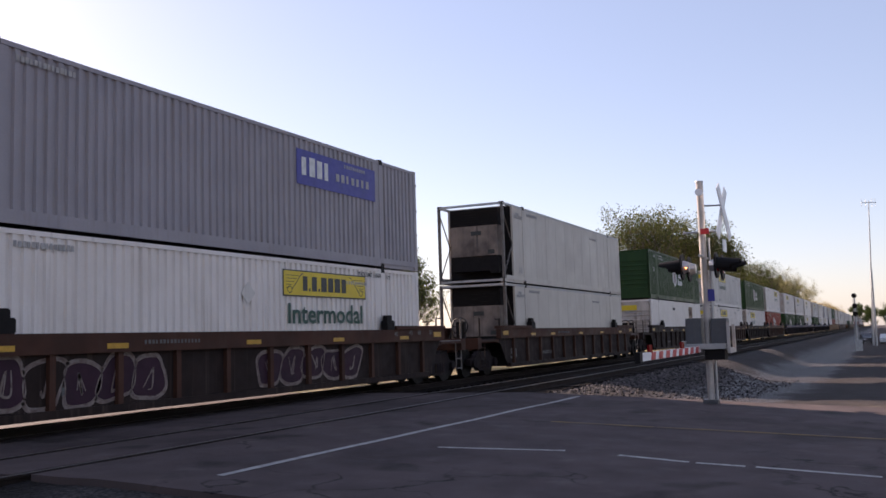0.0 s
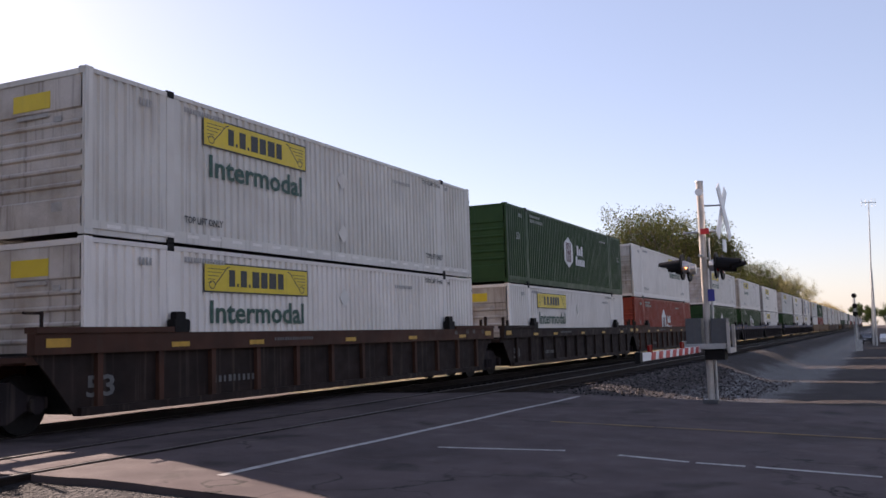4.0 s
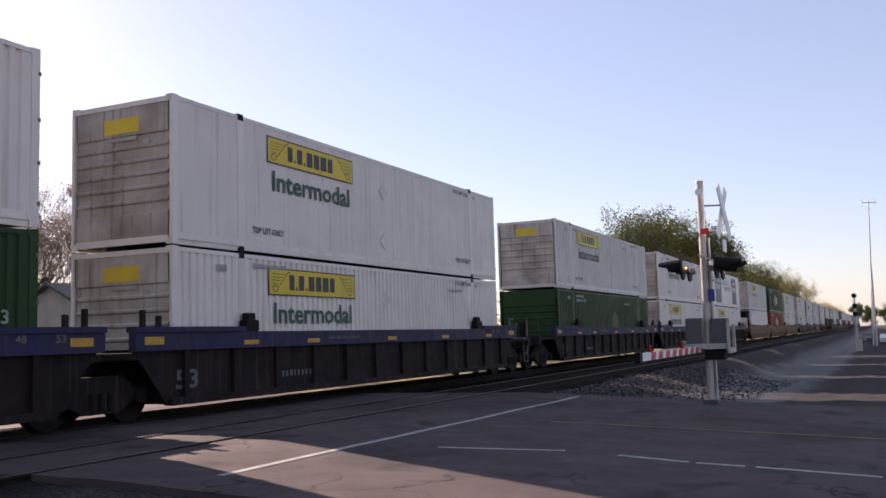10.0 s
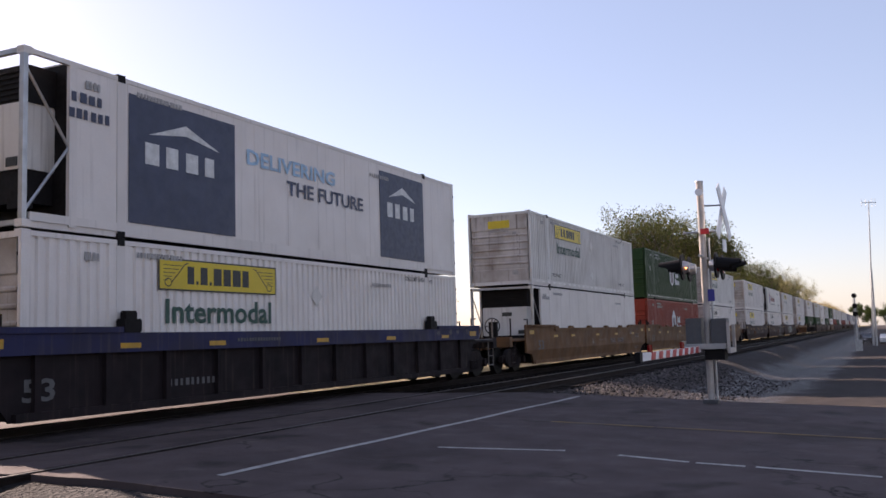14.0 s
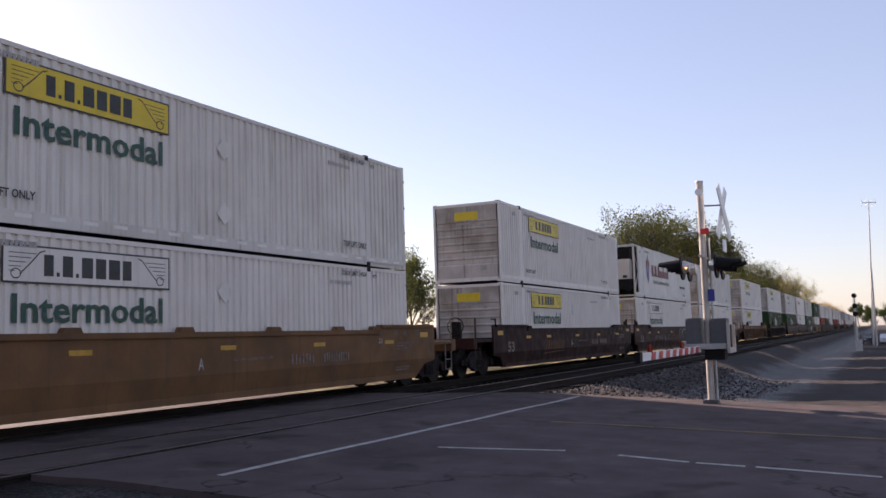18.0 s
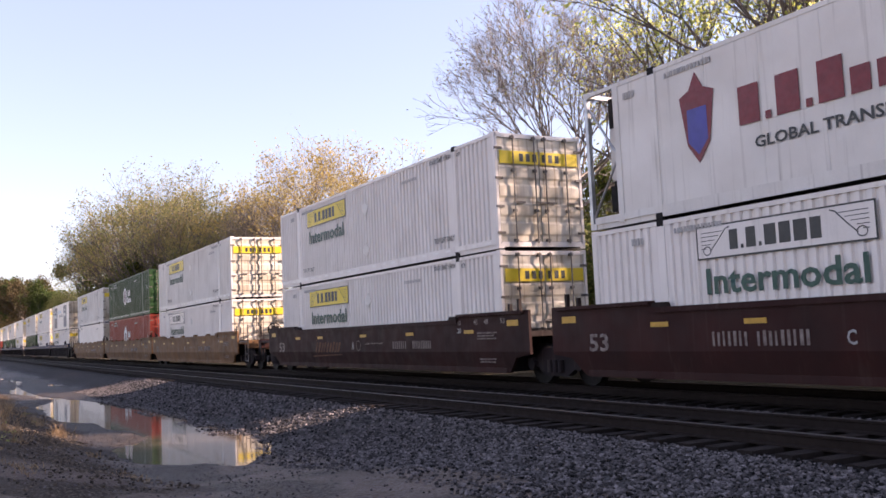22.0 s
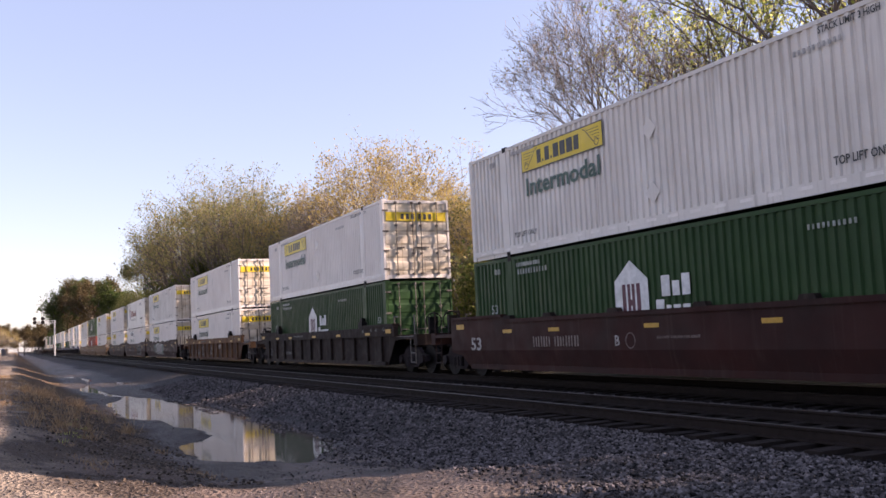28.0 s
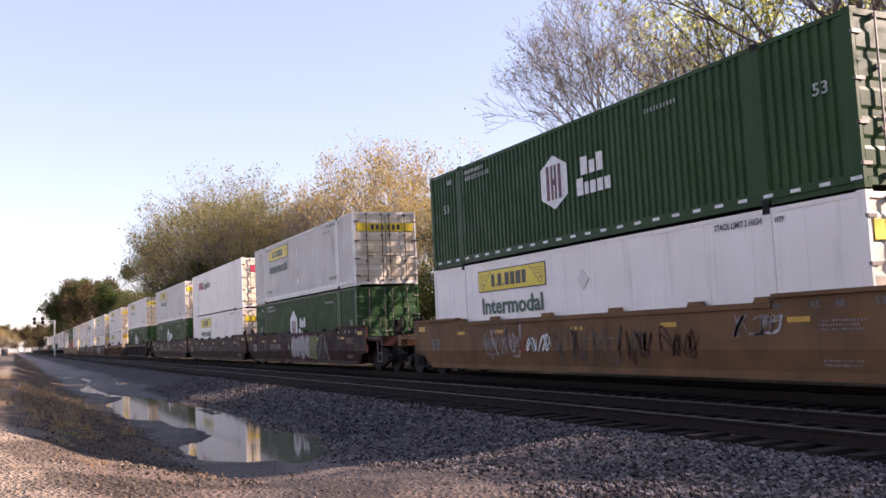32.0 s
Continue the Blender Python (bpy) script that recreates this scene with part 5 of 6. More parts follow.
# left end's place at the start, car style, paint, lower box, upper box, sprayed paint
TRAIN = [
    (7.4, "ribbed", "brown", ("ribbed", W, "yellow_back"), ("ribbed", "greybox", "purple"), ((-1.2, 5.6, 0.42, 1.24, ("ink_worn", "ink_worn"), ("plum", "plum", "darkbrown")), (8.4, 12.6, 0.42, 1.24, ("ink_worn", "ink_worn"), ("plum",)))),
    (30.4, "ribbed", "brown", ("reefer", "cream", "plain"), ("reefer", "cream", "plain")),
    (53.4, "ribbed", "darkbrown", ("plated", W, "board"), ("ribbed", "green", "hex")),
    (76.25, "ribbed", "brown", ("ribbed", W, "yellow"), ("ribbed", O, "yellow")),
    (95.7, "ribbed", "darkbrown", ("ribbed", W, "yellow"), ("ribbed", "green", "hex")),
    (114.4, "ribbed", "brown", ("ribbed", "red", "house"), ("ribbed", W, "yellow_back")),
    (137.45, "ribbed", "carblue", ("ribbed", "green", "house"), ("ribbed", W, "yellow")),
    (156.67, "ribbed", "carblue", ("ribbed", "green", "house"), ("ribbed", W, "yellow")),
    (175.87, "ribbed", "carblue", ("ribbed", W, "yellow"), ("flat", W, "yellow")),
    (198.8, "ribbed", "carblue", ("ribbed", "green", "badge"), ("ribbed", O, "yellow")),
    (218.2, "ribbed", "carblue", ("ribbed", W, "yellow"), ("ribbed", W, "yellow")),
    (237.5, "ribbed", "carblue", ("ribbed", W, "yellow"), ("reefer", W, "panels")),
    (260.7, "smooth", "tan", ("reefer", W, "plain"), ("ribbed", O, "yellow")),
    (279.97, "smooth", "tan", ("ribbed", "red", "house"), ("ribbed", "green", "hex_tape")),
    (299.15, "smooth", "tan", ("ribbed", W, "outline"), ("ribbed", O, "yellow")),
    (322.55, "smooth", "maroon", ("ribbed", W, "yellow"), ("ribbed", W, "yellow")),
    (342.3, "smooth", "maroon", ("ribbed", W, "outline"), ("reefer", O, "crest"), ((10.6, 14.0, 0.45, 1.5, ("ink_dim", "ink_dim"), ("soot",)),)),
    (361.8, "smooth", "maroon", ("ribbed", W, "yellow"), ("ribbed", O, "yellow"), ((2.2, 4.9, 0.75, 1.45, ("ink_worn", "grimy_mark")), (4.6, 5.4, 0.6, 1.45, ("ink_green", "ink_green"), ("ink_green",)), (5.6, 9.4, 0.5, 1.5, ("ink_white", "dark"), ("ink_dim",)), (9.3, 10.1, 0.55, 1.4, ("ink_white", "ink_green"), ("ink_green",)))),
    (385.25, "ribbed", "rustcar", ("ribbed", W, "yellow"), ("ribbed", W, "yellow"), ((2.4, 3.4, 0.45, 0.9, ("ink_worn", "ink_worn")), (4.3, 6.0, 0.5, 1.15, ("ink_worn", "grimy_mark")), (7.6, 8.7, 0.5, 1.15, ("ink_worn", "ink_worn")), (10.2, 11.2, 0.95, 1.2, ("ink_dim", "ink_worn")))),
    (408.55, "ribbed", "darkbrown", ("ribbed", "green", "house"), ("ribbed", W, "yellow")),
    (431.66, "smooth", "maroon", ("ribbed", "green", "house"), ("ribbed", O, "yellow")),
    (451.08, "smooth", "maroon", ("flat", W, "yellow"), ("flat", W, "logistics")),
    (470.5, "smooth", "maroon", ("ribbed", "green", "house"), ("ribbed", O, "yellow"), ((7.4, 10.3, 0.4, 1.5, ("pinkish", "pinkish"), ("ink_dim",)), (10.2, 11.3, 0.4, 1.5, ("lime", "pinkish"), ("lime",)), (11.2, 13.0, 0.4, 1.5, ("ink_worn", "grimy_mark")))),
    (493.9, "smooth", "tan", ("flat", W, "yellow"), ("ribbed", "green", "hex_tape"), ((3.6, 5.4, 0.6, 1.35, ("ink_worn", "ink_dim")), (5.4, 6.8, 0.75, 1.2, ("ink_white", "red")), (7.2, 9.8, 0.45, 1.4, ("umber", "umber")), (9.9, 10.9, 0.55, 1.3, ("umber", "brown")), (11.2, 12.3, 0.65, 1.2, ("brown", "rustweb")), (13.3, 14.4, 1.0, 1.4, ("ink_worn", "ink_dim")))),
]
_rng = random.Random(11)
_s = 7.4
for _i in range(11):
    _s -= 23.1 if _i % 3 == 0 else 19.4
    TRAIN.insert(0, (_s, *_rng.choice((("ribbed", "darkbrown"), ("smooth", "maroon"))), ("ribbed", _rng.choice((W, W, O, "green")), "yellow" if _i % 2 else "plain"), ("ribbed", _rng.choice((W, O)), "yellow")))
_s = 493.9
for _i in range(15):
    _s += 19.4 if _i % 3 else 23.2
    TRAIN.append((_s, *_rng.choice((("ribbed", "brown"), ("smooth", "maroon"))), ("ribbed", _rng.choice((W, O, "green", "red")), "plain"), ("ribbed", _rng.choice((W, W, O, "greybox")), "yellow")))
for _i, (s, style, colour, low, up, *extra) in enumerate(TRAIN):
    gl = s - TRAIN[_i - 1][0] if _i else 23.2
    gr = TRAIN[_i + 1][0] - s if _i + 1 < len(TRAIN) else 23.2
    xc = s + HX
    far = not 0 < s < 500
    car = well_car(style, colour, "C" if gl > 21.5 else "A", "C" if gr > 21.5 else "A", gl / 2, gr / 2, _i, extra[0] if extra else (), far)
    MOVING.append((car, xc, 0.0))
    for spec, z in ((low, 0.352), (up, 3.272)):
        c = container(spec[0], spec[1], _i, far, spec[2] != "logistics")
        what = spec[2]
        if spec[1] in ("green", "red") and what == "yellow":
            what = "house"
        decorate(c, "plain" if far and what != "house" and _i % 2 else what)
        MOVING.append((c, xc, z))


# ---- crossing signal and roadside ----
M["lens"] = mat("red signal lens", (0.25, 0.01, 0.01), 0.15, scale=9)
M["redpaint"] = mat("red reflective sheeting", (0.6, 0.03, 0.03), 0.4, scale=6)
M["glow"] = bpy.data.materials.new("lit signal lamp")
M["glow"].use_nodes = True
M["glow"].node_tree.nodes["Principled BSDF"].inputs["Emission Color"].default_value = (1.0, 0.36, 0.08, 1)
M["glow"].node_tree.nodes["Principled BSDF"].inputs["Emission Strength"].default_value = 3.0
MX, MY, MZ = 20.1, 3.31, -0.2


def lamp_head(sig, x, y, z, facing, lit):
    """A round flasher: black disc, long hood and lens, facing along +y or -y."""
    bm = tube(bmesh.new(), (x, y, z), (x, y + 0.04 * facing, z), 0.27, n=20)
    head = part("backing_disc", bm, M["dark"], sig, "round black signal backing")
    bm = bmesh.new()
    n = 14
    ra, rb = [], []
    for i in range(n + 1):
        a = math.pi * (-0.15 + 1.3 * i / n)
        ra.append(bm.verts.new((x + 0.17 * math.cos(a), y + 0.04 * facing, z + 0.17 * math.sin(a))))
        rb.append(bm.verts.new((x + 0.15 * math.cos(a), y + (0.5 if 0.2 < i / n < 0.8 else 0.3) * facing, z - 0.03 + 0.15 * math.sin(a))))
    for i in range(n):
        bm.faces.new((ra[i], ra[i + 1], rb[i + 1], rb[i]))
    part("hood", bm, M["dark"], head)
    part("lamp_lens", tube(bmesh.new(), (x, y + 0.04 * facing, z), (x, y + 0.06 * facing, z), 0.14, n=16), M["lens"], head, "red signal lens")
    part("lamp_housing", tube(bmesh.new(), (x, y, z), (x, y - 0.12 * facing, z), 0.14, 0.1, n=12), M["galv"], head)
    if lit:
        part("lit_bulb", tube(bmesh.new(), (x - 0.11, y - 0.08 * facing, z - 0.03), (x - 0.15, y - 0.08 * facing, z - 0.03), 0.017, n=8), M["glow"], head, "glowing amber side light")


sig = thing("crossing_signal", "silver crossing signal mast with crossbuck, flashers and gate", "crossing signal")
part("mast", tube(bmesh.new(), (MX, MY, MZ), (MX, MY, 4.5), 0.075, n=16), M["aluwhite"], sig, "silver painted mast")
part("mast_cap", tube(bmesh.new(), (MX, MY, 4.5), (MX, MY, 4.54), 0.085, n=12), M["galv"], sig)
part("mast_base", bevelled(boxes((MX - 0.15, MX + 0.15, MY - 0.15, MY + 0.15, MZ - 0.1, MZ + 0.09)), 0.03), M["boxgrey"], sig)
part("conduit", tube(bmesh.new(), (MX - 0.02, MY - 0.13, MZ), (MX - 0.02, MY - 0.13, 3.3), 0.025, n=8), M["galv"], sig)
part("bell", tube(bmesh.new(), (MX - 0.11, MY, 4.28), (MX - 0.16, MY, 4.28), 0.08, n=12), M["whitesheet"], sig)
cb = part("crossbuck_bracket", tube(bmesh.new(), (MX, MY, 4.0), (MX, MY - 0.42, 3.98), 0.02, n=6), M["galv"], sig)
for sgn in (-1, 1):
    bm = boxes((-0.11, 0.11, -0.01, 0.01, -0.66, 0.66))
    part("crossbuck_blade", bm, M["whitesheet"], cb, "weathered white crossbuck blade", pose(MX, MY - 0.45 + 0.025 * sgn, 3.82, 0, 0, -7) @ pose(0, 0, 0, 0, sgn * 36, 0))
part("track_sign", boxes((MX - 0.22, MX + 0.22, MY - 0.46, MY - 0.44, 2.98, 3.24)), M["whitesheet"], cb, "small white sign below the crossbuck")
part("light_arm", tube(bmesh.new(), (MX - 0.5, MY, 2.9), (MX + 0.5, MY, 2.9), 0.03, n=8), M["galv"], sig)
part("upper_arm", tube(bmesh.new(), (MX, MY + 0.4, 3.44), (MX, MY - 0.3, 3.44), 0.022, n=8), M["galv"], sig)
part("reflector_plate", boxes((MX - 0.1, MX - 0.08, MY - 0.16, MY + 0.02, 3.38, 3.5)), M["redpaint"], sig, "red and white plate")
for dx in (-0.4, 0.4):
    lamp_head(sig, MX + dx, MY + 0.36, 2.68, 1, dx < 0)
    lamp_head(sig, MX + dx, MY - 0.3, 2.68, -1, False)
part("sign_tag", boxes((MX - 0.09, MX - 0.08, MY - 0.2, MY - 0.06, 1.95, 2.2)), M["ink_blue"], sig, "small blue notice")
mech = part("gate_mechanism", bevelled(boxes((MX - 0.2, MX + 0.2, MY + 0.1, MY + 0.42, 0.95, 1.6)), 0.04), M["boxgrey"], sig, "grey gate machine housing")
part("gate_mechanism", bevelled(boxes((MX - 0.2, MX + 0.2, MY - 0.42, MY - 0.1, 0.95, 1.58)), 0.04), M["boxgrey"], sig)
part("counterweight_arm", boxes((MX - 0.25, MX + 0.6, MY - 0.48, MY - 0.42, 0.86, 0.96), (MX + 0.5, MX + 0.6, MY - 0.48, MY - 0.42, 0.96, 1.45), (MX - 0.25, MX - 0.2, MY - 0.48, MY - 0.42, 0.96, 1.5)), M["aluwhite"], sig)
part("counterweight_arm", boxes((MX - 0.3, MX + 0.1, MY + 0.44, MY + 0.5, 1.0, 1.12)), M["aluwhite"], sig)
part("counterweight", bevelled(boxes((MX - 0.3, MX + 0.28, MY - 0.4, MY + 0.44, 0.95, 1.06)), 0.02), M["galv"], sig)
part("lower_bracket", boxes((MX - 0.22, MX + 0.22, MY - 0.36, MY + 0.05, 0.72, 0.94)), M["dark"], sig)
arm = part("gate_arm", boxes((MX - 5.6, MX - 0.1, MY + 0.14, MY + 0.19, 0.88, 1.01)), M["whitesheet"], sig, "lowered white gate arm")
part("arm_tip", boxes((MX - 5.66, MX - 5.5, MY + 0.12, MY + 0.21, 0.85, 1.03)), M["dark"], arm, "black tip of the arm")
for i in range(8):
    x1 = MX - 0.95 - i * 0.58
    part("arm_stripe", slanted(boxes((x1 - 0.3, x1, MY + 0.132, MY + 0.198, 0.882, 1.008))), M["redpaint"], arm, "red slanting stripe")
for i in (2, 7):
    part("arm_lamp", tube(bmesh.new(), (MX - 0.9 - i * 0.55, MY + 0.17, 1.0), (MX - 0.9 - i * 0.55, MY + 0.17, 1.13), 0.045, n=8), M["lens"], arm)

antenna = thing("antenna_mast", "tall thin radio mast with two cross bars", "antenna", at=pose(140, 0.97, ground_z(140, 1)))
part("mast", tube(bmesh.new(), (0, 0, 0), (0, -0.7, 20.0), 0.14, 0.06, n=8), M["galv"], antenna)
part("cross_bar", tube(bmesh.new(), (0, -1.6, 19.7), (0, 0.25, 19.8), 0.05, n=6), M["galv"], antenna)
for y in (-1.55, -1.1, -0.3, 0.2):
    part("dipole", tube(bmesh.new(), (0, y, 19.2), (0, y, 20.3), 0.025, n=5), M["galv"], antenna)
pole = thing("utility_pole", "short grey pole beside the radio mast", "pole", at=pose(138.5, 0.56, ground_z(138.5, 0.5)))
part("shaft", tube(bmesh.new(), (0, 0, 0), (0, 0, 10.3), 0.15, 0.12, n=8), M["galv"], pole)


def block_signal(at, label, arm_to=0.0):
    s = thing("railway_signal", label, "signal", at=at)
    part("mast", tube(bmesh.new(), (0, 0, 0), (0, 0, 6.1), 0.09, n=10), M["galv"], s)
    for z in (6.0, 4.9, 4.0):
        hd = part("signal_head", tube(bmesh.new(), (-0.16, 0, z), (-0.1, 0, z), 0.27, n=16), M["dark"], s, "black round signal head")
        part("hood", tube(bmesh.new(), (-0.4, 0, z + 0.02), (-0.16, 0, z), 0.14, n=10, caps=False), M["dark"], hd)
    part("relay_box", bevelled(boxes((-0.3, 0.3, -0.5, 0.2, 0, 1.2)), 0.03), M["galv"], s)
    part("ladder", boxes((0.1, 0.13, -0.2, -0.17, 0, 5.6), (0.1, 0.13, 0.17, 0.2, 0, 5.6), *[(0.105, 0.125, -0.17, 0.17, 0.3 * i, 0.3 * i + 0.02) for i in range(1, 15)]), M["galv"], s)
    return s


block_signal(pose(110, 2.35, ground_z(110, 2.35)), "three-headed black railway signal beside the track")
gantry = thing("signal_gantry", "distant cantilever signal gantry over the track", "signal gantry", at=pose(-240, 7.4, -0.3))
part("column", tube(bmesh.new(), (0, 1.4, 0), (0, 1.4, 8.6), 0.18, n=8), M["galv"], gantry)
part("truss", boxes((-0.3, 0.3, -3.4, 1.6, 8.0, 8.12), (-0.3, 0.3, -3.4, 1.6, 8.6, 8.7), *[(-0.05, 0.05, -3.3 + i * 0.7, -3.2 + i * 0.7, 8.0, 8.7) for i in range(8)]), M["galv"], gantry)
for y in (-3.0, -1.2):
    part("signal_head", tube(bmesh.new(), (0.3, y, 9.2), (0.4, y, 9.2), 0.45, n=14), M["dark"], gantry)
    part("signal_head", tube(bmesh.new(), (0.3, y, 8.3), (0.4, y, 8.3), 0.45, n=14), M["dark"], gantry)


def parked_car(at, paint, label):
    c = thing("parked_car", label, "car", at=at)
    bm = prism(bmesh.new(), [(-2.2, 0.3), (2.2, 0.3), (2.25, 0.75), (1.4, 0.95), (0.7, 1.42), (-0.9, 1.45), (-1.7, 1.0), (-2.2, 0.9)], -0.85, 0.85)
    bmesh.ops.bevel(bm, geom=bm.edges[:], offset=0.08, segments=2)
    part("body", bm, paint, c)
    part("windows", prism(bmesh.new(), [(-1.45, 1.0), (1.15, 1.0), (0.6, 1.36), (-0.85, 1.38)], -0.86, 0.86), M["ink"], c)
    for x in (-1.35, 1.35):
        for y in (-0.8, 0.62):
            part("wheel", tube(bmesh.new(), (x, y, 0.32), (x, y + 0.18, 0.32), 0.32, n=16), M["rubber"], c)
    for y in (-0.6, 0.6):
        part("headlight", bevelled(boxes((-2.26, -2.18, y - 0.16, y + 0.16, 0.62, 0.76)), 0.01), M["whitesheet"], c)
    return c


parked_car(pose(154.5, 1.93, ground_z(154.5, 1.9), 0, 0, 8), mat("dark car paint", (0.05, 0.05, 0.055), 0.25, 0.3, scale=2, coat=0.5), "dark parked car on the gravel lot")
parked_car(pose(150, -0.9, ground_z(150, -0.9), 0, 0, -6), mat("white car paint", (0.7, 0.7, 0.7), 0.25, scale=2, coat=0.5), "white parked car on the gravel lot")
shed = thing("equipment_cabinet", "pale grey steel equipment cabinet by the lot", "cabinet", at=pose(180, -2.9, ground_z(180, -3)) @ Matrix.Diagonal((1.6, 1.6, 1.6, 1)))
part("body", bevelled(boxes((-1.2, 1.2, -1.2, 1.2, 0, 2.6)), 0.04), M["aluwhite"], shed)
part("roof", boxes((-1.3, 1.3, -1.3, 1.3, 2.6, 2.7)), M["galv"], shed)
part("door", boxes((-1.23, -1.2, -0.5, 0.4, 0.1, 2.2)), M["galv"], shed)
hut = thing("equipment_cabinet", "small pale cabinet far along the dirt road", "cabinet", at=pose(-300, -2.6, ground_z(-300, -2.6)))
part("body", bevelled(boxes((-0.9, 0.9, -0.9, 0.9, 0, 1.9)), 0.04), M["boxgrey"], hut)
part("roof", boxes((-1.0, 1.0, -1.0, 1.0, 1.9, 1.98)), M["ink_blue"], hut)

# ---- houses behind the tracks ----
M["siding"] = mat("pale house siding", (0.46, 0.42, 0.37), 0.7, scale=1.5, streak=0.2)
M["shingle"] = mat("grey roof shingles", (0.1, 0.095, 0.095), 0.9, spots=(0.07, 0.068, 0.07), scale=3, bump=0.02, fine=14)


def house(at, lx, ly, eave, ridge, label, chimney=False):
    """A gabled house with its ridge along x."""
    h = thing("house", label, "house", at=at)
    part("wall", prism(bmesh.new(), [(0, 0), (lx, 0), (lx, eave), (0, eave)], 0, ly), M["siding"], h)
    for x in (0, lx - 0.02):
        bm = bmesh.new()
        v = [bm.verts.new(p) for p in ((x, 0, eave), (x, ly, eave), (x, ly / 2, ridge - 0.1))]
        w = [bm.verts.new((p.co.x + 0.02, p.co.y, p.co.z)) for p in v]
        bm.faces.new(v), bm.faces.new(w[::-1])
        for i in range(3):
            bm.faces.new((v[i], v[(i + 1) % 3], w[(i + 1) % 3], w[i]))
        bmesh.ops.recalc_face_normals(bm, faces=bm.faces[:])
        part("gable", bm, M["siding"], h)
    k = (ridge - eave) / (ly / 2)
    for sg in (-1, 1):
        bm = bmesh.new()
        ya, yb = (-0.5, ly / 2) if sg < 0 else (ly + 0.5, ly / 2)
        za = eave - 0.5 * k
        for t0, t1 in ((0.0, 1.0),):
            p, q = (ya + (yb - ya) * t0, za + (ridge - za) * t0 + 0.03), (ya + (yb - ya) * t1, za + (ridge - za) * t1)
            vs = [bm.verts.new(c) for c in ((-0.4, p[0], p[1]), (lx + 0.4, p[0], p[1]), (lx + 0.4, q[0], q[1]), (-0.4, q[0], q[1]), (-0.4, p[0], p[1] - 0.12), (lx + 0.4, p[0], p[1] - 0.12), (lx + 0.4, q[0], q[1] - 0.12), (-0.4, q[0], q[1] - 0.12))]
            for f in ((0, 1, 2, 3), (7, 6, 5, 4), (0, 4, 5, 1), (3, 2, 6, 7), (0, 3, 7, 4), (1, 5, 6, 2)):
                bm.faces.new([vs[j] for j in f])
        bmesh.ops.recalc_face_normals(bm, faces=bm.faces[:])
        part("roof", bm, M["shingle"], h, "dark shingle roof slope")
    for i, x in enumerate((lx * 0.2, lx * 0.55, lx * 0.82)):
        wn_ = part("window", boxes((x - 0.5, x + 0.5, -0.03, 0.03, 1.0, 2.2)), M["ink"], h)
        part("frame", boxes((x - 0.58, x - 0.5, -0.05, 0.03, 0.94, 2.26), (x + 0.5, x + 0.58, -0.05, 0.03, 0.94, 2.26), (x - 0.58, x + 0.58, -0.05, 0.03, 2.2, 2.28), (x - 0.6, x + 0.6, -0.08, 0.03, 0.9, 0.98)), M["whitesheet"], wn_)
    if chimney:
        part("vent", tube(bmesh.new(), (lx * 0.45, ly * 0.3, eave + 1), (lx * 0.45, ly * 0.3, ridge + 0.3), 0.15, n=8), M["dark"], h)
    return h


house(pose(42.5, 35.5, -0.4), 20, 11, 3.95, 6.35, "pale house with a dark shingle roof behind the tracks", True)
house(pose(28.5, 29.0, -0.4), 6.5, 6.0, 3.1, 4.6, "small cream garage with a dark roof behind the tracks")
house(pose(16.0, 42.0, -0.4), 12, 9, 3.2, 5.6, "low brown-roofed house among the trees behind the tracks")


# ---- trees ----
def leaf_mat(name, a, b, c, trans=0.45):
    m = bpy.data.materials.new(name)
    m.use_nodes = True
    n, ln = m.node_tree.nodes, m.node_tree.links
    n.remove(n["Principled BSDF"])
    geo = n.new("ShaderNodeNewGeometry")
    rp = n.new("ShaderNodeValToRGB")
    rp.color_ramp.elements[0].color, rp.color_ramp.elements[1].color = (*a, 1), (*c, 1)
    e = rp.color_ramp.elements.new(0.5)
    e.color = (*b, 1)
    ln.new(geo.outputs["Random Per Island"], rp.inputs[0])
    d, t, mx = n.new("ShaderNodeBsdfDiffuse"), n.new("ShaderNodeBsdfTranslucent"), n.new("ShaderNodeMixShader")
    mx.inputs[0].default_value = trans
    for s in (d, t):
        ln.new(rp.outputs[0], s.inputs[0])
    ln.new(d.outputs[0], mx.inputs[1])
    ln.new(t.outputs[0], mx.inputs[2])
    ln.new(mx.outputs[0], n["Material Output"].inputs[0])
    return m


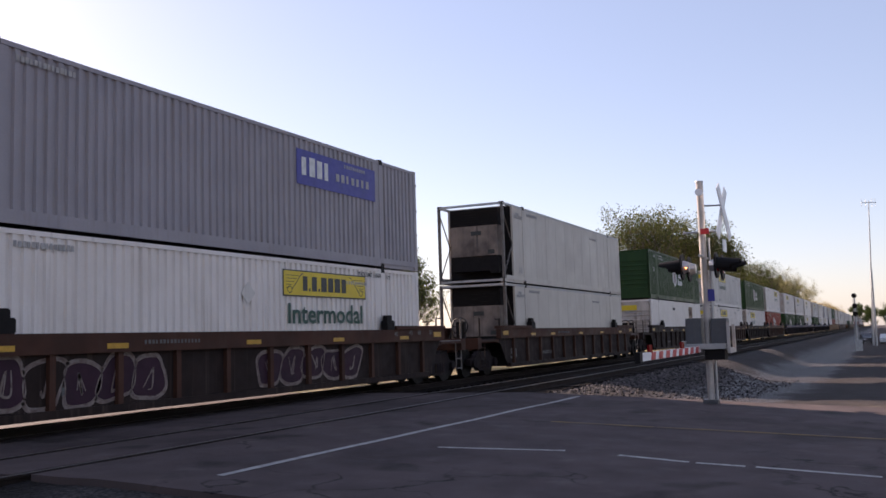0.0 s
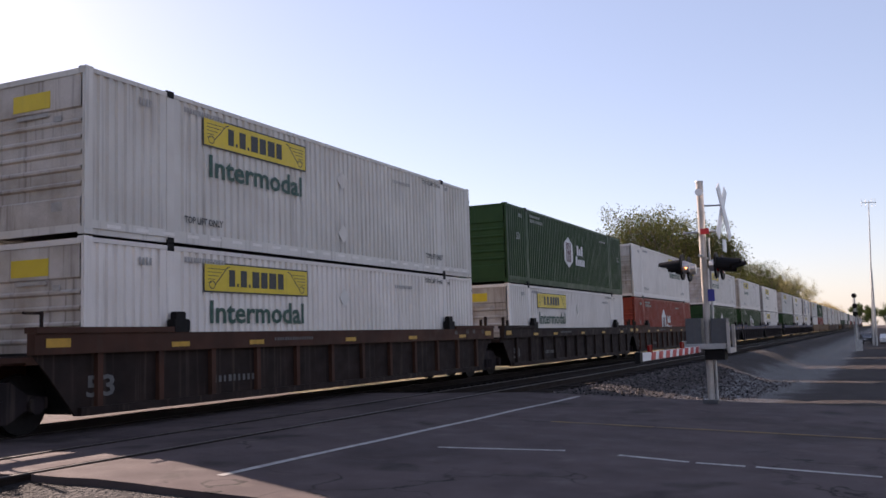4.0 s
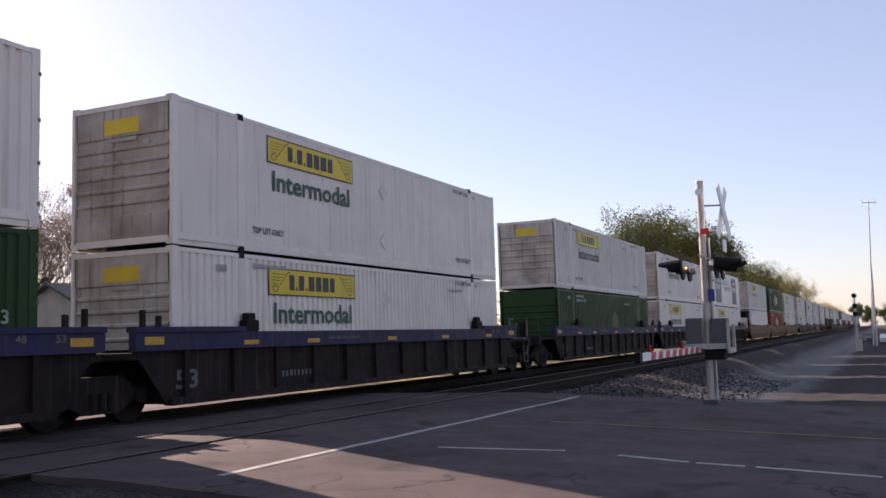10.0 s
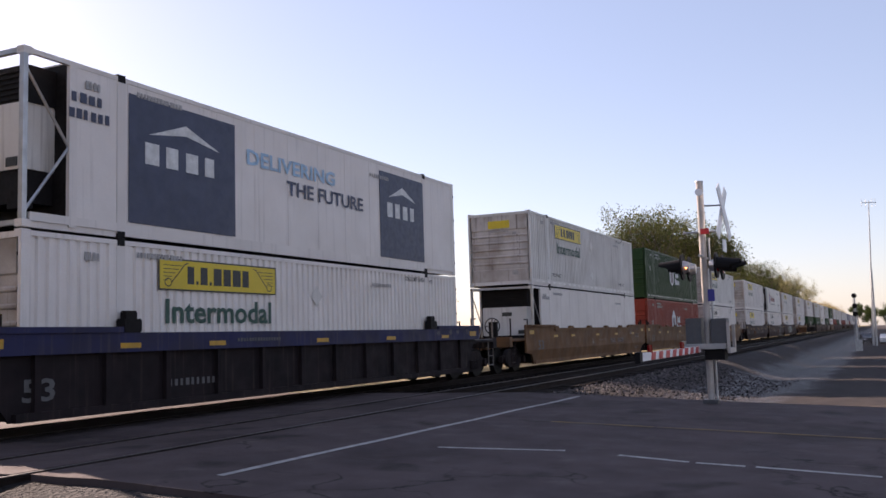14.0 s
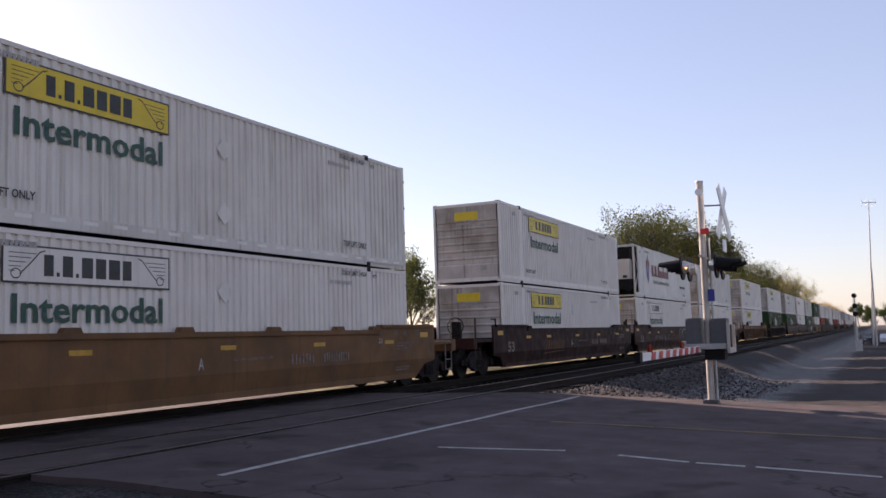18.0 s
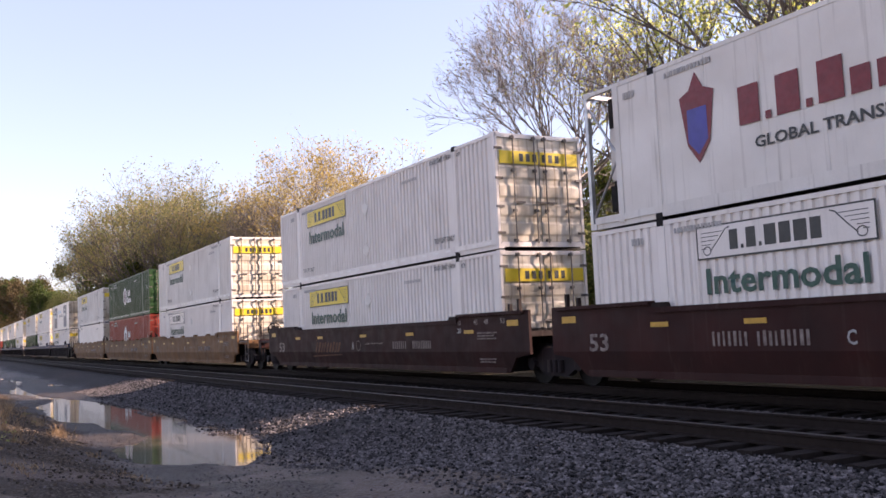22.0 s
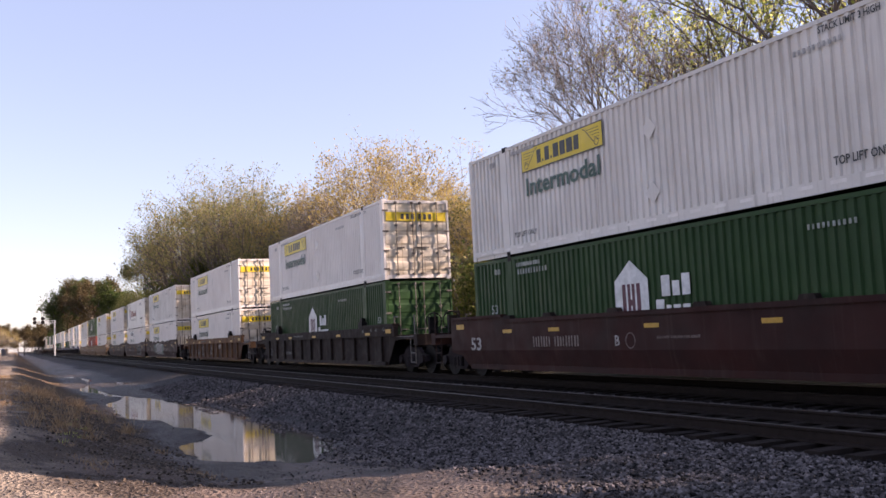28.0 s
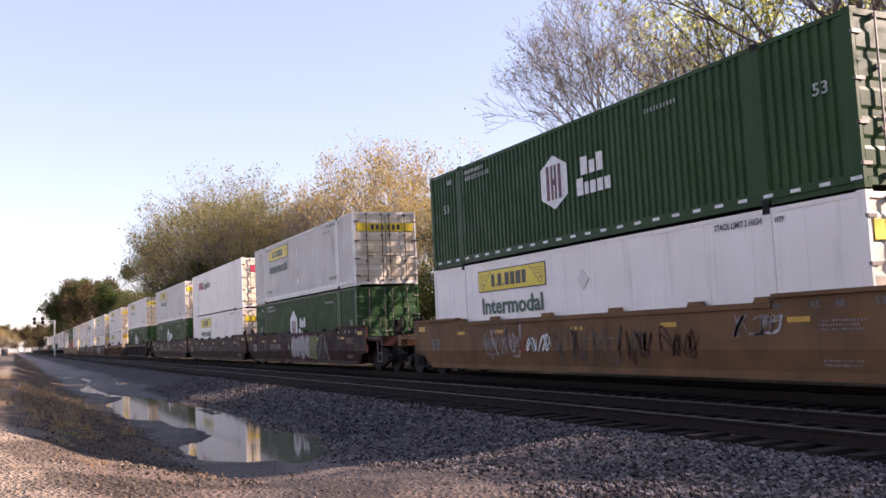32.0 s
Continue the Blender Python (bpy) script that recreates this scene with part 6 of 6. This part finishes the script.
LEAF = {
    "green": leaf_mat("green leaves", (0.05, 0.074, 0.02), (0.092, 0.115, 0.033), (0.16, 0.155, 0.048), 0.48),
    "dark": leaf_mat("dark green leaves", (0.03, 0.055, 0.018), (0.055, 0.08, 0.025), (0.09, 0.1, 0.035), 0.3),
    "yellow": leaf_mat("yellow green leaves", (0.2, 0.25, 0.065), (0.38, 0.42, 0.12), (0.55, 0.5, 0.18), 0.85),
    "olive": leaf_mat("olive and tan leaves", (0.15, 0.165, 0.06), (0.24, 0.225, 0.095), (0.33, 0.26, 0.13), 0.62),
    "sage": leaf_mat("dull green leaves", (0.05, 0.066, 0.023), (0.08, 0.096, 0.033), (0.135, 0.12, 0.05), 0.5),
    "orange": leaf_mat("autumn leaves", (0.27, 0.19, 0.065), (0.37, 0.28, 0.095), (0.42, 0.34, 0.14), 0.55),
    "rosy": leaf_mat("dull russet leaves", (0.1, 0.07, 0.05), (0.17, 0.1, 0.08), (0.2, 0.14, 0.09), 0.5),
    "cedar": leaf_mat("cedar sprays", (0.05, 0.07, 0.025), (0.09, 0.115, 0.035), (0.14, 0.155, 0.05), 0.45),
    "russet": leaf_mat("russet leaves", (0.06, 0.05, 0.025), (0.1, 0.066, 0.036), (0.08, 0.08, 0.035), 0.25),
}
M["bark"] = mat("bark", (0.11, 0.09, 0.08), 0.9, spots=(0.07, 0.058, 0.05), scale=3, bump=0.03, fine=20)


def tree(name, label, height, spread, leaf, leaves, size, seed, depth=4, kids=(7, 5, 4, 4), trunk=0.24, start=0.28, lean=0.5):
    """A tapered trunk that forks into limbs and twigs, with small leaves round the twig ends."""
    rng = random.Random(seed)
    wood = bmesh.new()
    tips = []

    def grow(p, d, length, r, level):
        segs = 3 if level < 2 else 2
        pts, q = [p], d.copy()
        for i in range(segs):
            q = (q + Vector((rng.gauss(0, 0.13), rng.gauss(0, 0.13), rng.gauss(0.05, 0.1)))).normalized()
            pts.append(pts[-1] + q * length / segs)
        nn = (8, 6, 4, 3, 3, 3)[level]
        for i in range(segs):
            tube(wood, pts[i], pts[i + 1], r * (1 - 0.75 * i / segs), r * (1 - 0.75 * (i + 1) / segs), nn, caps=False)
        if level >= depth - 1:
            tips.extend((pts[-1], pts[-2]))
        if level < depth:
            for k in range(kids[level]):
                f = rng.uniform(start if level == 0 else 0.2, 1.0)
                j = min(segs - 1, int(f * segs))
                base = pts[j].lerp(pts[j + 1], f * segs - j)
                a = rng.uniform(0, 2 * math.pi)
                out = Vector((math.cos(a), math.sin(a), rng.uniform(0.2, 1.1)))
                nd = (q * (1 - lean * 0.6) + out * (spread if level == 0 else 0.75)).normalized()
                grow(base, nd, length * rng.uniform(0.42, 0.66) * (1 if level else 1 - 0.35 * f), max(0.019, r * rng.uniform(0.34, 0.52)), level + 1)

    grow(Vector((0, 0, 0)), Vector((rng.gauss(0, 0.04), rng.gauss(0, 0.04), 1)), height * 0.72, trunk, 0)
    ob = thing(name, label, "tree" if name == "tree" else "bush")
    part("trunk", wood, M["bark"], ob)
    if leaves:
        me = crown_leaves(tips, leaves, size, seed)
        me.materials.append(LEAF[leaf])
        part("crown", me, None, ob)
    return ob


def crown_leaves(tips, count, size, seed, scatter=1.9, clump=1.5):
    """Small leaf blades strewn round the twig ends, as one mesh."""
    r = np.random.RandomState(seed)
    tp = np.array([t[:] for t in tips])
    tp = tp[r.permutation(len(tp))]
    c = tp[(len(tp) * r.rand(count) ** clump).astype(int)] + r.normal(0, 0.08 + size * scatter, (count, 3))
    u = r.normal(size=(count, 3))
    u /= np.linalg.norm(u, axis=1)[:, None]
    w = np.cross(u, r.normal(size=(count, 3)))
    w /= np.linalg.norm(w, axis=1)[:, None]
    s = size * r.uniform(0.5, 1.3, (count, 1))
    quad = np.stack([c - u * s, c + w * s * 0.55, c + u * s, c - w * s * 0.55], 1).reshape(-1, 3)
    me = bpy.data.meshes.new("crown")
    me.from_pydata(quad.tolist(), [], np.arange(count * 4).reshape(-1, 4).tolist())
    return me


def fan_tree(label, height, fork, limbs, tilt, levels, leaf, leaves, size, seed, trunk=0.2, bark="twig", forks=2.35, scatter=1.9, clump=1.5):
    """A short trunk that opens into rising limbs, which fork again and again into fine twigs."""
    rng = random.Random(seed)
    wood = bmesh.new()
    tips = []
    reach = (height - fork) / sum(0.8 ** k for k in range(levels)) / 0.86

    def grow(p, d, length, r, level):
        q = d.copy()
        for i in range(2):
            q = (q + Vector((rng.gauss(0, 0.1), rng.gauss(0, 0.1), 0.05 + rng.gauss(0, 0.06)))).normalized()
            e = p + q * length / 2
            tube(wood, p, e, r * (1 - 0.16 * i), r * (0.84 - 0.16 * i), 6 if level < 2 else 4 if level < 4 else 3, caps=False)
            p = e
            if level > 1 and rng.random() < 0.55:
                a = rng.uniform(0, 6.283)
                o = Vector((math.cos(a), math.sin(a), rng.uniform(0, 0.8)))
                t = p + (q * 0.7 + o * 0.8).normalized() * length * rng.uniform(0.35, 0.8)
                tube(wood, p, t, max(0.0075, r * 0.35), 0.005, 3, caps=False)
                tips.append(t)
        if level >= 3:
            tips.append(p)
        if level + 1 >= levels:
            return
        k = 3 if rng.random() < forks - 2 else 2
        a0 = rng.uniform(0, 6.283)
        for j in range(k):
            a = a0 + 6.283 * j / k + rng.gauss(0, 0.4)
            o = q.cross(Vector((math.cos(a), math.sin(a), 0.3))).normalized()
            grow(p, (q + o * rng.uniform(0.22, 0.5)).normalized(), length * rng.uniform(0.68, 0.92), max(0.007, r * (0.7 if k == 2 else 0.62)), level + 1)

    p = Vector((0, 0, 0))
    for i in range(4):
        e = p + Vector((rng.gauss(0, 0.12), rng.gauss(0, 0.12), fork / 4))
        tube(wood, p, e, trunk * (1 - 0.08 * i), trunk * (0.92 - 0.08 * i), 8, caps=False)
        p = e
    for j in range(limbs):
        a = 2.4 * j + rng.uniform(-0.3, 0.3)
        b = tilt * (0.15 if j == 0 else 0.25 + 0.75 * ((j * 0.618) % 1.0))
        grow(p - Vector((0, 0, rng.uniform(0, fork * 0.22))), Vector((math.cos(a) * math.sin(b), math.sin(a) * math.sin(b), math.cos(b))), reach * rng.uniform(0.85, 1.05) * (1 - 0.42 * max(0.0, b - 0.3)), trunk * 0.5, 0)
    ob = thing("tree", label, "tree")
    part("trunk", wood, M[bark], ob)
    if leaves:
        me = crown_leaves(tips, leaves, size, seed, scatter, clump)
        me.materials.append(LEAF[leaf])
        part("crown", me, None, ob)
    return ob


def conifer(label, height, radius, leaves, size, seed):
    """An upright evergreen: a straight trunk with tiers of drooping boughs, ragged at the rim."""
    rng = random.Random(seed)
    wood, tips = bmesh.new(), []
    tube(wood, (0, 0, 0), (0.1, 0.1, height), 0.2, 0.02, 8, caps=False)
    z = 1.2
    while z < height - 0.2:
        k = 1 - z / height
        for _ in range(5):
            a = rng.uniform(0, 6.283)
            r = radius * (0.12 + 0.88 * k ** 0.8) * rng.uniform(0.55, 1.12)
            p = Vector((0.1 * z / height, 0.1 * z / height, z))
            e = p + Vector((math.cos(a) * r, math.sin(a) * r, 0.25 * r * rng.uniform(-0.6, 0.9)))
            tube(wood, p, e, 0.035 + 0.03 * k, 0.01, 4, caps=False)
            n = 3 + int(r * 5)
            for i in range(n):
                tips.append(p.lerp(e, 0.25 + 0.75 * (i + 1) / n) + Vector((rng.gauss(0, 0.16), rng.gauss(0, 0.16), rng.gauss(-0.05, 0.14))))
        z += rng.uniform(0.22, 0.42)
    ob = thing("tree", label, "tree")
    part("trunk", wood, M["bark"], ob)
    me = crown_leaves(tips, leaves, size, seed, 0.9)
    me.materials.append(LEAF["cedar"])
    part("crown", me, None, ob)
    return ob


M["twig"] = mat("grey bark", (0.2, 0.165, 0.14), 0.9, spots=(0.12, 0.1, 0.085), scale=3, bump=0.02, fine=20)


def plant(proto, rows, label=""):
    """Further trees of a kind: place, height against the first, turn."""
    for x, y, k, rz in rows:
        t = copy_thing(proto, pose(x, y, ground_z(x, y) - 0.05, 0, 0, rz) @ Matrix.Diagonal((k, k, k, 1)))
        if label:
            t["label"] = label


bare = fan_tree("nearly bare tree with a broad rounded crown of fine grey twigs", 14.6, 7.4, 13, 1.06, 8, "olive", 1800, 0.06, 9, trunk=0.13, forks=2.22)
bare.matrix_basis = pose(-29.6, 22, -0.45)
airy = fan_tree("tall thin-leaved tree turning yellow green", 15.0, 5.5, 5, 0.62, 6, "yellow", 4200, 0.085, 8, trunk=0.2, bark="bark", scatter=3.0, clump=2.2)
airy.matrix_basis = pose(-18.8, 22, -0.45)
autumn = fan_tree("autumn tree with sparse pale orange leaves", 14.0, 3.2, 8, 0.8, 6, "orange", 9000, 0.09, 12, trunk=0.17, clump=2.4)
autumn.matrix_basis = pose(-60, 29, -0.45) @ Matrix.Diagonal((0.75, 0.75, 0.75, 1))
rosy = fan_tree("half-bare autumn tree with dull russet leaves", 14.0, 3.0, 8, 0.75, 6, "rosy", 16000, 0.06, 14, trunk=0.17, bark="bark", scatter=3.0, clump=2.4)
rosy.matrix_basis = pose(38.0, 45, -0.45) @ Matrix.Diagonal((0.76, 0.76, 0.76, 1))
leafy = tree("tree", "full green tree with a ragged crown", 15.5, 0.9, "green", 10000, 0.15, 21, kids=(13, 7, 5, 3), trunk=0.22, start=0.2)
leafy.matrix_basis = pose(80, 52, -0.45)
olive = fan_tree("half-bare olive and tan tree with a ragged crown", 15.5, 3.0, 9, 0.72, 6, "olive", 17000, 0.1, 23, trunk=0.2, bark="bark", scatter=2.6, clump=3.0)
olive.matrix_basis = pose(-82, 19.5, -0.45) @ Matrix.Diagonal((0.86, 0.86, 0.86, 1))
sage = fan_tree("tall airy tree with dull green leaves", 13.0, 3.0, 8, 0.62, 6, "sage", 14000, 0.12, 25, trunk=0.2, bark="bark", scatter=2.6, clump=3.0)
sage.matrix_basis = pose(98, 27, -0.45) @ Matrix.Diagonal((0.7, 0.7, 0.7, 1))
dusk = tree("tree", "dense dark russet and green tree in the distance", 16.0, 1.1, "russet", 12000, 0.22, 31, kids=(12, 7, 5, 3), trunk=0.28, start=0.12)
dusk.matrix_basis = pose(-300, 22, -0.45)
shade = tree("tree", "dense dark green tree in the distance", 16.0, 1.1, "dark", 12000, 0.22, 41, kids=(12, 7, 5, 3), trunk=0.28, start=0.12)
shade.matrix_basis = pose(-318, 20, -0.45)
cedar = conifer("ragged green cedar behind the pale house", 17.0, 3.6, 16000, 0.11, 91)
cedar.matrix_basis = pose(58.5, 50, -0.45)
bush = tree("bush", "unkempt green and yellow undergrowth", 4.2, 1.3, "green", 7000, 0.09, 51, depth=3, kids=(14, 7, 5), trunk=0.06, start=0.02)
bush.matrix_basis = pose(-24, 19.2, -0.45)
scrub = tree("bush", "yellowing scrub along the fence line", 3.8, 1.3, "olive", 5000, 0.09, 61, depth=3, kids=(14, 7, 5), trunk=0.05, start=0.02)
scrub.matrix_basis = pose(-35, 19.6, -0.45)
thicket = tree("bush", "dense dark green undergrowth behind the train", 4.6, 1.3, "dark", 12000, 0.1, 71, depth=3, kids=(16, 8, 5), trunk=0.07, start=0.02)
thicket.matrix_basis = pose(-20, 22.5, -0.45)
R3 = random.Random(77)
# behind the far end of the train, from the bare tree outwards
plant(scrub, [(-16.6, 21.2, 1.2, 140), (-13, 22.4, 1.4, 200), (-9.5, 21.0, 1.1, 250), (-18.5, 23, 1.5, 20), (-38, 23, 1.7, 10), (-41.5, 25, 1.9, 100), (-35, 25.5, 1.6, 200), (-44, 23.5, 1.6, 300)])
plant(thicket, [(-23.2, 21.6, 0.95, 40), (-26.5, 23.8, 1.1, 90), (-30.5, 24.6, 1.0, 300), (-34.5, 23.6, 1.1, 10), (-39, 24.8, 1.05, 60), (-18.5, 25.6, 1.3, 20), (-23.5, 27, 1.35, 120), (-6, 22.2, 1.0, 170), (-2, 21.4, 0.9, 210), (2.5, 22.5, 0.9, 330)])
plant(leafy, [(-3.5, 29, 0.5, 70), (4, 36, 0.45, 20), (-43, 34, 0.74, 0), (-2, 26.5, 0.72, 40), (2.5, 28.5, 0.76, 160), (-4.5, 31, 0.66, 280), (-18.6, 27.5, 0.6, 120)])
plant(airy, [(-24.5, 22.5, 0.92, 80), (-21.5, 27, 0.9, 200), (-14.5, 24, 1.0, 120), (-10, 26, 0.9, 60), (-8.5, 26.5, 0.7, 10)])
plant(autumn, [(-65, 28, 1.05, 40), (-70.5, 31, 1.3, 130), (-77, 30, 1.7, 220), (-84.5, 31, 1.38, 310), (-92, 30, 1.6, 100), (-101, 30.5, 1.5, 15)])
plant(sage, [(-49.5, 26, 0.92, 150)])
plant(autumn, [(-54, 26.5, 0.95, 40), (-46, 26, 0.9, 130)])
plant(olive, [(-90, 19, 1.17, 140), (-101.5, 19, 1.26, 250), (-111, 19.2, 1.02, 80), (-97, 24, 1.0, 60), (-48, 35, 0.76, 10), (-22.8, 25.5, 0.64, 30), (-19.4, 24.6, 0.66, 200)])
plant(bare, [(-124, 19, 1.2, 200), (-77, 24, 0.9, 80)])
plant(leafy, [(-100, 17.8, 0.72, 20), (-112, 17.8, 0.8, 110), (-124, 17.8, 0.92, 200), (-89, 18.3, 0.66, 40), (-78, 19.2, 0.58, 140)])
plant(sage, [(-150, 19, 1.0, 20), (-164, 19.5, 1.08, 100), (-138, 19, 0.9, 200), (-130, 20, 0.8, 250), (-178, 19, 1.0, 300)])
plant(dusk, [(-430, 9, 0.7, 10), (-440, 15, 0.75, 90), (-425, 21, 0.75, 200), (-450, 4, 0.8, 40), (-470, 11, 0.85, 300), (-465, 18, 0.85, 150)])
plant(autumn, [(-168, -1.2, 0.42, 10), (-176, -3.4, 0.46, 100), (-171, -2.6, 0.4, 200)])
plant(dusk, [(-392, -6, 0.66, 40), (-410, -9, 0.7, 140), (-430, -14, 0.75, 10), (-460, -4, 0.8, 90), (-500, 2, 0.8, 200), (-520, 8, 0.8, 20)])
plant(dusk, [(-282, 20, 1.15, 60), (-330, 19, 1.42, 10), (-262, 19, 1.15, 100), (-245, 18.5, 1.1, 200), (-360, 18.5, 1.35, 30), (-228, 18.5, 1.05, 10), (-316, 19, 1.4, 250)])
plant(shade, [(-345, 18.5, 1.45, 10), (-372, 18, 1.3, 200), (-205, 18, 0.92, 10), (-400, 18, 1.1, 100), (-292, 19, 1.3, 80), (-325, 17.5, 1.42, 150)])
# round the houses
plant(rosy, [(41.8, 46.5, 0.9, 80), (34, 48, 0.95, 200), (35.5, 42.5, 0.78, 300)])
plant(autumn, [(25, 40, 0.55, 10), (30, 41, 0.5, 80)])
plant(bare, [(46.5, 47, 0.82, 10), (51, 47.5, 0.7, 70), (64, 53, 0.95, 160)])
plant(cedar, [(62, 53, 0.9, 120), (56.5, 55, 0.8, 250)])
plant(sage, [(66.3, 49, 1.36, 30), (71.5, 50, 1.12, 200), (62.5, 54, 1.0, 100)])
plant(airy, [(16, 64, 0.8, 10), (20.5, 67, 0.85, 100), (25, 66, 0.8, 200), (12, 66, 0.7, 300)])
plant(thicket, [(33, 41.5, 1.3, 10), (37.5, 43, 1.2, 100), (42, 47.5, 1.2, 200), (62, 49.5, 1.9, 30), (66, 48.5, 1.8, 120), (70.5, 49, 1.9, 210), (75, 50, 1.7, 300)])
plant(rosy, [(31, 52, 0.85, 30), (24, 50, 0.8, 60), (28, 47, 0.7, 220)])
plant(leafy, [(42, 25, 0.5, 10), (46.5, 26, 0.48, 90), (51, 27.5, 0.42, 200), (36.9, 28.2, 0.68, 300), (56, 29, 0.5, 30), (66, 57, 0.9, 10)])
# beyond the crossing
plant(sage, [(105, 27.5, 1.0, 40), (116, 27, 1.66, 120), (128, 24, 1.66, 20), (139, 24, 1.58, 100), (155, 24, 1.6, 90), (178, 22.5, 1.1, 10), (191, 22, 1.42, 140), (204, 22, 1.2, 310)])
plant(leafy, [(109, 31, 0.7, 20), (131, 29, 0.75, 200), (188, 25, 0.8, 250), (228, 20, 0.85, 60), (254, 20, 0.85, 140)])
plant(autumn, [(240, 22, 0.95, 10), (285, 20, 0.95, 100), (310, 20, 0.9, 60), (340, 19, 0.9, 200), (380, 19, 0.95, 20), (430, 19, 0.95, 100), (477, 18.5, 0.95, 170)])
plant(olive, [(218, 21, 0.95, 30), (270, 20, 0.95, 100)])
plant(shade, [(300, -5, 0.6, 10), (330, -9, 0.62, 90), (360, -14, 0.7, 30), (280, -12, 0.55, 200), (420, -6, 0.75, 130), (520, 3, 0.7, 20), (560, 10, 0.8, 70), (600, -4, 0.8, 10), (640, 6, 0.85, 200)])
for i in range(34):
    x = -2 - i * 3.2 + R3.uniform(-1, 1)
    plant(bush if i % 3 else scrub, [(x, 18.6 + R3.uniform(0, 2.2), R3.uniform(0.7, 1.25), R3.uniform(0, 360))])
for i in range(16):
    plant(bush if i % 2 else scrub, [(62 + i * 9 + R3.uniform(-2, 2), 20 + R3.uniform(0, 4), R3.uniform(0.7, 1.3), R3.uniform(0, 360))])
for i in range(14):
    plant(bush if i % 2 else scrub, [(14 + i * 4.5, 39 + 13 * (i % 2) + R3.uniform(0, 4), R3.uniform(0.6, 1.1), R3.uniform(0, 360))])


# ---- grass on the dirt bank ----
LEAF["straw"] = leaf_mat("dry straw", (0.2, 0.12, 0.065), (0.31, 0.2, 0.11), (0.42, 0.3, 0.18), 0.3)


def tufts(n, x0, x1, y0, y1, seed, hmax, leaf, label, keep=0.0):
    r = np.random.RandomState(seed)
    vs, fs = [], []
    for _ in range(n):
        cx, cy = r.uniform(x0, x1), r.uniform(y0, y1)
        if noise.noise((cx * 0.5, cy * 0.9, 20.0)) < keep or pool(cx, cy) > -0.25:
            continue
        cz = ground_z(cx, cy) - 0.01
        for _ in range(r.randint(8, 26)):
            a, h = r.uniform(0, 6.28), r.uniform(0.25, 1) * hmax
            bx, by = cx + r.normal(0, 0.09), cy + r.normal(0, 0.09)
            k0, k1 = r.uniform(0.1, 0.45), r.uniform(0.4, 1.0)
            w = 0.004
            k = len(vs)
            mx_, my_ = bx + math.cos(a) * h * k0, by + math.sin(a) * h * k0
            vs += [(bx, by - w, cz), (bx, by + w, cz), (mx_, my_ + w * 0.8, cz + h * 0.6), (mx_, my_ - w * 0.8, cz + h * 0.6), (bx + math.cos(a) * h * k1, by + math.sin(a) * h * k1, cz + h * 0.9)]
            fs += [(k, k + 1, k + 2, k + 3), (k + 3, k + 2, k + 4)]
    me = bpy.data.meshes.new("dry_grass")
    me.from_pydata(vs, [], fs)
    me.materials.append(LEAF[leaf])
    return tagged(new("dry_grass", me), label, "grass", kind="stuff")


tufts(420, -50, -20, -1.5, 0.3, 3, 0.16, "straw", "tufts of dry straw-coloured grass on the dirt bank", -0.05)
tufts(180, -36, -12, 0.5, 2.4, 4, 0.1, "straw", "short dead grass at the edge of the mud", 0.05)
tufts(90, -34, -16, 0.2, 2.2, 5, 0.45, "straw", "tall dry grass stalks beside the puddle", 0.0)
tufts(40, -30, -13, 0.6, 2.2, 6, 0.08, "yellow", "sparse green grass tufts at the edge of the mud", 0.1)


def motions():
    """The whole train rolls by at one steady speed."""
    for ob, x, z in MOVING:
        walk(ob, [(t, pose(x - SPEED * t, LINE_Y, z)) for t in (0.0, 8.0, 16.0, 24.0, 32.0)])


motions()
